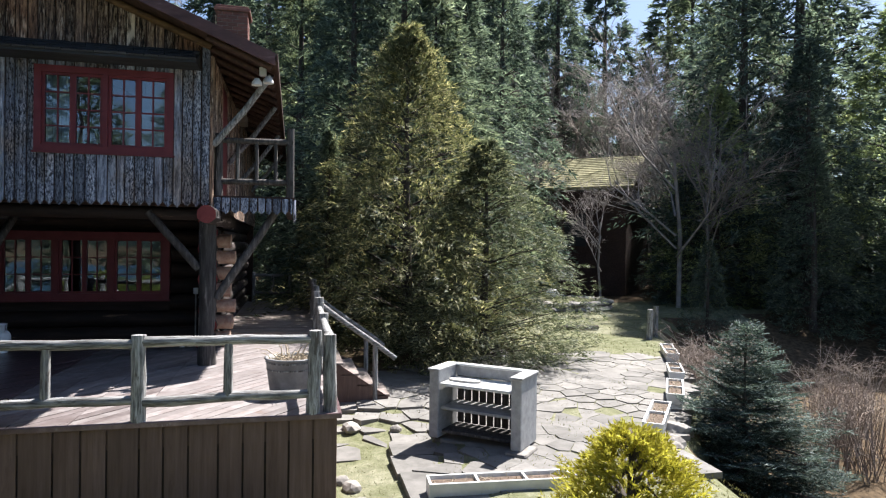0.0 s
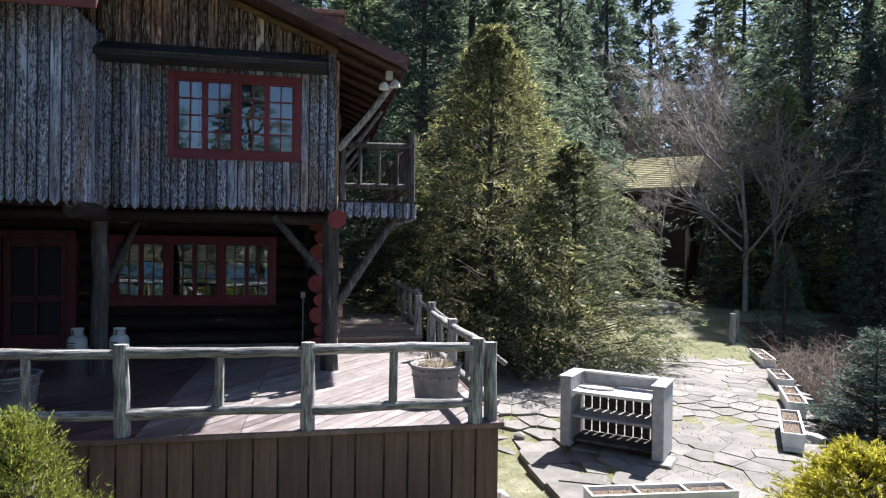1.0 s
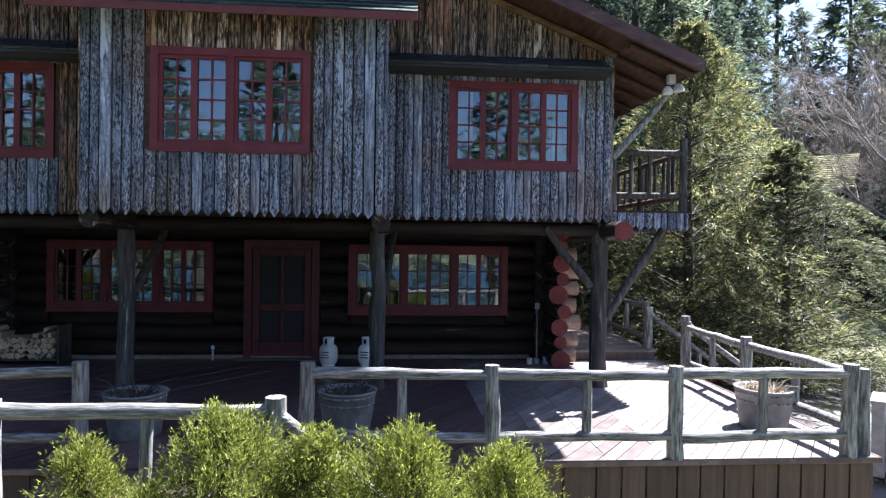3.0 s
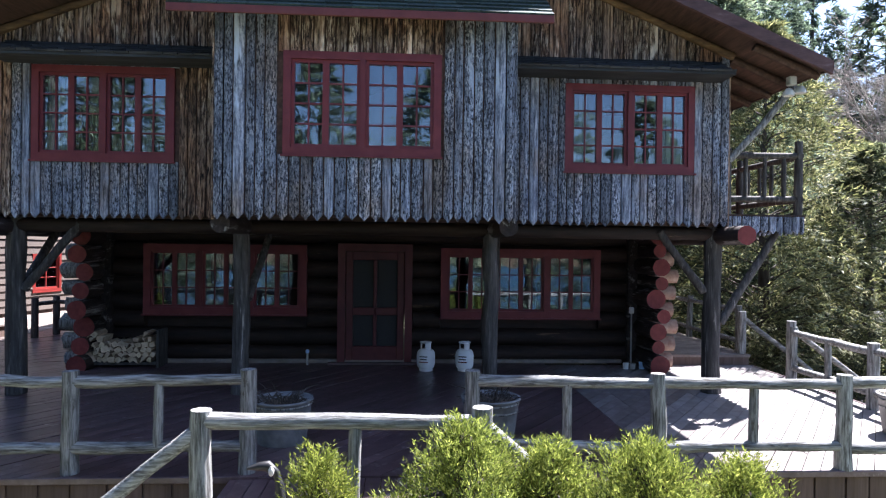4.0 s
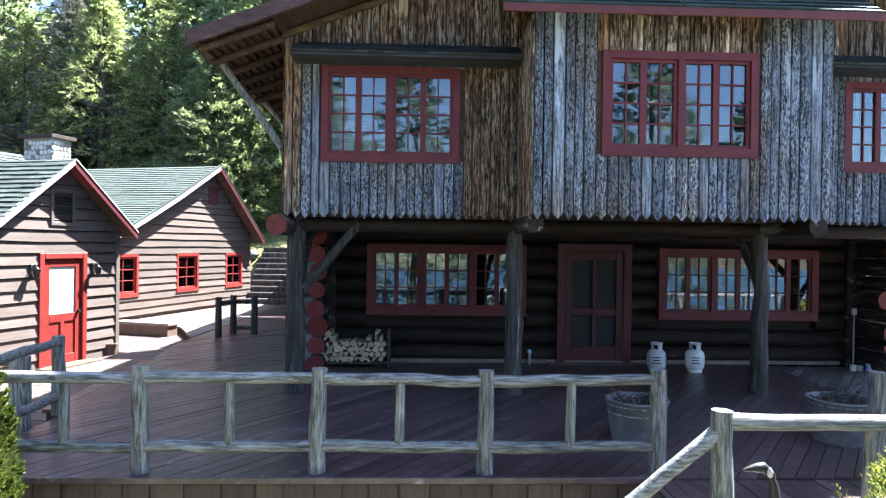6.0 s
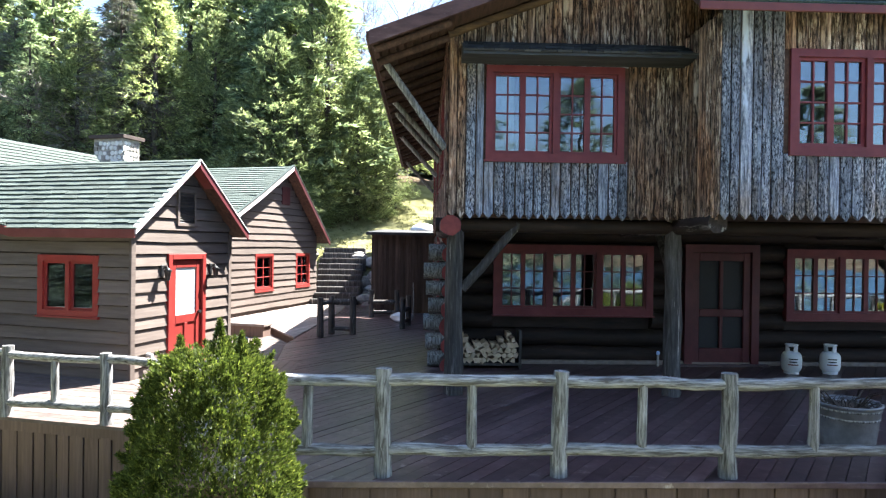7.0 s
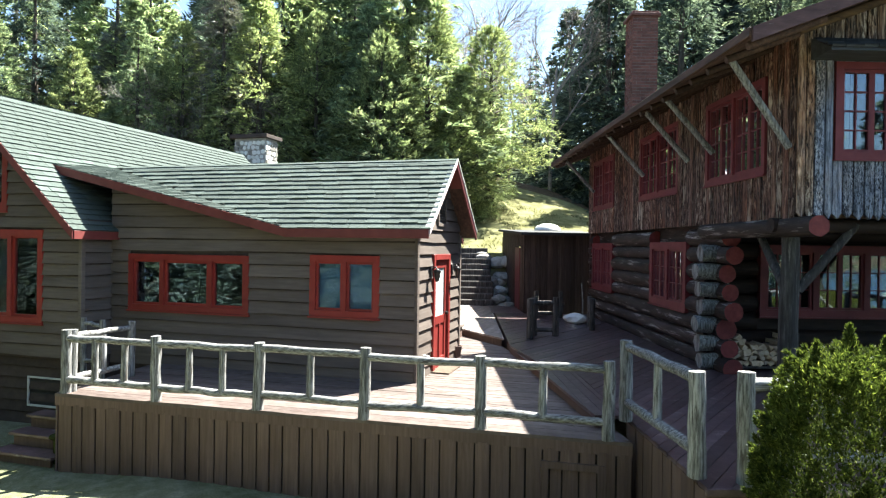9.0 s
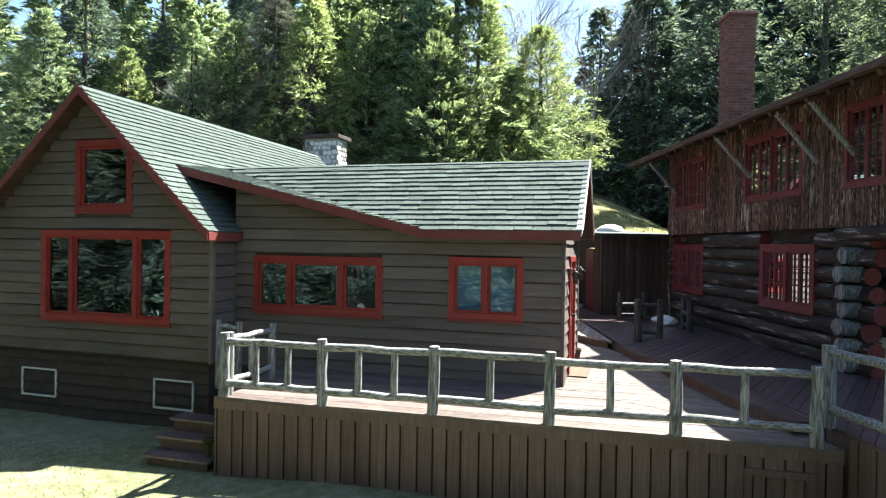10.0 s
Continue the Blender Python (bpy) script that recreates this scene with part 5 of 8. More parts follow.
def spans_front(z):
    lo = -5.70
    if z > 3.12:
        hi = -2.1 - (z - 3.12) / 0.236
    else:
        hi = 0.03
    return free_spans(lo, hi, [(q[0] + 0.02, q[1] - 0.02) for q in (AW3, AW2) if q[2] - 0.02 < z < q[3] + 0.02]) if hi > lo else []


clapboards(w, a_front, spans_front, 0.8, 4.0, 0.2, M_CLAP, 1)
sash_window(annex, a_front, *AW3, [1, 1], 1, 1, M_RED_BRIGHT, frame_w=0.1)
sash_window(annex, a_front, *AW2, [0.63, 1, 0.68], 1, 1, M_RED_BRIGHT, frame_w=0.1)
# Blind spans both panes, its extra width painting a bluish reflection.
Shape().box((-1.70, 0.16, 1.85), (-0.64, 0.18, 2.7)).part("window_blind", M_BLUE_BLIND, annex, "pale blue blind, also painting a blue reflection in the panes")
ADOOR = (0.80, 1.80, 0.86, 2.80)
w = wall_shell(annex, "gable_wall", (0.5, [(0.14, g_top(0.14)), (P_Y, g_top(P_Y)), (2.55, g_top(2.55))]), a_gable, 0.14, [ADOOR], M_FOUND, "gable end of lapped taupe boards")


def spans_gable(z):
    if z > E_Z - 0.1:
        half = 1.49 * (1 - (z - E_Z + 0.06) / (P_Z - E_Z))
        lo, hi = max(-0.02, P_Y - half), min(2.55, P_Y + half)
    else:
        lo, hi = -0.02, 2.55
    holes = [(ADOOR[0] + 0.03, ADOOR[1] - 0.03)] if z < ADOOR[3] - 0.02 else []
    return free_spans(lo, hi, holes) if hi > lo else []


clapboards(w, a_gable, spans_gable, 0.8, 4.3, 0.2, M_CLAP, 2)
Shape().box((0.0, -0.045, 0.8), (0.05, 0.06, 3.15), 0.008).part("corner_board", M_CLAP, annex)
Shape().box((0.0, 2.5, 0.8), (0.05, 2.6, 3.15), 0.008).part("corner_board", M_CLAP, annex)
Shape().box((-5.75, 2.45, 0.5), (-0.02, 2.55, 3.15)).part("rear_wall", M_CLAP, annex)
Shape().box((-5.6, 0.15, 0.55), (-0.15, 2.44, 0.85)).part("floor", M_DARK, annex)
# red door
y0, y1, z0, z1 = ADOOR
s = Shape()
for q in ((y0, y0 + 0.1, z0, z1), (y1 - 0.1, y1, z0, z1), (y0 + 0.1, y1 - 0.1, z1 - 0.1, z1)):
    s.box((-0.1, q[0], q[2]), (0.06, q[1], q[3]), 0.008)
adoor = s.part("door", M_RED_BRIGHT, annex, "bright red door with a frosted pane")
s = Shape()
a0, a1 = y0 + 0.11, y1 - 0.11
for q in ((a0, a0 + 0.12, z0, z1 - 0.11), (a1 - 0.12, a1, z0, z1 - 0.11), (a0 + 0.12, a1 - 0.12, z0, z0 + 0.16), (a0 + 0.12, a1 - 0.12, z0 + 0.74, z0 + 0.88), (a0 + 0.12, a1 - 0.12, z1 - 0.24, z1 - 0.11), ((a0 + a1) / 2 - 0.04, (a0 + a1) / 2 + 0.04, z0 + 0.16, z0 + 0.74)):
    s.box((-0.04, q[0], q[2]), (0.02, q[1], q[3]), 0.004)
s.box((-0.035, a0 + 0.1, z0 + 0.1), (0.0, a1 - 0.1, z0 + 0.8))
s.part("door_leaf", M_RED_BRIGHT, adoor)
Shape().box((-0.03, a0 + 0.1, z0 + 0.86), (0.0, a1 - 0.1, z1 - 0.22)).part("door_pane", M_FROST, adoor, "frosted glass pane")
Shape().pole([(0.02, a1 - 0.06, z0 + 0.9), (0.07, a1 - 0.06, z0 + 0.9)], [0.025, 0.032], 10).part("door_knob", M_BLACK, adoor)
Shape().box((0.0, y0 - 0.05, z0 - 0.02), (0.35, y1 + 0.05, z0 + 0.005), 0.004).part("doormat", M_SOIL, annex, "dark doormat")
for y in (0.66, 1.95):
    lamp = Shape().box((0.03, y - 0.04, 2.42), (0.06, y + 0.04, 2.62), 0.01).pole([(0.06, y, 2.56), (0.13, y, 2.6), (0.15, y, 2.56)], 0.012, 6).part("wall_lamp", M_BLACK, annex, "black lantern wall lamp")
    Shape().lathe((0.15, y, 2.36), [(0.02, 0.0), (0.035, 0.02), (0.055, 0.15), (0.075, 0.16), (0.02, 0.21)], 8).part("lantern", M_BLACK, lamp)
# louvred vent
s = Shape()
for q in ((1.02, 1.07, 3.28, 3.92), (1.46, 1.51, 3.28, 3.92), (1.07, 1.46, 3.28, 3.33), (1.07, 1.46, 3.87, 3.92)):
    s.box((0.0, q[0], q[2]), (0.06, q[1], q[3]))
vent = s.part("gable_vent", M_CLAP, annex, "louvred gable vent")
for i in range(12):
    z = 3.335 + i * 0.044
    Shape().prism([(0.055, z), (0.02, z + 0.04), (0.015, z + 0.034), (0.05, z - 0.006)], lambda a, b, q: (a, 1.07 + q, b), 0.39).part("slat", M_BLACK, vent)
# house outlet pipe by the door
Shape().pole([(0.03, 0.35, 1.18), (0.1, 0.35, 1.18), (0.12, 0.35, 1.08)], 0.04, 8).part("dryer_hood", M_CONCRETE, annex, "small grey outlet hood")

# small gable roof: front slope, catslide and rear slope
RR = -6.95
slope_v = Vector((0, 1.49, P_Z - E_Z))
sl = slope_v.length


def slope_slab(name, pts, label):
    """A roof board of some thickness below the given corners."""
    s = Shape()
    n = len(pts)
    v = [Vector(p) for p in pts] + [Vector(p) - Vector((0, 0, 0.07)) for p in pts]
    s.add(v, [tuple(range(n)), tuple(range(2 * n - 1, n - 1, -1))] + [(i, n + i, n + (i + 1) % n, (i + 1) % n) for i in range(n)])
    return s.part(name, M_SOFFIT, annex, label)


r_front = slope_slab("front_slope", [(OV, -0.22, E_Z), (OV, P_Y, P_Z), (RR, P_Y, P_Z), (-2.1, -0.22, E_Z)], "green asphalt shingle roof slope")
shingle_roof(r_front, (OV + 0.02, -0.24, E_Z + 0.002), (-1, 0, 0), slope_v, [(0, 0), (OV + 2.12, 0), (OV - RR, sl + 0.02), (0, sl + 0.02)], M_SHINGLE, 0.135, 0.3, singles=300, seed=61)
slope_slab("rear_slope", [(OV, P_Y, P_Z), (OV, 2.76, E_Z), (RR, 2.76, E_Z), (RR, P_Y, P_Z)], "")
cat_v = Vector((RR + 2.1, 0, 0.236 * (-2.1 - RR)))
r_cat = slope_slab("catslide_slope", [(-2.1, -0.22, E_Z + 0.004), (RR, P_Y, P_Z + 0.004), (RR, -0.22, E_Z - 0.236 * (RR + 2.1))], "green shingled catslide slope")
shingle_roof(r_cat, (-2.1, -0.24, E_Z + 0.01), (0, 1.49, 0.09), cat_v, [(0, 0), (0, cat_v.length), (1.5, cat_v.length)], M_SHINGLE, 0.135, 0.3, singles=200, seed=62)
Shape().box((-2.15, -0.255, E_Z - 0.13), (OV, -0.225, E_Z + 0.005), 0.005).part("eave_board", M_FASCIA_RED, r_front, "dark red eave board")
Shape().prism([(-2.1, E_Z + 0.01), (RR, E_Z + 0.01 - 0.236 * (RR + 2.1)), (RR, E_Z - 0.13 - 0.236 * (RR + 2.1)), (-2.1, E_Z - 0.13)], lambda a, b, q: (a, -0.255 + q, b), 0.03).part("rake_board", M_FASCIA_RED, r_cat)
for ya, yb in ((-0.24, P_Y), (2.78, P_Y)):
    Shape().prism([(ya, E_Z + 0.01), (yb, P_Z + 0.01), (yb, P_Z - (0.07 if ya < 0 else 0.12)), (ya, E_Z - (0.07 if ya < 0 else 0.12))], lambda a, b, q: (OV + q, a, b), 0.025).part("rake_board", M_RAKE if ya < 0 else M_DOOR_DARK, r_front, "pale board along the gable edge" if ya < 0 else "dark maroon board along the gable edge")
    Shape().prism([(ya, E_Z - 0.06), (yb, P_Z - 0.06), (yb, P_Z - 0.075), (ya, E_Z - 0.075)], lambda a, b, q: (0.06 + q, a, b), OV - 0.065).part("soffit_board", M_FASCIA_RED, r_front)
    Shape().prism([(ya, E_Z + 0.03), (yb, P_Z + 0.03), (yb, P_Z + 0.012), (ya, E_Z + 0.012)], lambda a, b, q: (OV - 0.06 + q, a, b), 0.1).part("drip_edge", M_WHITE, r_front, "pale metal drip edge")
Shape().prism([(P_Y - 0.13, P_Z - 0.06), (P_Y, P_Z + 0.03), (P_Y + 0.13, P_Z - 0.06), (P_Y, P_Z)], lambda a, b, q: (OV + 0.02 - q, a, b), OV - RR - 0.6).part("ridge_cap", M_SHINGLE, r_front)

# front wing with its tall gable
WX0, WX1, WY, WP_X, WP_Z, WE_Z = -10.78, -5.72, -0.65, -8.22, 5.62, 3.24
wing = lambda a, z, d: (a, WY - d, z)
WW_U, WW_L = (-8.58, -7.33, 3.44, 4.72), (-9.34, -6.52, 1.50, 3.12)


def w_top(x):
    return WP_Z - abs(x - WP_X) * 0.945 - 0.08


w = wall_shell(annex, "wing_wall", (0.9, [(WX0, w_top(WX0)), (WP_X, w_top(WP_X)), (WX1, w_top(WX1))]), wing, 0.14, [WW_U, WW_L], M_FOUND, "tall gable wall of lapped taupe boards")


def spans_wing(z):
    half = (WP_Z - 0.08 - z) / 0.945
    lo, hi = max(WX0, WP_X - half), min(WX1, WP_X + half)
    return free_spans(lo, hi, [(q[0] + 0.02, q[1] - 0.02) for q in (WW_U, WW_L) if q[2] - 0.02 < z < q[3] + 0.02]) if hi > lo else []


clapboards(w, wing, spans_wing, 0.95, 5.5, 0.2, M_CLAP, 3)
sash_window(annex, wing, *WW_U, [1], 1, 1, M_RED_BRIGHT, frame_w=0.11)
sash_window(annex, wing, *WW_L, [0.4, 1, 0.44], 1, 1, M_RED_BRIGHT, frame_w=0.11)
s_ret = wall_shell(annex, "wing_return", (0.5, [(WY + 0.14, 3.3), (0.0, 3.3)]), lambda a, z, d: (WX1 + d, a, z), 0.14, [], M_FOUND)
clapboards(s_ret, lambda a, z, d: (WX1 + d, a, z), lambda z: [(WY - 0.02, -0.01)], 0.95, 3.25, 0.2, M_CLAP, 4)
Shape().box((WX1 - 0.02, WY - 0.05, 0.9), (WX1 + 0.05, WY + 0.04, 3.2), 0.008).part("corner_board", M_CLAP, annex)
Shape().box((WX1 - 0.14, 0.01, 0.5), (WX1, 7.5, 3.3)).part("wing_side_wall", M_CLAP, annex)
Shape().box((WX0, WY + 0.15, 0.5), (WX0 + 0.14, 7.5, 3.3)).part("wing_side_wall", M_CLAP, annex)
Shape().box((WX0 + 0.14, WY + 0.2, 0.55), (WX1 - 0.15, 7.4, 0.85)).part("floor", M_DARK, annex)
# Added dark wall so that the wing's panes read dark.
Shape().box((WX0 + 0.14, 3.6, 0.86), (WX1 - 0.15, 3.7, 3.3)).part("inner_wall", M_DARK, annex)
# Lower boards are dark brown with the shade down there added.
found = Shape().box((WX0 + 0.05, WY + 0.06, -0.9), (WX1 - 0.05, WY + 0.2, 0.93)).part("foundation", M_FOUND, annex, "foundation boards below the clapboards, darkened with their shade")
clapboards(found, lambda a, z, d: (a, WY + 0.06 - d, z), lambda z: free_spans(WX0 + 0.05, WX1 - 0.05, []), -0.45, 0.9, 0.2, M_FOUND, 9, "foundation_board")
Shape().box((WX1 - 0.15, WY + 0.2, -0.9), (WX1 - 0.05, 0.2, 0.93)).part("foundation_side", M_FOUND, annex)
for x0 in (-9.83, -6.88):
    s = Shape()
    for q in ((x0, x0 + 0.03, 0.06, 0.58), (x0 + 0.79, x0 + 0.82, 0.06, 0.58), (x0, x0 + 0.82, 0.06, 0.09), (x0, x0 + 0.82, 0.55, 0.58)):
        s.box((q[0], WY + 0.01, q[2]), (q[1], WY + 0.058, q[3]))
    bw = s.part("cellar_window", M_WHITE, annex, "small cellar window in a thin white frame")
    Shape().box((x0 + 0.03, WY + 0.04, 0.09), (x0 + 0.79, WY + 0.05, 0.55)).part("pane", M_SCREEN, bw)
RY0, RY1 = WY - 0.32, 7.7
for side in (1, -1):
    ex = WX1 + 0.16 if side > 0 else 2 * WP_X - WX1 - 0.16
    ez = WP_Z - 0.945 * abs(ex - WP_X)
    r = slope_slab("wing_slope", [(ex, RY0, ez), (ex, RY1, ez), (WP_X, RY1, WP_Z), (WP_X, RY0, WP_Z)] if side > 0 else [(ex, RY0, ez), (WP_X, RY0, WP_Z), (WP_X, RY1, WP_Z), (ex, RY1, ez)], "steep green shingled slope of the wing")
    up = Vector((WP_X - ex, 0, WP_Z - ez))
    shingle_roof(r, (ex, RY0 - 0.02, ez + 0.003), (0, 1, 0), up, [(0, 0), (RY1 - RY0, 0), (RY1 - RY0, up.length + 0.02), (0, up.length + 0.02)], M_SHINGLE, 0.135, 0.3, singles=250 if side > 0 else 0, seed=63, skip=6)
    Shape().prism([(ex, ez + 0.012), (WP_X, WP_Z + 0.012), (WP_X, WP_Z - 0.14), (ex, ez - 0.14)], lambda a, b, q: (a, RY0 - 0.03 + q, b), 0.028).part("rake_board", M_FASCIA_RED, r)
    Shape().box((ex - 0.015, RY0, ez - 0.14), (ex + 0.015, 0.4 if side > 0 else RY1, ez + 0.0), 0.004).part("eave_board", M_FASCIA_RED, r)
Shape().prism([(WP_X - 0.13, WP_Z - 0.09), (WP_X, WP_Z + 0.03), (WP_X + 0.13, WP_Z - 0.09), (WP_X, WP_Z)], lambda a, b, q: (a, RY0 + q, b), RY1 - RY0).part("ridge_cap", M_SHINGLE, annex)
# back annex
BX, BC, BP = -2.64, 9.25, 5.36
b_wall = lambda a, z, d: (BX + d, a, z)
BW = [(5.2, 6.2, 1.62, 2.70), (7.7, 8.68, 1.62, 2.70), (10.05, 10.98, 1.62, 2.70)]
# the near slope flattens towards its eave
B_LINE = [(4.3, 2.86), (5.5, 3.38), (6.4, 3.82), (7.4, 4.33), (BC, BP), (11.8, 3.1)]


def b_top(y):
    for (ya, za), (yb, zb) in zip(B_LINE, B_LINE[1:]):
        if y <= yb:
            return za + (zb - za) * (y - ya) / (yb - ya) - 0.07
    return 0.0


b_edge = [4.55, 5.5, 6.4, 7.4, BC, 11.5]
w = wall_shell(annex, "back_gable_wall", (0.9, [(y, b_top(y)) for y in b_edge]), b_wall, 0.14, BW, M_FOUND, "sunlit gable wall of lapped boards")


def spans_back(z):
    ys = [4.55 + 0.02 * i for i in range(348) if b_top(4.55 + 0.02 * i) > z + 0.06]
    return free_spans(ys[0], ys[-1], [(q[0] + 0.02, q[1] - 0.02) for q in BW if q[2] - 0.02 < z < q[3] + 0.02]) if len(ys) > 4 else []


clapboards(w, b_wall, spans_back, 1.1, 5.2, 0.2, M_CLAP, 5)
for q in BW:
    sash_window(annex, b_wall, *q, [1], 2, 3, M_RED_BRIGHT, frame_w=0.075, blind=[(0.1, 0.9)])
Shape().box((BX - 0.02, BC - 0.12, 4.2), (BX + 0.05, BC + 0.36, 4.75), 0.01).part("gable_vent", M_DOOR_DARK, annex)
Shape().box((-8.0, 4.55, 0.9), (BX - 0.15, 4.69, 2.85)).part("back_annex_side", M_CLAP, annex)
Shape().box((-8.0, 11.36, 0.9), (BX - 0.15, 11.5, 3.2)).part("back_annex_side", M_CLAP, annex)
for i, ((ya, za), (yb, zb)) in enumerate(zip(B_LINE, B_LINE[1:])):
    near = yb <= BC
    lo, hi = ((ya, za), (yb, zb)) if near else ((yb, zb), (ya, za))
    corners = [(BX + 0.35, lo[0], lo[1]), (BX + 0.35, hi[0], hi[1]), (-9.5, hi[0], hi[1]), (-9.5, lo[0], lo[1])]
    r = slope_slab("back_slope", corners if near else corners[::-1], "green shingled slope of the back annex")
    up = Vector((0, hi[0] - lo[0], hi[1] - lo[1]))
    shingle_roof(r, (BX + 0.37, lo[0], lo[1] + 0.003), (-1, 0, 0), up, [(0, 0), (6.5, 0), (6.5, up.length), (0, up.length)], M_SHINGLE, 0.15, 0.34, singles=60 if near else 0, seed=70 + i)
    Shape().prism([(ya, za + 0.012), (yb, zb + 0.012), (yb, zb - 0.13), (ya, za - 0.13)], lambda a, b, q: (BX + 0.35 + q, a, b), 0.028).part("rake_board", M_RAKE if near else M_DOOR_DARK, r, "pale board along the gable edge" if near else "dark maroon board along the gable edge")
    Shape().prism([(ya, za + 0.045), (yb, zb + 0.045), (yb, zb + 0.013), (ya, za + 0.013)], lambda a, b, q: (BX + 0.3 + q, a, b), 0.09).part("drip_edge", M_SHINGLE_DARK, r)

# stone chimney behind the wing
sch = thing("stone_chimney", "whitewashed fieldstone chimney with a dark slab cap", "chimney", (-21.4, 22.75, 3.0), -17.2, local=True)
Shape().box((-0.56, -0.36, -1.0), (0.56, 0.36, 3.3)).part("core", M_CONCRETE, sch)
rnd = random.Random(12)
for face in range(2):
    for i in range(8):
        for j in range(7 if face == 0 else 5):
            z = 2.1 + i * 0.15
            w_ = 1.12 if face == 0 else 0.72
            a = -w_ / 2 + (j + 0.5 + 0.3 * (i % 2)) * w_ / (7.3 if face == 0 else 5.3)
            r = 0.075 * rnd.uniform(0.8, 1.15)
            at = (a, -0.37, z + rnd.uniform(-0.02, 0.02)) if face == 0 else (0.57, a, z + rnd.uniform(-0.02, 0.02))
            s = Shape()
            n = 7
            ring = [(r * rnd.uniform(0.8, 1.15) * math.cos(k * 6.283 / n), r * rnd.uniform(0.8, 1.1) * math.sin(k * 6.283 / n)) for k in range(n)]
            if face == 0:
                s.prism(ring, lambda p, q, d: (at[0] + p, at[1] + 0.02 - d, at[2] + q), 0.04)
            else:
                s.prism(ring, lambda p, q, d: (at[0] - 0.02 + d, at[1] + p, at[2] + q), 0.04)
            s.part("stone", M_STONE if rnd.random() < 0.4 else M_WHITE, sch)
Shape().box((-0.68, -0.48, 3.3), (0.68, 0.48, 3.42), 0.01).part("cap", M_FOUND, sch, "dark slab cap")

# shed behind the lodge
shed = thing("shed", "dark brown board lean-to behind the lodge", "shed", (-12.0, 22, 1.0))
sw = wall_shell(shed, "front_wall", (0.9, [(-12.85, 3.32), (-10.5, 3.32)]), lambda a, z, d: (a, 20.7 - d, z), 0.1, [], M_SHED)
upright_boards(sw, lambda a, z, d: (a, 20.7 - d, z), -12.85, -10.52, 0.17, 0.95, 3.32, [], M_SHED, thick=0.02, seed=21)
sw = wall_shell(shed, "side_wall", (0.9, [(20.7, 3.32), (26.5, 3.6)]), lambda a, z, d: (-12.87 - d, a, z), 0.1, [(21.6, 22.6, 1.0, 2.95)], M_SHED)
upright_boards(sw, lambda a, z, d: (-12.87 - d, a, z), 20.7, 26.5, 0.2, 0.95, 3.32, [(21.6, 22.6, 1.0, 2.95)], M_SHED, thick=0.02, seed=22)
Shape().box((-12.9, 21.62, 1.0), (-12.82, 22.58, 2.93), 0.01).part("shed_door", M_DOOR_DARK, shed, "dark red plank door")
Shape().prism([(20.35, 3.38), (26.8, 3.62), (26.8, 3.54), (20.35, 3.30)], lambda a, b, q: (-13.02 + q, a, b), 2.62).part("shed_roof", M_BLACK_ROOF, shed, "dark low roof")
Shape().lathe((-11.35, 25.4, 3.57), [(0.5, 0.0), (0.47, 0.08), (0.38, 0.17), (0.2, 0.24), (0.03, 0.26)], 18).part("roof_dome", M_WHITE, shed, "white domed roof light")

# stone steps and rubble by the hill
steps = thing("hill_steps", "old weathered slab steps climbing the bank", "steps", (-14.2, 23.5, 1.0))
rnd = random.Random(4)
for i in range(10):
    z, y = 1.05 + i * 0.19, 22.9 + i * 0.3
    # Dark grey wood; the trees' shade on the slabs is put in too.
    Shape().box((-15.1 + rnd.uniform(-0.05, 0.05), y, z - 0.35), (-13.5 + rnd.uniform(-0.05, 0.05), y + 0.4, z + 0.12), 0.03).part("slab", M_POST, steps)


def boulder(name, at, r, mat, label, category, group="", parent=None, seed=0, flat=0.7):
    rnd = random.Random(seed)
    bm = bmesh.new()
    bmesh.ops.create_icosphere(bm, subdivisions=2, radius=r)
    off = Vector((rnd.uniform(0, 50), rnd.uniform(0, 50), rnd.uniform(0, 50)))
    for v in bm.verts:
        k = 1 + 0.38 * noise.noise(v.co / r * 0.9 + off) + 0.12 * noise.noise(v.co / r * 2.6 + off)
        v.co = Vector((v.co.x * k * 1.15, v.co.y * k, v.co.z * k * flat))
    me = bpy.data.meshes.new(name)
    bm.to_mesh(me)
    bm.free()
    me.materials.append(mat)
    ob = link(name, me, parent)
    if parent is None:
        tagged(ob, label, category, group)
    m = pose(*at, 0, 0, rnd.uniform(0, 360))
    ob.matrix_basis = m
    return ob


rubble = thing("rubble_bank", "tumbled grey stones banked below the hill", "stone wall", (-13.5, 24, 1.2))
BASIS[rubble] = rubble.matrix_basis.inverted()
for i in range(46):
    x = -13.4 + rnd.uniform(0, 0.7) if i < 20 else rnd.uniform(-18.5, -13.2)
    y = 22.6 + rnd.uniform(0, 3.0) if i < 20 else 24.6 + rnd.uniform(0, 1.2)
    boulder("stone", (x, y, height(x, y) + rnd.uniform(0.0, 0.25)), rnd.uniform(0.16, 0.34), M_STONE if rnd.random() < 0.75 else M_CONCRETE, "", "", parent=rubble, seed=i)

# ---------------------------------------------------------------- things on the decks


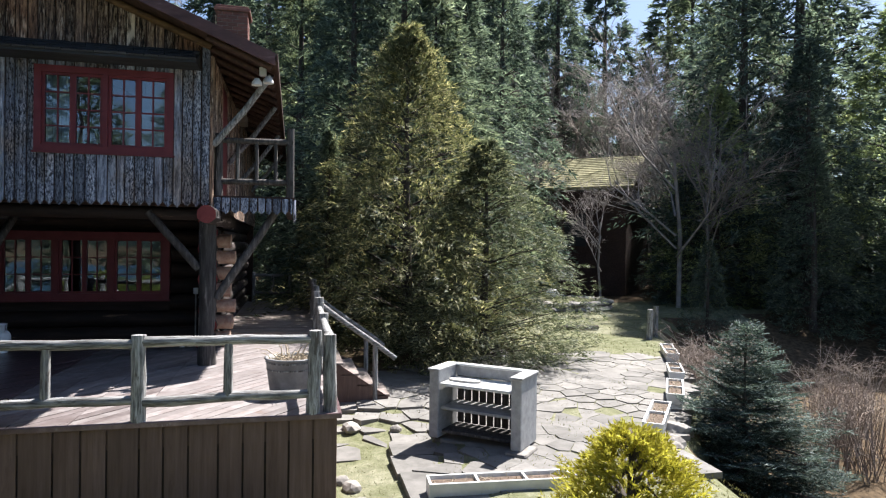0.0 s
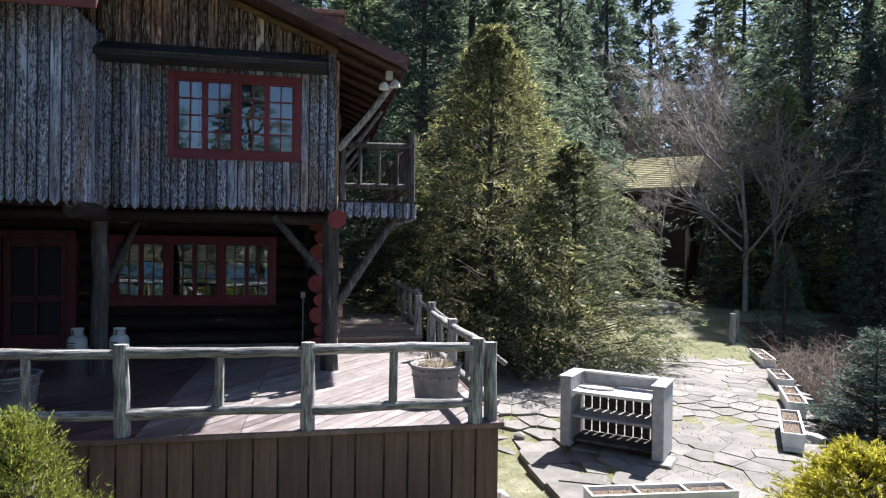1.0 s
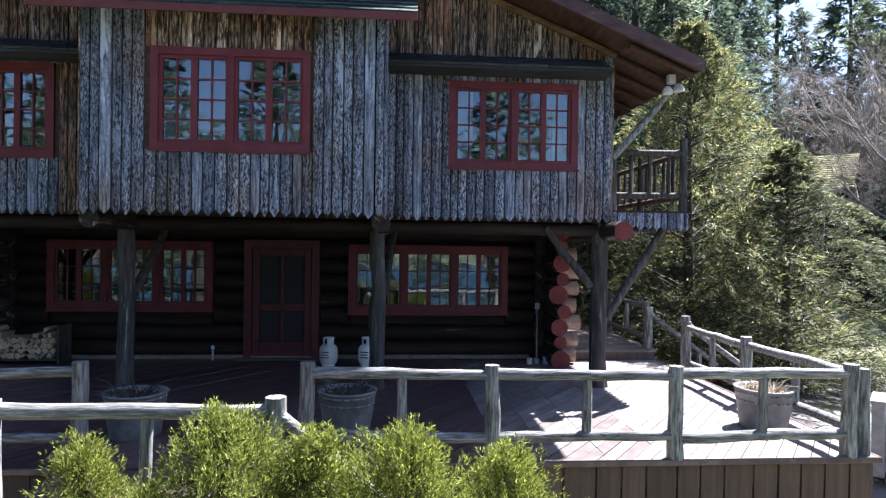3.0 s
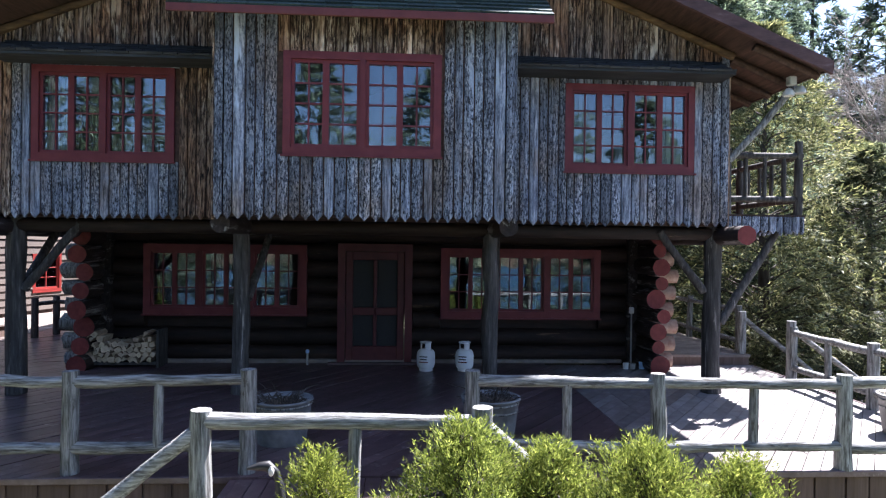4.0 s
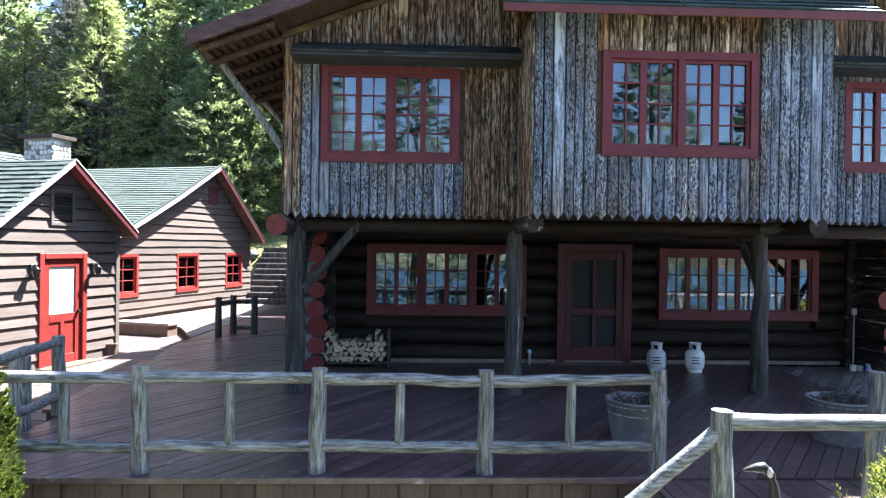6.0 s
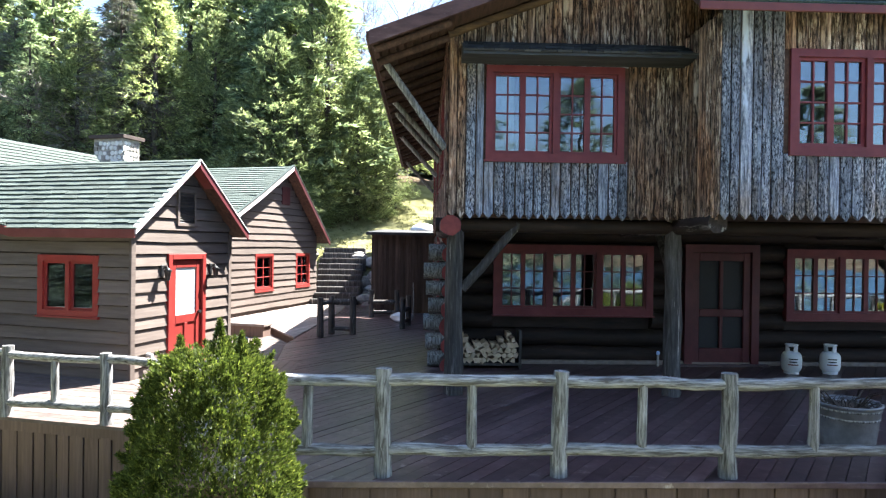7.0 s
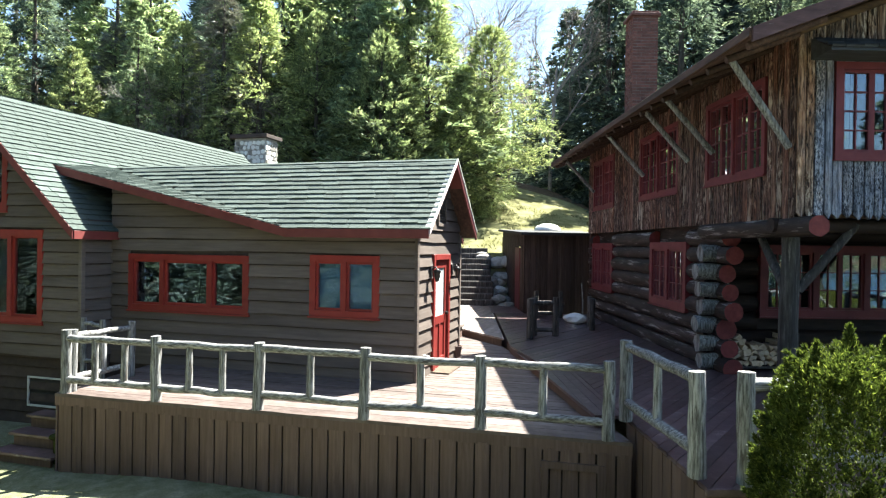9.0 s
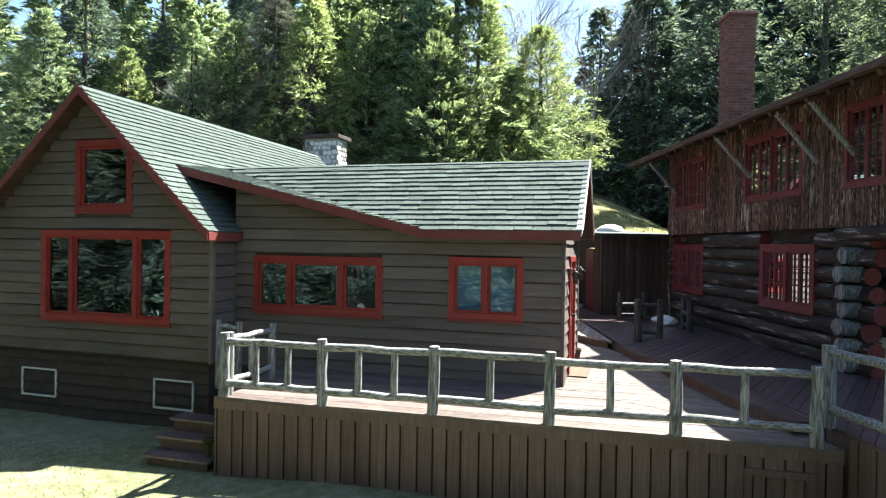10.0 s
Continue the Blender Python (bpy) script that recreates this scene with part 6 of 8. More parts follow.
def wooden_tub(x, y, z, seed):
    t = thing("planter_tub", "weathered grey half-barrel tub with dead plants on the deck", "planter", (x, y, z), local=True, group="planter tubs")
    Shape().lathe((0, 0, 0), [(0.25, 0.0), (0.275, 0.18), (0.305, 0.42), (0.32, 0.43), (0.325, 0.45), (0.29, 0.45), (0.28, 0.38)], 24).part("tub", M_TUB, t)
    for zz, r in ((0.30, 0.297), (0.385, 0.308)):
        Shape().lathe((0, 0, zz), [(r - 0.012, 0.0), (r, 0.004), (r + 0.003, 0.02), (r - 0.012, 0.026)], 24).part("hoop", M_RAIL, t)
    s = Shape()
    rnd = random.Random(seed)
    v = [(0, 0, 0.43)] + [(0.27 * math.cos(k * 6.283 / 16), 0.27 * math.sin(k * 6.283 / 16), 0.395 + rnd.uniform(0, 0.02)) for k in range(16)]
    s.add(v, [(0, k + 1, (k + 1) % 16 + 1) for k in range(16)])
    s.part("soil", M_SOIL, t)
    s = Shape()
    for i in range(90):
        a, r = rnd.uniform(0, 6.283), 0.25 * math.sqrt(rnd.random())
        p = Vector((r * math.cos(a), r * math.sin(a), 0.4))
        q = p + Vector((rnd.uniform(-0.16, 0.16), rnd.uniform(-0.16, 0.16), rnd.uniform(0.01, 0.1)))
        s.pole([p, (p + q) / 2 + Vector((0, 0, 0.03)), q], [0.005, 0.004, 0.002], 4)
    for i in range(16):
        a = rnd.uniform(0, 6.283)
        p = Vector((0.12 * math.cos(a), 0.12 * math.sin(a), 0.4))
        q = p + Vector((0.38 * math.cos(a) * rnd.random(), 0.38 * math.sin(a) * rnd.random(), rnd.uniform(0.06, 0.24)))
        s.pole([p, (p + q) / 2 + Vector((0, 0, 0.05)), q], [0.006, 0.005, 0.002], 4)
    tagged(s.part("dead_growth", M_BARK if seed > 1 else M_STRAW, t), kind="stuff")
    return t


wooden_tub(-0.02, 8.1, 1.0, 1)
wooden_tub(-4.75, 8.1, 1.0, 2)
wooden_tub(-6.95, 8.05, 1.0, 3)


def gas_cylinder(x, y, z):
    t = thing("gas_cylinder", "white steel propane cylinder standing on the porch", "gas cylinder", (x, y, z), local=True, group="gas cylinders")
    Shape().lathe((0, 0, 0.03), [(0.10, 0.0), (0.135, 0.03), (0.15, 0.08), (0.152, 0.22), (0.145, 0.27), (0.115, 0.315), (0.05, 0.335)], 24).part("tank", M_TANK, t)
    Shape().lathe((0, 0, 0.0), [(0.11, 0.0), (0.113, 0.01), (0.11, 0.05), (0.1, 0.05)], 20).part("foot_ring", M_TANK, t)
    Shape().pole([(0.09 * math.cos(k * 0.52), 0.09 * math.sin(k * 0.52), 0.465) for k in range(13)], 0.012, 6).part("collar_rim", M_TANK, t)
    for a0 in (0.35, 2.45, 4.55):
        ring = [(math.cos(a0 + k * 0.25), math.sin(a0 + k * 0.25)) for k in range(6)]
        arc = [(0.09 * c, 0.09 * q) for c, q in ring] + [(0.082 * c, 0.082 * q) for c, q in reversed(ring)]
        Shape().prism(arc, lambda u, w, q: (u, w, 0.33 + q), 0.135).part("collar", M_TANK, t)
    Shape().lathe((0, 0, 0.36), [(0.025, 0.0), (0.025, 0.04), (0.04, 0.045), (0.04, 0.065), (0.01, 0.07)], 10).part("valve", M_BLACK, t)
    for k in range(3):
        s = Shape()
        hw = (0.5, 0.38, 0.45)[k]
        for i in range(6):
            a = -1.9 + hw * (i / 6 - 0.5) * 2
            b = a + hw / 3
            z0 = 0.15 + k * 0.045
            s.add([(0.1545 * math.cos(q), 0.1545 * math.sin(q), z) for q, z in ((a, z0), (b, z0), (b, z0 + 0.018), (a, z0 + 0.018))], [(0, 1, 2, 3)])
        s.part("label_bar", M_BLACK if k else M_FASCIA_RED, t)
    return t


gas_cylinder(-5.32, 11.8, 1.0)
gas_cylinder(-4.68, 11.8, 1.0)

# firewood in its rack against the log wall
fw = thing("firewood_stack", "split firewood stacked in a low rack on the porch", "firewood", (-10.35, 12.2, 1.0))
rnd = random.Random(9)
Shape().box((-10.92, 12.0, 1.05), (-9.74, 12.4, 1.09)).box((-10.96, 12.0, 1.0), (-10.92, 12.4, 1.62)).box((-9.74, 12.0, 1.0), (-9.70, 12.4, 1.62)).part("rack", M_POST, fw)
x_at, row = 0, 0
for row in range(6):
    n = 11
    for k in range(n):
        x = -10.87 + (k + 0.5 + 0.4 * (row % 2 - 0.5)) * 1.1 / n
        z = 1.14 + row * 0.082
        if row >= 4 and not (k < 3 or k > 7):
            continue
        if row == 5 and not (k == 1 or k == 9):
            continue
        r = 0.062 * rnd.uniform(0.8, 1.15)
        a0 = rnd.uniform(0, 6.28)
        tri_ = [(r * rnd.uniform(0.8, 1.25) * math.cos(a0 + q * 6.283 / 4 + rnd.uniform(-0.4, 0.4)), r * rnd.uniform(0.75, 1.15) * math.sin(a0 + q * 6.283 / 4)) for q in range(rnd.choice((3, 4, 4)))]
        y_ = 11.96 + rnd.uniform(-0.03, 0.04)
        Shape().prism(tri_, lambda p, q, d: (x + p, y_ + d, z + q), 0.36).part("log", M_SPLIT, fw)

# thermometer stake and small clutter at the corner of the log wall
st = thing("outlet_stake", "thin grey stake with a small white box on top", "stake", (-1.72, 12.2, 1.0))
Shape().pole([(-1.72, 12.2, 1.0), (-1.72, 12.2, 1.95)], 0.014, 6).part("stake", M_CONCRETE, st)
Shape().box((-1.76, 12.17, 1.92), (-1.68, 12.23, 2.03), 0.01).part("box", M_WHITE, st)
for i, (x, h, m) in enumerate(((-1.62, 0.12, M_BLUE_BLIND), (-1.9, 0.1, M_WHITE), (-1.78, 0.09, M_CONCRETE))):
    ob = Shape().lathe((x, 11.95, 1.0), [(0.045, 0.0), (0.05, h * 0.8), (0.052, h), (0.04, h)], 12).part("tin_can", m)
    tagged(ob, ("blue", "white", "grey")[i] + " tin can standing at the porch corner", "can", "tin cans")
sp = thing("tap_stub", "small pale pipe stub by the porch door", "pipe", (-7.33, 12.3, 1.0))
Shape().pole([(-7.33, 12.3, 1.0), (-7.33, 12.3, 1.2)], 0.02, 6).part("pipe", M_CONCRETE, sp)
Shape().lathe((-7.33, 12.3, 1.2), [(0.03, 0.0), (0.035, 0.03), (0.02, 0.06)], 8).part("cap", M_BLUE_BLIND, sp)

# carved bird figure on the landing
gs = Shape()
gs.pole([(-6.6, 6.1, 0.985), (-6.59, 6.1, 1.12), (-6.6, 6.1, 1.27), (-6.63, 6.1, 1.36), (-6.69, 6.1, 1.41), (-6.75, 6.1, 1.405), (-6.84, 6.1, 1.39)], [0.055, 0.045, 0.032, 0.03, 0.042, 0.032, 0.008], 10)
goose = gs.part("goose_figure", M_BLACK)
tagged(goose, "black painted wooden goose-neck figure on the landing", "figure")
gp = Shape().lathe((-6.655, 6.06, 1.345), [(0.004, 0.0), (0.02, 0.015), (0.022, 0.05), (0.005, 0.075)], 8).part("cheek_patch", M_WHITE)
gp.parent = goose

# dark low rails and a tarpaulin bundle in the passage
for x, y, turn in ((-12.4, 19.3, 8), (-11.75, 17.2, 80)):
    b = thing("bench", "dark low log bench in the passage", "bench", (x, y, 1.0), turn, local=True, group="log benches")
    for k in (-0.35, 0.35):
        Shape().pole([(k, 0, 0), (k, 0, 0.75)], 0.07, 8, 0.05, 3).part("post", M_POST, b)
    Shape().pole([(-0.45, 0, 0.42), (0.45, 0, 0.42)], 0.06, 8, 0.05, 4).part("seat_pole", M_POST, b)
    Shape().pole([(-0.4, 0, 0.14), (0.4, 0, 0.14)], 0.05, 8, 0.05, 4).part("stretcher", M_POST, b)
guard = thing("log_guard", "low weathered log guard rail on the deck", "railing", (-13.3, 15.6, 1.0))
for x, y in ((-13.52, 15.32), (-13.36, 15.86), (-12.88, 15.8)):
    Shape().pole([(x, y, 1.0), (x, y, 1.85)], [0.075, 0.068], 9, 0.06, int(y * 50)).part("post", M_POST, guard)
for pa, pb_, z in (((-13.36, 15.86), (-12.88, 15.8), 1.72), ((-13.36, 15.86), (-12.88, 15.8), 1.13), ((-13.52, 15.32), (-13.36, 15.86), 1.72)):
    Shape().pole([(*pa, z), (*pb_, z)], 0.045, 8, 0.06, 5).part("rail", M_POST, guard)
boulder("tarpaulin", (-11.9, 18.3, 1.12), 0.32, M_WHITE, "crumpled white tarpaulin bundle on the deck", "tarpaulin", seed=77, flat=0.45)
tb = Shape().pole([(-11.6, 18.7, 1.0), (-11.58, 18.75, 1.5), (-11.6, 18.85, 2.0)], [0.018, 0.016, 0.014], 6).part("broom_stick", M_RAIL)
tagged(tb, "pale broom stick leaning on the log wall", "broom")
pb = thing("bench_box", "low brown plank bench box before the platform", "bench", (-15.65, 16.72, 0.84), -17.2, local=True)
Shape().box((-0.78, -0.2, 0.24), (0.78, 0.2, 0.3), 0.008).part("seat", M_DECK_PALE, pb)
Shape().box((-0.74, -0.17, 0.0), (0.74, 0.17, 0.24), 0.006).part("box", M_SKIRT, pb)
pot = Shape().lathe((-15.15, 13.95, 0.84), [(0.09, 0.0), (0.13, 0.2), (0.14, 0.22), (0.12, 0.22), (0.11, 0.17)], 14).part("flower_pot", M_SKIRT)
tagged(pot, "brown clay flower pot beside the red door", "flower pot")
# small steps at the end of the annex deck
es = thing("end_steps", "low brown wooden steps at the end of the annex deck", "steps", (-21.3, 11.3, -0.25), -17.2, local=True)
for i in range(3):
    Shape().box((-0.55 - 0.0, -0.35 + 0.28 * i, 0.12 + 0.19 * i), (0.55, -0.03 + 0.28 * i, 0.16 + 0.19 * i), 0.006).part("tread", M_DECK, es)
    Shape().box((-0.5, -0.3 + 0.28 * i, -0.3), (0.5, -0.27 + 0.28 * i, 0.115 + 0.19 * i)).part("riser", M_SKIRT, es)
rail_fence("railing", "grey blue pole gate post at the annex wall", [(-21.25, 12.3), (-20.9, 12.2)], 0.6, 1.6, 1.0, 0, seed=12, post_r=0.05, rail_r=0.035)
hose = Shape().pole([(-20.95, 11.05, -0.3), (-20.95, 11.05, 0.1)], 0.03, 8).lathe((-20.95, 11.05, 0.1), [(0.05, 0), (0.09, 0.03), (0.08, 0.07), (0.02, 0.09)], 10).part("hose_post", F_ARBOR)
tagged(hose, "small green hose post beside the deck", "hose post")

# ---------------------------------------------------------------- terrace things
bar = thing("garden_bar", "pale grey wooden garden bar with a slatted back", "bar", (1.90, 8.86, 0.12), -41.1, local=True)
BWD, BDP, BH = 1.40, 0.62, 0.95
for x in (0.0, BWD - 0.15):
    Shape().box((x, 0.0, 0.0), (x + 0.15, BDP, BH), 0.012).part("side_panel", M_GREY_WOOD, bar)
    Shape().box((x - 0.02, -0.02, BH), (x + 0.17, BDP + 0.02, BH + 0.03), 0.008).part("arm_cap", M_GREY_WOOD, bar)
Shape().box((0.16, 0.02, 0.74), (BWD - 0.16, BDP - 0.03, 0.78), 0.008).part("counter", M_WHITE, bar, "white counter board")
Shape().box((0.16, BDP - 0.06, 0.80), (BWD - 0.16, BDP, BH), 0.008).part("backboard", M_GREY_WOOD, bar)
Shape().box((-0.0 + 0.15, BDP - 0.09, BH), (BWD - 0.15, BDP + 0.02, BH + 0.03), 0.008).part("back_cap", M_WHITE, bar)
Shape().box((0.16, 0.05, 0.40), (BWD - 0.16, BDP - 0.05, 0.44), 0.006).part("shelf", M_GREY_WOOD, bar)
Shape().box((0.16, 0.1, 0.06), (BWD - 0.16, BDP - 0.05, 0.1), 0.006).part("bottom_shelf", M_POST, bar)
for i in range(9):
    x = 0.17 + i * 0.119
    Shape().box((x, BDP - 0.04, 0.1), (x + 0.1, BDP - 0.02, 0.74), 0.004).part("slat", M_POST, bar, "dark weathered slat")
Shape().box((BWD - 0.2, -0.12, -0.12), (BWD + 0.12, 0.35, 0.0), 0.02).part("foot_stone", M_STONE, bar)
pad = Shape().prism([(0.22 * math.cos(k * 6.283 / 18) * (1.0 if math.cos(k * 6.283 / 18) > 0 else 1.25), 0.09 * math.sin(k * 6.283 / 18)) for k in range(18)], lambda a, b, q: (a, b, q), 0.025).part("serving_board", M_CONCRETE)
pad.matrix_basis = pose(2.43, 8.78, 0.905, 0, 0, -38)
tagged(pad, "oval grey serving board lying on the bar", "board")


def trough(x, y, z, length, turn, cells, label):
    t = thing("planter_trough", label, "planter", (x, y, z), turn, local=True, group="planter troughs")
    w, h = 0.3, 0.26
    s = Shape()
    s.prism([(-w / 2, h), (-w / 2 + 0.03, 0), (w / 2 - 0.03, 0), (w / 2, h), (w / 2 - 0.03, h), (w / 2 - 0.055, 0.05), (-w / 2 + 0.055, 0.05), (-w / 2 + 0.03, h)], lambda a, b, q: (q - length / 2, a, b), length)
    s.part("box", M_WHITE, t)
    for k in range(cells + 1):
        xx = -length / 2 + length * k / cells
        xx = min(max(xx, -length / 2 + 0.015), length / 2 - 0.015)
        Shape().box((xx - 0.014, -w / 2 + 0.03, 0.06), (xx + 0.014, w / 2 - 0.03, h - 0.004)).part("divider", M_WHITE, t)
    Shape().box((-length / 2 + 0.03, -w / 2 + 0.05, 0.06), (length / 2 - 0.03, w / 2 - 0.05, h - 0.04)).part("soil", M_SOIL, t)
    s = Shape()
    rnd = random.Random(int(x * 100))
    for i in range(70):
        p = Vector((rnd.uniform(-length / 2 + 0.05, length / 2 - 0.05), rnd.uniform(-0.09, 0.09), h - 0.05))
        q = p + Vector((rnd.uniform(-0.08, 0.08), rnd.uniform(-0.08, 0.08), rnd.uniform(0.0, 0.06)))
        s.pole([p, q], [0.005, 0.003], 4)
    tagged(s.part("dead_growth", M_STRAW, t), kind="stuff")
    return t


trough(2.35, 6.95, -0.06, 1.7, -4, 3, "long white wooden planter trough with dry soil")
LT = "white wooden planter trough on the terrace edge"
trough(5.4, 8.62, 0.12, 1.45, 53, 2, LT)
trough(6.7, 10.15, 0.12, 1.35, 57, 2, LT)
trough(7.75, 11.75, 0.12, 1.1, 61, 2, LT)
trough(9.0, 13.9, 0.14, 1.6, 63, 2, LT)
rw = thing("terrace_kerb", "low kerb of grey fieldstones along the terrace edge", "kerb", (7, 11, 0))
rnd = random.Random(31)
for i in range(60):
    t = i / 59
    y = 7.0 + 10.5 * t
    x = edge_x(y) + 0.12
    boulder("stone", (x + rnd.uniform(-0.05, 0.1), y, rnd.uniform(-0.08, 0.08)), rnd.uniform(0.12, 0.2), M_STONE, "", "", parent=rw, seed=300 + i)
for k, (x, y) in enumerate(((9.9, 16.3), (10.45, 16.9))):
    p = Shape().pole([(x, y, 0.1), (x + 0.03, y, 1.1 + 0.03 * k)], [0.09, 0.08], 9, 0.05, k).part("gate_post", M_RAIL)
    tagged(p, "grey cedar gate post at the terrace edge", "post", "gate posts")
# fire ring
ring_ = thing("fire_ring", "low round fire ring of flat grey stones", "fire pit", (10.4, 24.3, 0.35))
for row in range(2):
    for k in range(26):
        a = (k + 0.5 * row) * 6.283 / 26
        r = 2.1
        q = boulder("stone", (10.4 + r * math.cos(a), 24.3 + 0.9 * r * math.sin(a), 0.45 + row * 0.2), 0.27, M_STONE, "", "", parent=ring_, seed=500 + row * 40 + k, flat=0.45)
Shape().lathe((10.4, 24.3, 0.45), [(1.9, 0.0), (1.9, 0.22), (1.2, 0.30), (0.2, 0.34)], 24).part("ash_bed", M_GROUND, ring_)
boulder("white_rock", (10.2, 24.0, 0.95), 0.3, M_WHITE, "white rock on the fire ring", "rock", seed=88, flat=0.8)
log_ = Shape().pole([(7.9, 18.2, 0.36), (9.2, 18.05, 0.37)], 0.07, 8, 0.08, 2).part("fallen_log", M_BARK)
tagged(log_, "short dead log lying on the terrace", "log")
for i, (x, y, r) in enumerate(((0.75, 7.2, 0.13), (0.95, 6.9, 0.12), (0.62, 6.75, 0.15), (1.1, 7.05, 0.1), (0.72, 7.75, 0.12), (0.6, 8.0, 0.1), (0.78, 6.45, 0.16), (1.2, 6.6, 0.13), (0.9, 9.9, 0.14), (1.55, 9.6, 0.1))):
    boulder("rock", (x, y, height(x, y) + r * 0.3), r, M_STONE, "grey fieldstone lying beside the deck", "rock", "loose rocks", seed=700 + i)

# cottage among the far trees
cot = thing("cottage", "dark cottage with a mossy roof among the trees", "house", (15.45, 26.95, 0.5), -40.4, local=True)
Shape().box((-6.5, 0.4, -0.6), (-0.4, 6.6, 5.1)).part("wall", M_SOFFIT, cot)
Shape().box((-3.4, 0.36, 2.4), (-2.3, 0.4, 4.0)).part("window", M_SCREEN, cot)
for side in (0, 1):
    r = Shape()
    r.prism([(0.0, 5.26), (3.55, 7.16), (3.55, 7.06), (0.0, 5.16)] if side == 0 else [(7.1, 5.26), (3.56, 7.16), (3.56, 7.06), (7.1, 5.16)], lambda a, b, q: (-7.0 + q, a, b), 7.0)
    rf = r.part("roof_slope", M_MOSS_ROOF, cot)
    up = Vector((0, 3.55, 1.9)) if side == 0 else Vector((0, -3.55, 1.9))
    shingle_roof(rf, (-7.0, 0.0 if side == 0 else 7.1, 5.265), (1, 0, 0), up, [(0, 0), (7.0, 0), (7.0, up.length), (0, up.length)], M_MOSS_ROOF, 0.25, 0.5, singles=0, seed=81)

# ---------------------------------------------------------------- trees and shrubs


def blades_mesh(name, p, d, w, length, width, mat):
    """Narrow pointed blades as one mesh: p start, d way, w side, all n x 3."""
    n = len(p)
    v = np.empty((n, 3, 3))
    v[:, 0] = p + w * width[:, None]
    v[:, 1] = p + d * length[:, None]
    v[:, 2] = p - w * width[:, None]
    me = bpy.data.meshes.new(name)
    me.vertices.add(3 * n)
    me.vertices.foreach_set("co", v.reshape(-1))
    me.loops.add(3 * n)
    me.loops.foreach_set("vertex_index", np.arange(3 * n, dtype=np.int32))
    me.polygons.add(n)
    me.polygons.foreach_set("loop_start", np.arange(0, 3 * n, 3, dtype=np.int32))
    me.materials.append(mat)
    me.update()
    me.validate()
    return me


def unit(a):
    return a / np.maximum(np.linalg.norm(a, axis=-1, keepdims=True), 1e-9)


def conifer(name, label, seed, H, R, mat, whorls=40, per=6, power=0.8, lift=20.0, drop=45.0, droop=0.12, first=0.06, twig=0.16, blade=0.2, wide=0.028, gap=0.11, flat=0.5, cat="tree", ragged=0.25, trunk=None, skirt=0.2):
    """A conifer: tapered trunk, whorls of branches bearing side twigs, each twig set with blades."""
    rng = np.random.default_rng(seed)
    P, D, W, L = [], [], [], []
    limbs = Shape()
    up = np.array([0, 0, 1.0])
    for i in range(whorls):
        f = first + (1 - first) * (i + rng.uniform(-0.3, 0.3)) / whorls
        f0 = min(max(f, first * 0.6), 0.985)
        for k in range(per):
            f = min(max(f0 + rng.uniform(-0.5, 0.5) / whorls, first * 0.6), 0.985)
            az = 6.283 * (k + rng.uniform(-0.35, 0.35)) / per + i * 2.4
            Lb = R * min(1.0, 1.15 * (1 - f)) ** power * rng.uniform(1 - ragged, 1 + ragged * 0.6) + 0.12
            Lb *= 1 + 0.45 * noise.noise((1.3 * math.cos(az), 1.3 * math.sin(az), f * 6 + seed))
            if f < skirt:
                Lb *= 0.68 + 0.32 * f / skirt
            el = radians(lift * f - drop * (1 - f) * 0.5 + rng.uniform(-15, 15))
            h = np.array([math.cos(az), math.sin(az), 0])
            side = np.array([-math.sin(az), math.cos(az), 0])
            o = np.array([0, 0, f * H])
            at = lambda s: o + h * (Lb * math.cos(el) * s)[:, None] + up * (Lb * (math.sin(el) * s - droop * s * s))[:, None]
            n = max(3, int(Lb / twig))
            s = (np.arange(n) + rng.uniform(0, 1, n)) / n * 0.88 + 0.1
            pts = at(s)
            if R * 0.35 < Lb and (i + k) % 3 == 0:
                q = at(np.array([0.0, 0.5, 0.9]))
                limbs.pole([tuple(x) for x in q], [0.02 + 0.012 * Lb, 0.012 + 0.006 * Lb, 0.006], 4)
            way = unit(h * math.cos(el) + up * (math.sin(el) - 2 * droop * s)[:, None])
            for sg in (-1, 1):
                ang = np.radians(rng.uniform(38, 68, n))
                td = unit(way * np.cos(ang)[:, None] + side * (sg * np.sin(ang))[:, None] + up * rng.uniform(-0.25, 0.1, n)[:, None])
                tl = np.minimum(0.42 * Lb * (1.08 - s) + 0.10, 0.75) * rng.uniform(0.7, 1.2, n)
                m = max(2, int(np.max(tl) / gap))
                for j in range(m):
                    u = (j + rng.uniform(0, 1, n)) / m
                    keep = u * np.max(tl) < tl
                    if not keep.any():
                        continue
                    q = pts + td * (u * np.max(tl))[:, None]
                    turn = rng.uniform(-0.75, 0.75, n)
                    dd = unit(td + way * turn[:, None] + up * rng.uniform(-0.35, 0.25, n)[:, None])
                    ww = unit(np.cross(dd, up) + up * rng.uniform(-flat, flat, n)[:, None])
                    P.append(q[keep]), D.append(dd[keep]), W.append(ww[keep]), L.append(rng.uniform(0.7, 1.25, n)[keep] * blade)
            q = at(np.array([0.97]))
            P.append(q), D.append(way[-1:]), W.append(unit(np.cross(way[-1:], up))), L.append(np.array([blade * 1.2]))
    top = 14
    P.append(np.tile([0, 0, H * 0.97], (top, 1)) + rng.uniform(-0.03, 0.03, (top, 3)))
    D.append(unit(np.stack([rng.uniform(-0.5, 0.5, top), rng.uniform(-0.5, 0.5, top), np.ones(top)], 1)))
    W.append(unit(rng.normal(0, 1, (top, 3))))
    L.append(np.full(top, blade * 1.3))
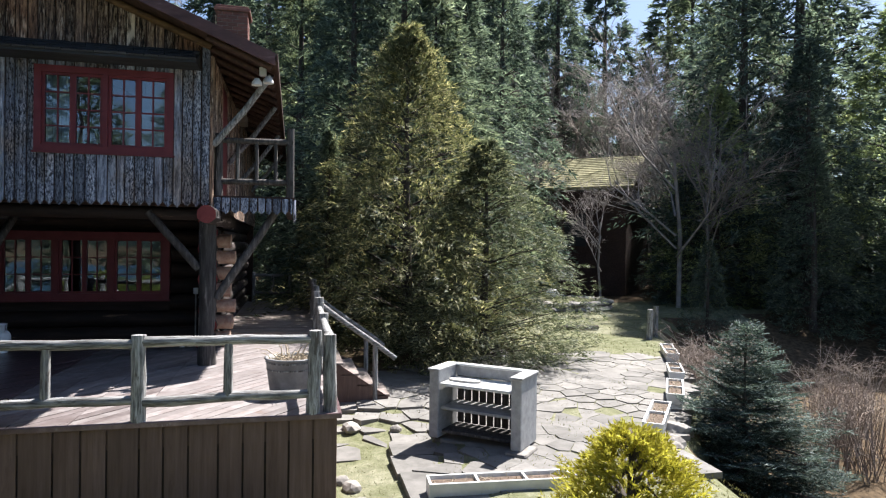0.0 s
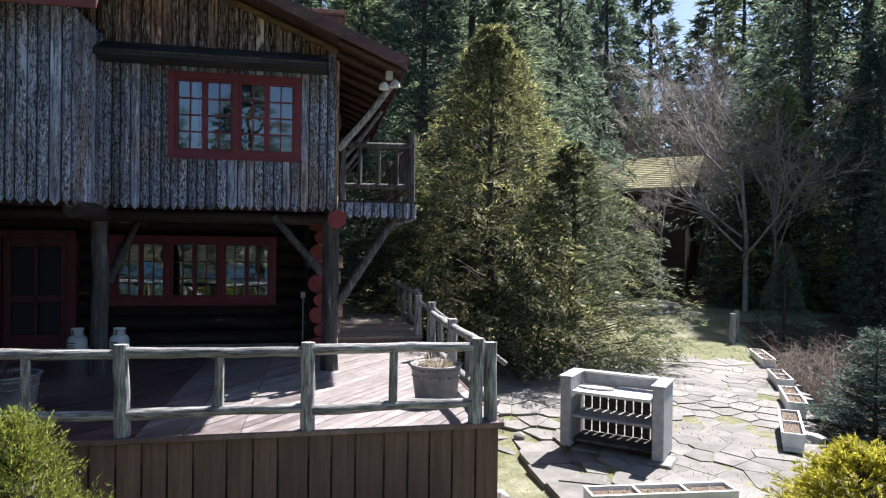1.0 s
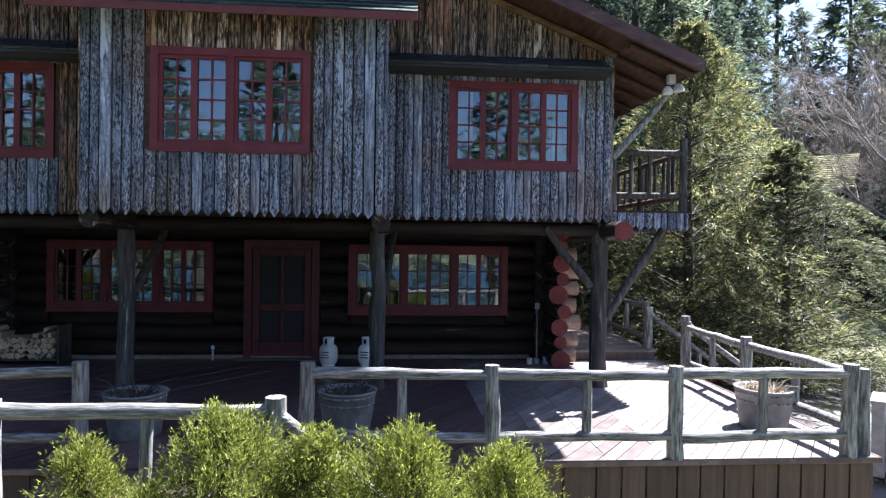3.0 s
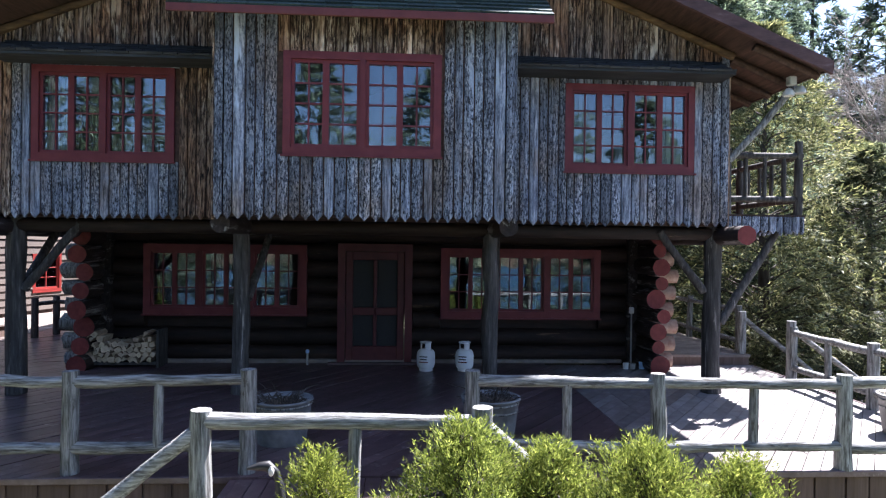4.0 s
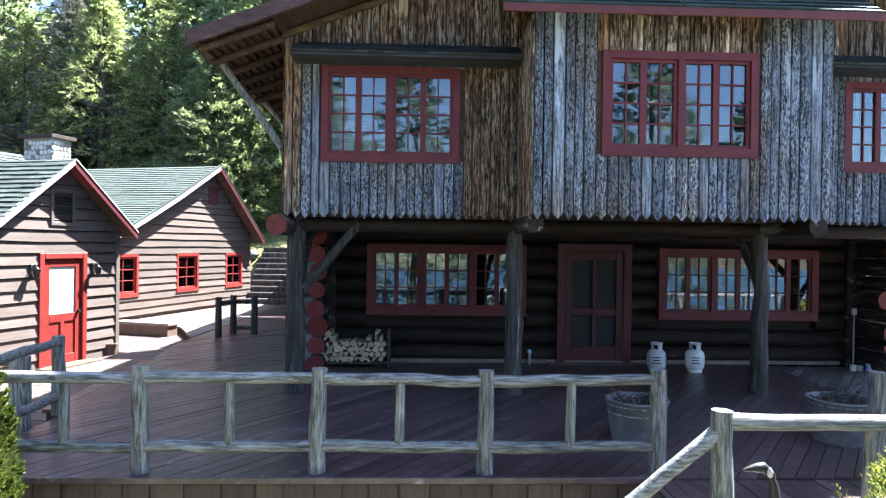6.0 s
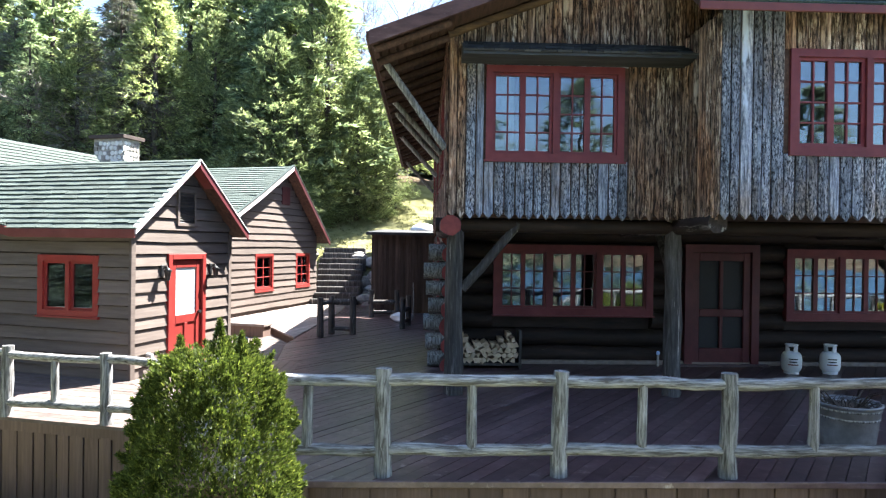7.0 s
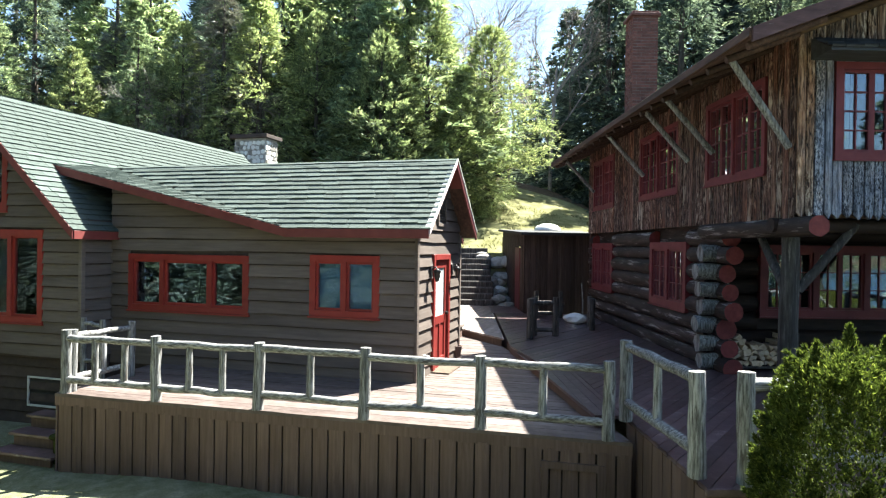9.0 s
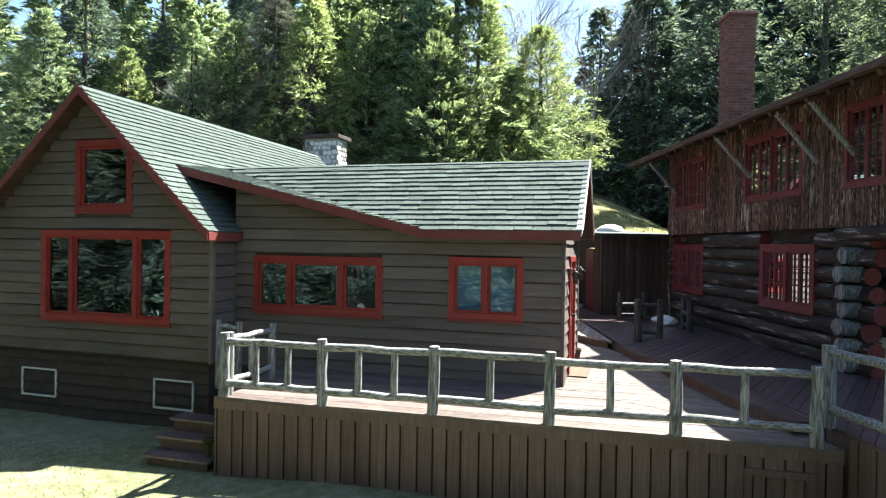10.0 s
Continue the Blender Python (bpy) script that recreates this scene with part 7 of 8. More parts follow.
    P, D, W, L = np.concatenate(P), np.concatenate(D), np.concatenate(W), np.concatenate(L)
    crown = blades_mesh("crown", P, D, W, L, L * wide / blade * rng.uniform(0.7, 1.3, len(L)), mat)
    t = thing(name, label, cat, (0, 0, 0), local=True)
    r0 = trunk or 0.012 * H + 0.03
    Shape().pole([(0, 0, -0.5), (0.02, 0, H * 0.25), (0, 0.02, H * 0.6), (0, 0, H * 0.97)], [r0 * 1.25, r0, r0 * 0.55, 0.012], 9, 0.06, seed).part("trunk", M_BARK, t)
    if limbs.f:
        tagged(limbs.part("limb_wood", M_BARK, t), kind="stuff")
    link("crown", crown, t)
    return t


def spray_tree(name, label, seed, H, R, mat, clumps, per, blade, wide, power=0.7, reach=0.6, rise=0.25, droop=0.3, bare=0.02, ragged=0.35, trunk=None, cat="tree", lobes=1.5):
    """A full evergreen of flat feathery sprays over a lumpy, tapering crown."""
    rng = np.random.default_rng(seed)
    f = bare + (1 - bare) * rng.uniform(0, 1, clumps) ** 1.3
    a = rng.uniform(0, 6.283, clumps)
    lump = np.array([noise.noise((math.cos(q) * lobes, math.sin(q) * lobes, w * H * 0.45 + seed * 3.1)) + 0.5 * noise.noise((math.cos(q) * 3.4, math.sin(q) * 3.4, w * H * 1.1 + seed)) for q, w in zip(a, f)])
    env = np.minimum(1.0, (1 - f) / 0.78) ** power * (0.72 + 0.28 * np.minimum(1.0, (f - bare) / 0.16))
    r = R * env * (1 + ragged * 1.5 * lump) * rng.uniform(0.05, 1, clumps) ** 0.36
    out = np.stack([np.cos(a), np.sin(a), np.zeros(clumps)], 1)
    up = np.array([0, 0, 1.0])
    o = out * r[:, None] + up * (f * H)[:, None]
    ax = unit(out + up * (rise * (0.3 + 1.6 * f ** 2))[:, None] + rng.normal(0, 0.28, (clumps, 3)))
    nrm = unit(up * 0.7 + out * 0.5 + rng.normal(0, 0.55, (clumps, 3)))
    side = unit(np.cross(ax, nrm))
    ln = reach * rng.uniform(0.55, 1.25, clumps) * (0.45 + 0.55 * env)
    P, D, W = [], [], []
    for k in range(per):
        u = rng.uniform(0, 1, clumps)
        sg = rng.choice((-1.0, 1.0), clumps)
        across = sg * rng.uniform(0, 1, clumps) * (1.05 - u) * 0.55
        p = o + ax * (u * ln)[:, None] + side * (across * ln)[:, None] - up * (droop * u * u * ln)[:, None] + nrm * (rng.normal(0, 0.05, clumps) * ln)[:, None]
        d = unit(ax * 0.9 + side * (sg * rng.uniform(0.15, 0.95, clumps))[:, None] - up * (droop * u)[:, None] + rng.normal(0, 0.2, (clumps, 3)))
        P.append(p), D.append(d), W.append(unit(np.cross(d, nrm + rng.normal(0, 0.45, (clumps, 3)))))
    top = 60
    s = rng.uniform(0, 1, top)
    P.append(np.stack([rng.normal(0, 0.06, top), rng.normal(0, 0.06, top), H * (0.955 + 0.05 * s)], 1))
    D.append(unit(rng.normal(0, 0.5, (top, 3)) + up)), W.append(unit(rng.normal(0, 1, (top, 3))))
    P, D, W = np.concatenate(P), np.concatenate(D), np.concatenate(W)
    L = blade * rng.uniform(0.6, 1.35, len(P))
    t = thing(name, label, cat, (0, 0, 0), local=True)
    r0 = trunk or 0.012 * H + 0.03
    Shape().pole([(0, 0, -0.5), (0.03, 0, H * 0.25), (0, 0.03, H * 0.6), (0, 0, H * 0.98)], [r0 * 1.25, r0, r0 * 0.55, 0.012], 9, 0.06, seed).part("trunk", M_BARK, t)
    limbs = Shape()
    for i in range(0, clumps, 16):
        q = Vector(o[i])
        root = Vector((0, 0, max(0.1, q.z - 0.35 * math.hypot(q.x, q.y))))
        limbs.pole([root, root.lerp(q, 0.55) + Vector((0, 0, 0.08)), q], [0.03, 0.018, 0.006], 4)
    tagged(limbs.part("limb_wood", M_BARK, t), kind="stuff")
    link("crown", blades_mesh("crown", P, D, W, L, L * wide / blade, mat), t)
    return t


def bare_tree(name, label, seed, H, spread, mat, levels=4, split=5):
    rnd = random.Random(seed)
    trunk, twigs = Shape(), Shape()

    def grow(p, d, length, r, level):
        q = p + d * length
        mid = p.lerp(q, 0.5) + Vector((rnd.uniform(-1, 1), rnd.uniform(-1, 1), rnd.uniform(-0.4, 0.4))) * length * 0.05
        if level < 3:
            (trunk if level < 2 else twigs).pole([p, mid, q], [r, r * 0.8, r * 0.55], 6 if level < 2 else 3)
        else:
            twigs.pole([p, q], [r, r * 0.5], 3)
        if level >= levels:
            return
        for k in range(split):
            t = rnd.uniform(0.35, 1.0) if level else rnd.uniform(0.3, 1.0)
            o = p.lerp(q, t)
            side = Vector((rnd.gauss(0, 1), rnd.gauss(0, 1), rnd.gauss(0, 0.4)))
            side = (side - d * side.dot(d)).normalized()
            nd = (d * rnd.uniform(0.65, 1.0) + side * rnd.uniform(0.5, 1.1) * spread + Vector((0, 0, 0.1))).normalized()
            grow(o, nd, length * rnd.uniform(0.38, 0.62), r * 0.48, level + 1)

    grow(Vector((0, 0, -0.4)), Vector((rnd.uniform(-0.05, 0.05), rnd.uniform(-0.05, 0.05), 1)).normalized(), H * 0.62, 0.007 * H + 0.015, 0)
    t = thing(name, label, "tree", (0, 0, 0), local=True)
    trunk.part("trunk", mat, t)
    tagged(twigs.part("twig_spray", mat, t), kind="stuff")
    return t


def place_tree(proto, x, y, scale, turn, sink=0.1, z=None):
    m = pose(x, y, (height(x, y) if z is None else z) - sink, 0, 0, turn)
    t = copy_thing(proto, m)
    t.scale = (scale, scale, scale)
    return t


rnd = random.Random(2024)
hem = spray_tree("hemlock_tree", "broad green hemlock with feathery drooping sprays", 3, 8.3, 3.0, F_HEMLOCK_NEAR, 2000, 44, 0.115, 0.0135, 0.92, 0.75, 0.45, 0.45, 0.02, 0.6, lobes=1.9)
hem.matrix_basis = pose(2.75, 15.8, 0.0, 0, 0, 20)
hem_low = copy_thing(hem, pose(4.5, 14.7, 0.05, 0, 0, 205))
hem_low.scale = (0.8, 0.8, 0.64)
spruce = [
    spray_tree("spruce_tree", "tall dark green spruce in the woods", 11, 14, 2.9, F_SPRUCE, 1150, 24, 0.2, 0.024, 0.95, 0.8, 0.12, 0.35, 0.02, 0.3),
    spray_tree("spruce_tree", "tall dark green spruce in the woods", 12, 14, 2.6, F_SPRUCE, 1100, 24, 0.2, 0.024, 1.0, 0.75, 0.05, 0.45, 0.02, 0.34),
]
fir = [
    spray_tree("fir_tree", "sunlit green fir at the wood's edge", 21, 12, 2.7, F_FIR, 1150, 34, 0.175, 0.02, 0.85, 0.75, 0.3, 0.3, 0.02, 0.32),
    spray_tree("fir_tree", "sunlit green fir at the wood's edge", 22, 12, 2.4, F_FIR, 1100, 34, 0.175, 0.02, 0.9, 0.7, 0.2, 0.45, 0.02, 0.36),
]
cedar = [
    spray_tree("cedar_tree", "broad yellow-green cedar at the wood's edge", 31, 10, 2.5, F_HEMLOCK, 1200, 34, 0.15, 0.018, 0.72, 0.7, 0.7, 0.2, 0.02, 0.42),
    spray_tree("cedar_tree", "broad yellow-green cedar at the wood's edge", 32, 10, 2.3, F_HEMLOCK, 1150, 34, 0.15, 0.018, 0.8, 0.7, 0.6, 0.25, 0.02, 0.45),
]
grey_fir = spray_tree("fir_tree", "half-dead grey fir with lichen on its twigs", 24, 11, 2.3, F_GREY, 620, 26, 0.26, 0.016, 0.9, 0.85, 0.1, 0.5, 0.03, 0.4)
back_spruce = spray_tree("spruce_tree", "tall dark green spruce at the back of the woods", 13, 14, 2.9, F_SPRUCE, 520, 24, 0.34, 0.055, 0.95, 0.9, 0.1, 0.35, 0.02, 0.3)
back_fir = spray_tree("fir_tree", "green fir at the back of the woods", 23, 12, 2.7, F_FIR, 560, 30, 0.28, 0.042, 0.85, 0.8, 0.3, 0.3, 0.02, 0.34)
mid_fir = spray_tree("fir_tree", "unseen dark fir added for pane reflections and to block skylight", 25, 12, 2.8, F_SPRUCE, 700, 32, 0.2, 0.026, 0.8, 0.8, 0.3, 0.3, 0.02, 0.4)
bare = [
    bare_tree("bare_tree", "leafless grey deciduous tree in the woods", 41, 13, 0.8, M_TWIG, 4, 6),
    bare_tree("bare_tree", "leafless grey deciduous tree in the woods", 42, 14, 0.65, M_TWIG, 4, 6),
    bare_tree("bare_tree", "thin leafless sapling in the woods", 43, 9, 0.9, M_TWIG, 4, 6),
]
HOMES = {}


def plant(proto, x, y, size, turn=None):
    turn = rnd.uniform(0, 360) if turn is None else turn
    if proto not in HOMES:
        HOMES[proto] = True
        proto.matrix_basis = pose(x, y, height(x, y) - 0.15, 0, 0, turn)
        proto.scale = (size * rnd.uniform(0.95, 1.3), size * rnd.uniform(0.95, 1.3), size)
    else:
        t = place_tree(proto, x, y, size, turn, 0.15)
        broad = 1.15 if x < -12 and y > 25 else 1.1
        size *= 1.1 if x < -12 and 25 < y < 40 else 1.0
        t.scale = (size * broad * rnd.uniform(0.85, 1.2), size * broad * rnd.uniform(0.85, 1.2), size)


S, S2, F, F2, C, C2, G, B, B2, B3 = spruce[0], spruce[1], fir[0], fir[1], cedar[0], cedar[1], grey_fir, bare[0], bare[1], bare[2]
BS, BF = back_spruce, back_fir
# beside and behind the lodge
for p, x, y, k in (
    (S, 3.6, 21.6, 1.08), (S2, 1.8, 20.7, 0.95), (S, 4.6, 21.0, 0.82), (S2, 0.9, 17.4, 0.42), (S, 6.6, 24.6, 0.95), (S2, 0.2, 27.0, 1.05), (S, 3.4, 27.5, 1.2), (S, 5.4, 19.4, 0.46),
    (S2, 9.3, 28.0, 1.22), (S, 9.6, 33.5, 1.2), (S2, 7.5, 33, 1.4), (S, 3, 36, 1.5), (S2, -1.5, 38, 1.4), (S, 13.2, 37.5, 1.1),
    (B, 16.5, 36, 1.05), (B2, 19.5, 38, 1.1), (B, 22.5, 41, 1.2), (B3, 9.9, 29.6, 0.9), (B2, 14.5, 41, 1.1),
    (S, 20.4, 25.8, 1.42), (S2, 22.4, 24.6, 1.5), (S, 24.2, 30.6, 1.4), (S, 25.6, 27.0, 1.05), (S2, 28.5, 23.0, 1.05), (F, 24.0, 21.0, 1.1), (S, 27.5, 19.0, 1.3), (F, 17.9, 24.2, 0.8),
    (S2, 26, 38, 1.5), (B, 24.5, 30, 1.0), (BS, 19.5, 46, 1.5), (BS, 23.5, 45.5, 1.6), (BS, 28, 44, 1.55), (BS, 32.5, 41, 1.6), (BS, 37, 38, 1.5), (BS, 41, 34, 1.5), (BS, 16, 49, 1.6), (BS, 3, 47, 1.7), (BS, 7, 46.5, 1.8), (BS, 11, 48, 1.8), (BS, 14, 44, 1.6), (BS, -0.5, 50, 1.7), (BS, 9, 53, 1.9), (BS, 5, 54, 1.9), (BS, 18, 54, 1.9), (B, 17.1, 27.4, 0.95),
    (S2, 7.8, 37.0, 1.3), (B, 10.8, 30.2, 1.0), (B, 18.6, 35, 1.1),
    (B2, 20.0, 33.0, 1.1),
    (S2, 16.5, 38.5, 1.5), (B, 19.8, 28.6, 1.05), (B3, 18.4, 27.4, 0.95), (B, 15.4, 23.2, 0.85), (B3, 16.8, 23.4, 0.95), (B3, 13.0, 25.2, 0.7), (B2, 17.6, 24.6, 0.9),
    # hill behind the annex
    (B3, -27.2, 31.2, 0.75), (B3, -29.8, 31.6, 0.70), (B3, -22.4, 32.4, 0.80), (B3, -35.4, 32.0, 0.80), (B, -17.6, 36.2, 0.80), (B2, -20.2, 38.2, 0.85), (B3, -17.0, 38.5, 0.70),
    (C, -38.0, 29.0, 0.76), (F, -34.6, 29.4, 0.71), (C2, -31.4, 30.0, 0.79), (F2, -28.4, 29.6, 0.76), (C2, -26.8, 30.4, 0.83), (F, -23.4, 30.4, 0.79), (C, -21.0, 31.2, 0.89), (F2, -18.6, 30.6, 0.76), (C, -17.9, 29.6, 0.79), (BF, -18.2, 37.5, 0.75), (G, -30.6, 32.0, 0.85), (F, -41.5, 30.5, 0.75),
    (C2, -15.9, 31.6, 0.98), (C, -14.4, 30.6, 0.60), (C2, -13.6, 31.2, 0.52), (C, -17.0, 29.8, 0.64), (G, -25.2, 31.0, 0.92), (G, -20.4, 35.6, 1.05), (BF, -16.9, 32.6, 1.05), (C2, -29.6, 29.6, 0.5),
    (S2, 10.6, 27.4, 0.40), (S, 16.6, 24.6, 0.42), (S, 18.6, 19.6, 0.50), (S2, 21.5, 17.5, 0.55), (S2, 24.6, 16.2, 0.60), (S, 13.6, 18.8, 0.26), (S2, 7.6, 26.6, 0.50), (S, 20.5, 22, 0.80), (S2, 27.5, 15, 0.70),
    (F, -39, 31, 0.93), (BF, -36.5, 34, 1.07), (S2, -34, 31.5, 0.80), (BF, -32, 35, 1.03), (BF, -29.4, 33, 0.93), (S, -27.2, 36.5, 0.93), (BF, -25.6, 33.2, 0.89), (BF, -23.4, 34.5, 1.07), (BF, -21.4, 36, 1.07), (BF, -19.6, 33.6, 0.98), (BF, -17.8, 33.4, 0.75), (BF, -19, 39.2, 0.93), (C, -19.6, 31.8, 0.70),
    (BS, -37, 41, 1.00), (BF, -33.5, 42, 1.14), (BS, -30, 43, 1.05), (B, -27.5, 42, 0.95), (BF, -24.5, 43, 1.19), (BS, -21.5, 44, 1.05), (BF, -18.5, 42, 1.19), (B, -16.2, 41, 0.95), (B2, -13.2, 40.5, 1.05), (B, -10.8, 43, 1.05), (B2, -8.6, 40, 0.90),
    (BS, -4.9, 41, 1.15), (BS, -3.8, 43.5, 1.20), (BF, -2.0, 47, 1.20), (BS, 1, 44, 1.40), (BS, 5, 43, 1.50), (BS, 9, 42, 1.50), (BF, 12, 46, 1.50),
    (BS, -42, 48, 1.22), (BF, -38, 52, 1.22), (BS, -34, 54, 1.22), (BS, -30, 52, 1.22), (BF, -26, 54, 1.22), (BS, -22, 56, 1.22), (B, -18, 54, 1.20), (B2, -13, 55, 1.20), (BS, -4, 56, 1.30), (BF, -46, 40, 1.00), (S, -44, 34, 0.93), (BS, -50, 47, 1.22),
):
    plant(p, x, y, k)
# far woods, past counting
far = Shape()
fp, fd, fw_, fl = [], [], [], []
rng = np.random.default_rng(77)
for i in range(240):
    x, y = rng.uniform(-75, 70), rng.uniform(62, 105)
    z0, hh = height(max(-60, min(60, x)), y) - 0.5, rng.uniform(13, 20)
    far.pole([(x, y, z0), (x, y, z0 + hh)], [0.2, 0.02], 4)
    n = 160
    s = rng.uniform(0.08, 1, n)
    a = rng.uniform(0, 6.283, n)
    d = np.stack([np.cos(a), np.sin(a), rng.uniform(-0.5, 0.1, n)], 1)
    fp.append(np.stack([np.full(n, x), np.full(n, y), z0 + s * hh], 1)), fd.append(unit(d)), fl.append(hh * 0.2 * (1.05 - s) * rng.uniform(0.7, 1.3, n) + 0.3)
    fw_.append(unit(np.stack([-d[:, 1], d[:, 0], rng.uniform(-0.4, 0.4, n)], 1)))
woods = thing("far_woods", "distant conifer woods covering the hill", "woods", (0, 80, 8), kind="stuff")
tagged(far.part("trunks", M_BARK, woods), kind="stuff")
fl = np.concatenate(fl)
tagged(link("crowns", blades_mesh("crowns", np.concatenate(fp), np.concatenate(fd), np.concatenate(fw_), fl, fl * 0.28, F_SPRUCE), woods), kind="stuff")

# lone tree trunk and leaning limbs on the hill
lone = spray_tree("hill_tree", "lone broad green cedar on the mossy hill", 51, 8.6, 2.7, F_HEMLOCK, 900, 36, 0.15, 0.018, 0.6, 0.75, 0.5, 0.3, 0.24, 0.5, 0.2)
lone.matrix_basis = pose(-12.9, 32.2, height(-12.9, 32.2) - 0.1, 0, 0, 0)

# evergreens near the camera's way
blue = conifer("blue_spruce", "young blue-green spruce below the terrace edge", 61, 3.75, 2.1, F_BLUE, 26, 9, 1.05, 34, 6, 0.02, 0.1, 0.045, 0.06, 0.0075, 0.026, 1.2, ragged=0.16, trunk=0.05)
blue.matrix_basis = pose(7.12, 8.85, -2.05, 0, 0, 40)


def shell_shrub(name, label, seed, n, r, lo, hi, mat, blade, wide, lumps, rise, tips=(), crest=1.4, power=0.28, tufts=0, tuft=0.16, slim=0.26):
    """A clipped-looking evergreen: layers of small fans over a lumpy egg."""
    rng = np.random.default_rng(seed)
    P, D = [], []
    for layer, share in ((1.0, 0.62), (0.86, 0.26), (0.68, 0.12)):
        m = int(n * share)
        f = rng.uniform(0, 1, m) ** 0.9
        a = rng.uniform(0, 6.283, m)
        rad = r * np.minimum(1.0, (hi - lo) * (1 - f) / crest) ** power * (0.86 + 0.14 * np.minimum(1, f / 0.2))
        z = lo + (hi - lo) * f
        bump_ = np.array([noise.noise((math.cos(q) * lumps, math.sin(q) * lumps, w * lumps * 1.3 + seed)) for q, w in zip(a, z)])
        k = layer * (1 + 0.11 * bump_) * rng.uniform(0.93, 1.03, m)
        P.append(np.stack([rad * k * np.cos(a), rad * k * np.sin(a), z + 0.12 * bump_], 1))
        up = rise * (0.7 + 0.6 * f)
        D.append(unit(np.stack([np.cos(a), np.sin(a), up], 1) + rng.normal(0, 0.3, (m, 3))))
    for i in range(tufts):
        m = 70
        f, a = rng.uniform(0.15, 1) ** 0.8, rng.uniform(0, 6.283)
        rad = r * min(1.0, (hi - lo) * (1 - f) / crest) ** power * 0.93
        o = np.array([rad * math.cos(a), rad * math.sin(a), lo + (hi - lo) * f])
        ax = unit(np.array([math.cos(a), math.sin(a), rise * 0.8 + 1.2 * max(0.0, f - 0.5)]) + rng.normal(0, 0.25, 3))
        u = rng.uniform(0, 1, m)
        sd = rng.normal(0, 1, (m, 3))
        sd = unit(sd - (sd @ ax)[:, None] * ax)
        P.append(o + ax * (u * tuft * rng.uniform(0.7, 1.3))[:, None] + sd * (tuft * slim * (1.05 - u))[:, None])
        D.append(unit(ax + sd * 0.55 + rng.normal(0, 0.15, (m, 3))))
    for x, y, zt, w in tips:
        m = int(n * 0.018)
        s = rng.uniform(0, 1, m)
        a = rng.uniform(0, 6.283, m)
        rr = w * (1.0 - s) * rng.uniform(0.5, 1, m)
        P.append(np.stack([x + rr * np.cos(a), y + rr * np.sin(a), zt - 0.45 * (1 - s)], 1))
        D.append(unit(np.stack([np.cos(a) * 0.5, np.sin(a) * 0.5, np.full(m, 1.1)], 1) + rng.normal(0, 0.2, (m, 3))))
    P, D = np.concatenate(P), np.concatenate(D)
    out_p, out_d = [], []
    for turn in (-0.6, 0.0, 0.6):
        side = unit(np.cross(D, rng.normal(0, 1, D.shape)))
        out_p.append(P), out_d.append(unit(D + side * turn))
    P, D = np.concatenate(out_p), np.concatenate(out_d)
    W = unit(np.cross(D, rng.normal(0, 1, D.shape)))
    L = blade * rng.uniform(0.6, 1.35, len(P))
    t = thing(name, label, "shrub", (0, 0, 0), local=True)
    Shape().pole([(0, 0, -0.2), (0, 0, lo + 0.6 * (hi - lo))], [0.06, 0.02], 7).part("trunk", M_BARK, t)
    link("foliage", blades_mesh("foliage", P, D, W, L, L * wide / blade, mat), t)
    return t


arbor = shell_shrub("arborvitae", "dense egg-shaped green arborvitae before the deck", 72, 36000, 0.6, 0.3, 3.56, F_ARBOR, 0.031, 0.0056, 2.2, 0.9, [(-0.24, 0, 3.66, 0.13), (0.02, 0.05, 3.77, 0.15), (0.2, -0.05, 3.7, 0.13), (0.36, 0.05, 3.48, 0.1), (-0.1, -0.2, 3.58, 0.1), (-0.4, 0.0, 3.36, 0.1)], 1.1, 0.24, 420, 0.11)
arbor.matrix_basis = pose(-12.78, 6.15, -1.33, 0, 0, 0)
gold = spray_tree("golden_cypress", "bright yellow golden cypress shrub", 73, 2.72, 0.92, F_GOLD, 2300, 44, 0.04, 0.0055, 0.55, 0.26, 0.75, 0.12, 0.0, 0.3, 0.05, "shrub", 2.6)
gold.matrix_basis = pose(2.62, 4.55, -1.36, 0, 0, 0) @ Matrix.Diagonal((1.18, 1.18, 1.0, 1.0))
for k, (cx, cy, w, tall, n) in enumerate(((-5.3, 5.2, 0.8, 3.06, 1500), (-4.75, 5.3, 0.75, 2.9, 1300), (-4.15, 5.2, 0.85, 2.94, 1500), (-3.5, 5.3, 0.75, 2.78, 1100), (-6.2, 5.3, 0.55, 2.84, 700), (-5.75, 5.05, 0.6, 2.66, 700))):
    sh = spray_tree("cedar_shrub", "feathery yellow-green cedar shrub before the landing", 76 + k, tall, w, F_CEDAR, n, 40, 0.03, 0.0042, 0.6, 0.42, 1.7, 0.15, 0.45, 1.0, 0.05, "shrub", 3.4)
    tagged(sh, group="cedar shrubs")
    sh.matrix_basis = pose(cx, cy, -1.2, 0, 0, 70 * k)


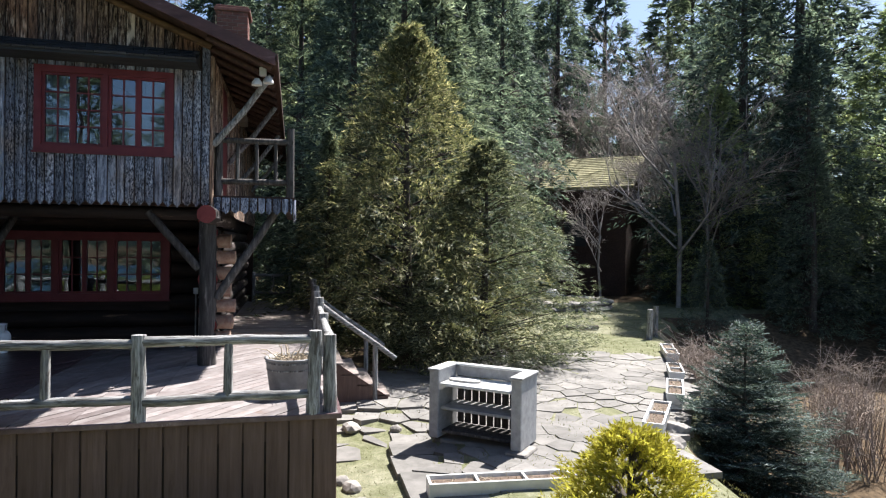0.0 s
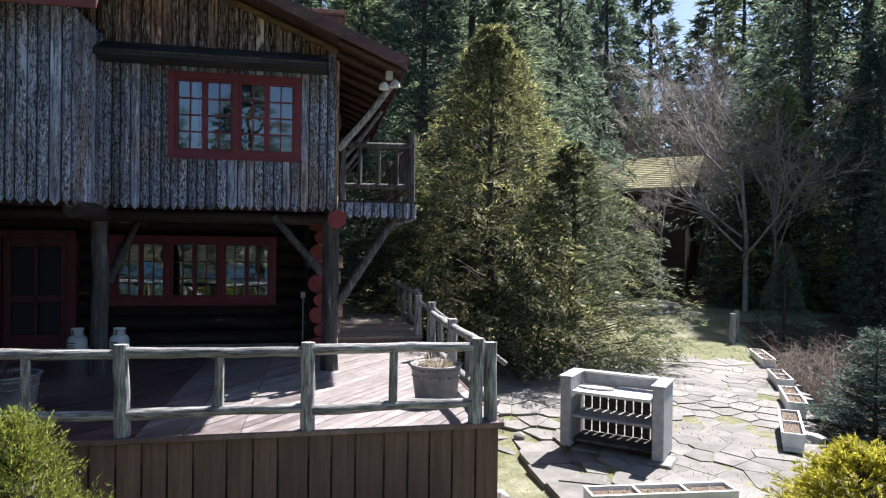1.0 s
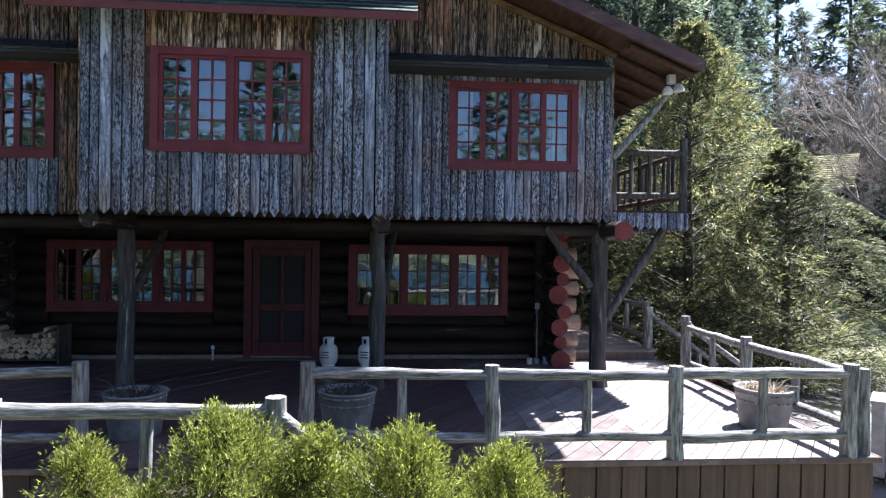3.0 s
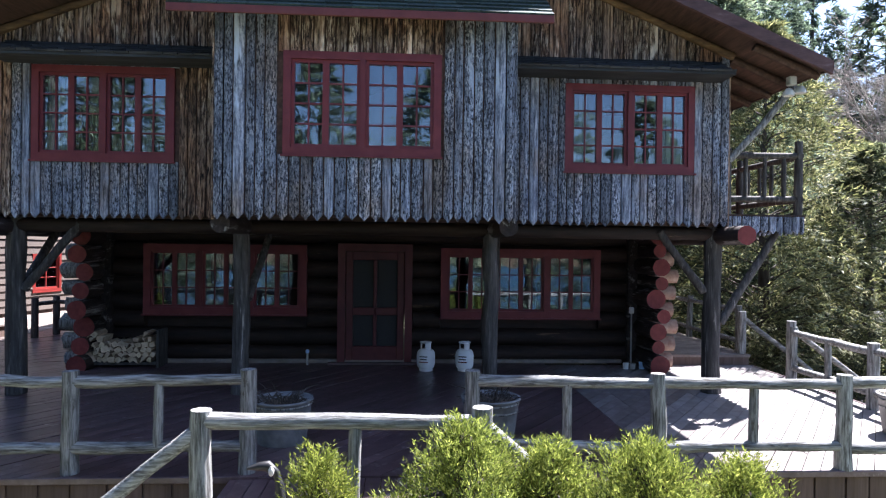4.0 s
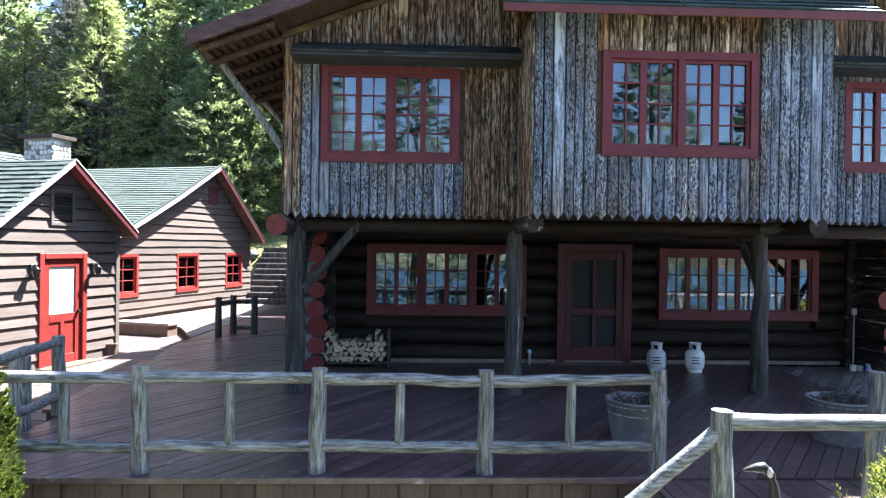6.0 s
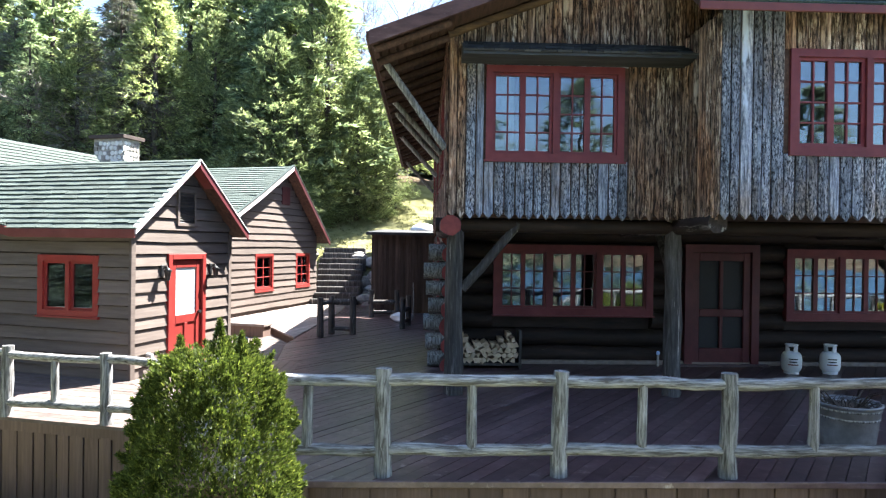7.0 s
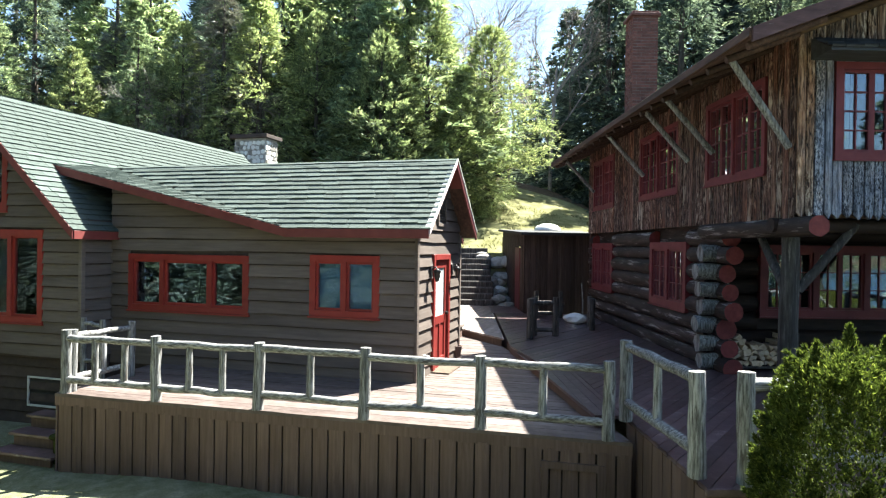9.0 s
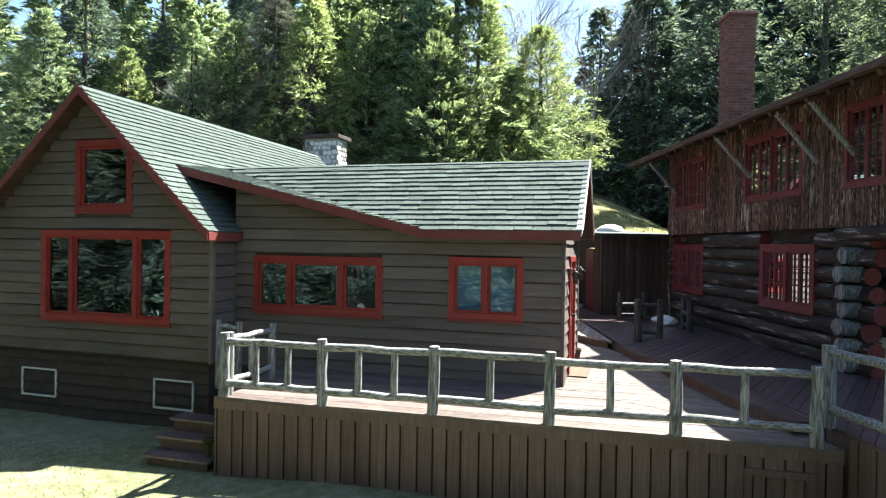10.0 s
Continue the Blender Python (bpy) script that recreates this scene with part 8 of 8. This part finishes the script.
def brush(x, y, z, seed, n, h, label):
    """Arching leafless canes with short side twigs, tangled together."""
    rnd = random.Random(seed)
    s = Shape()
    for i in range(n):
        a, r = rnd.uniform(0, 6.283), 0.7 * math.sqrt(rnd.random())
        p = Vector((r * math.cos(a), r * math.sin(a), 0))
        b = rnd.uniform(0, 6.283)
        out = Vector((math.cos(b), math.sin(b), 0)) * h * rnd.uniform(0.1, 0.6)
        ln = h * rnd.uniform(0.45, 1.1)
        q1, q2 = p + out * 0.35 + Vector((0, 0, ln * 0.65)), p + out + Vector((0, 0, ln * rnd.uniform(0.7, 1.0)))
        s.pole([p, q1, q2], [0.009, 0.006, 0.002], 3)
        for k in range(8):
            t = rnd.random()
            o = p.lerp(q1, t) if k < 3 else q1.lerp(q2, t)
            e = o + Vector((rnd.uniform(-1, 1), rnd.uniform(-1, 1), rnd.uniform(-0.2, 0.9))) * h * rnd.uniform(0.08, 0.2)
            s.pole([o, e], [0.0045, 0.0015], 3)
    t = thing("dead_brush", label, "shrub", (x, y, z), local=True, group="dead brush")
    tagged(s.part("stem_thicket", M_CANE, t), kind="stuff")
    return t


for i, (x, y, h) in enumerate(((8.6, 11.6, 1.9), (9.8, 9.6, 1.9), (10.9, 10.6, 2.0), (11.4, 9.0, 1.9), (12.5, 12.2, 2.0), (9.4, 12.8, 1.8), (13.2, 10.0, 2.0), (10.2, 13.8, 1.7))):
    brush(x, y, height(x, y), 90 + i, 95, h * 0.9, "leafless brown brush below the terrace")

# far shore of the lake
fp, fd, fw_, fl = [], [], [], []
for i in range(260):
    x, y = rng.uniform(-330, 300), rng.uniform(-260, -200)
    hh = rng.uniform(9, 16)
    n = 26
    s, a = rng.uniform(0.05, 1, n), rng.uniform(0, 6.283, n)
    d = np.stack([np.cos(a), np.sin(a), rng.uniform(-0.5, 0.1, n)], 1)
    fp.append(np.stack([np.full(n, x), np.full(n, y), s * hh - 0.5], 1)), fd.append(unit(d)), fl.append(hh * 0.35 * (1.05 - s) + 0.5)
    fw_.append(unit(np.stack([-d[:, 1], d[:, 0], rng.uniform(-0.4, 0.4, n)], 1)))
fl = np.concatenate(fl)
shore = thing("shore_woods", "dark conifer woods along the far lake shore", "woods", (0, -220, 0), kind="stuff")
tagged(link("crowns", blades_mesh("crowns", np.concatenate(fp), np.concatenate(fd), np.concatenate(fw_), fl, fl * 0.3, F_BLUE), shore), kind="stuff")

# unseen woods behind the camera, for pane reflections and keeping skylight off the annex
for p, x, y, k in ((S2, -14, -9, 1.1), (F, -9.5, -12, 1.2), (S2, -4.5, -10, 1.05), (F, 1.5, -13, 1.3), (S2, -19, -12, 1.25), (F, -24, -9, 1.2), (S2, 6, -12, 1.2), (C, -29, -8, 1.3), (F, -34, 6, 1.0), (C, -38, 2, 1.2), (F2, -41, 7, 1.1), (F2, -35, -3, 1.2), (F, -44, 0, 1.2), (B, -30, 2, 0.8), (B3, -31, 7, 0.9), (C, -39, -6, 1.2), (C, -27.5, 0.5, 1.4), (F2, -24, -5, 1.5), (C, -30.5, 4.5, 1.3), (F2, -33.5, 9.5, 1.2), (S, -20, -8, 1.4), (C, -26.5, 4.5, 1.2), (C, -29, 8.4, 1.15), (C, -25.5, 0, 1.3), (C, -31.5, 11.5, 1.1), (C, -23.5, -2.5, 1.3), (F, -29.5, -1.5, 1.2), (C, -26.5, -6.5, 1.4), (F, -33.5, 1.0, 1.2)):
    plant(p if p in bare else mid_fir, x, y, k * 0.98)

# ---------------------------------------------------------------- grass and flagstones
gp_, gd_, gw2, gl_ = [], [], [], []
rng = np.random.default_rng(5)
for x0, x1, y0, y1, n, ln in ((0.6, 6.5, 5.5, 13, 9000, 0.035), (5, 13, 13, 26, 7000, 0.05), (-28, -20.9, 5.5, 12.8, 26000, 0.03), (-20, -7, 25.8, 33, 9000, 0.09)):
    x, y = rng.uniform(x0, x1, n), rng.uniform(y0, y1, n)
    keep = np.array([noise.noise((a * 0.9, b * 0.9, 3)) > -0.12 for a, b in zip(x, y)])
    x, y = x[keep], y[keep]
    z = np.array([height(a, b) for a, b in zip(x, y)]) - 0.005
    n = len(x)
    gp_.append(np.stack([x, y, z], 1)), gd_.append(unit(np.stack([rng.normal(0, 0.6, n), rng.normal(0, 0.6, n), np.ones(n)], 1)))
    gw2.append(unit(np.stack([rng.normal(0, 1, n), rng.normal(0, 1, n), np.zeros(n)], 1))), gl_.append(ln * rng.uniform(0.5, 1.5, n))
gl_ = np.concatenate(gl_)
grass = link("grass", blades_mesh("grass", np.concatenate(gp_), np.concatenate(gd_), np.concatenate(gw2), gl_, gl_ * 0.16, F_GRASS))
tagged(grass, "short patchy spring grass", "grass", kind="stuff")


def flagstones(parent, poly_at, n, lo, hi, seed):
    rnd = random.Random(seed)
    pts = []
    tries = 0
    while len(pts) < n and tries < 20000:
        tries += 1
        p = (rnd.uniform(lo[0], hi[0]), rnd.uniform(lo[1], hi[1]))
        gap = 0.3 + 0.02 * max(0, p[1] - 9)
        if poly_at(*p) and all((p[0] - q[0]) ** 2 + (p[1] - q[1]) ** 2 > gap * gap for q in pts):
            pts.append(p)
    for i, p in enumerate(pts):
        cell = [(p[0] - 0.5, p[1] - 0.5), (p[0] + 0.5, p[1] - 0.5), (p[0] + 0.5, p[1] + 0.5), (p[0] - 0.5, p[1] + 0.5)]
        for q in pts:
            dx, dy = q[0] - p[0], q[1] - p[1]
            dd = math.hypot(dx, dy)
            if 0 < dd < 1.5:
                cell = clip_half(cell, dx / dd, dy / dd, (p[0] * dx + p[1] * dy) / dd + dd / 2 - 0.006)
        if len(cell) < 3 or abs(area(cell)) < 0.02 or rnd.random() < 0.05:
            continue
        cell = [(p[0] + (a - p[0]) * rnd.uniform(0.982, 1.0), p[1] + (b - p[1]) * rnd.uniform(0.982, 1.0)) for a, b in cell]
        z = height(*p) + 0.01 + rnd.uniform(-0.006, 0.006)
        tx, ty = rnd.uniform(-0.008, 0.008), 0.02 + rnd.uniform(-0.008, 0.008)
        Shape().prism(cell, lambda a, b, d: (a, b, z - 0.08 + d + tx * (a - p[0]) + ty * (b - p[1])), 0.08).part("flagstone", M_FLAG, parent)


def on_terrace(x, y):
    left = 0.75 if y < 10.8 else (1.9 if y < 13 else 1.9 + (y - 13) * 0.85)
    if y < 9.2 and x < 1.75:
        return False
    return left < x < edge_x(y) - 0.25 and 7.2 < y < 14 + 2 * noise.noise((x, y, 9))


terrace = thing("terrace", "irregular flagstone terrace with grassy joints", "terrace", (3.5, 10, 0.1))
flagstones(terrace, on_terrace, 300, (0.7, 7.2), (12, 20), 3)
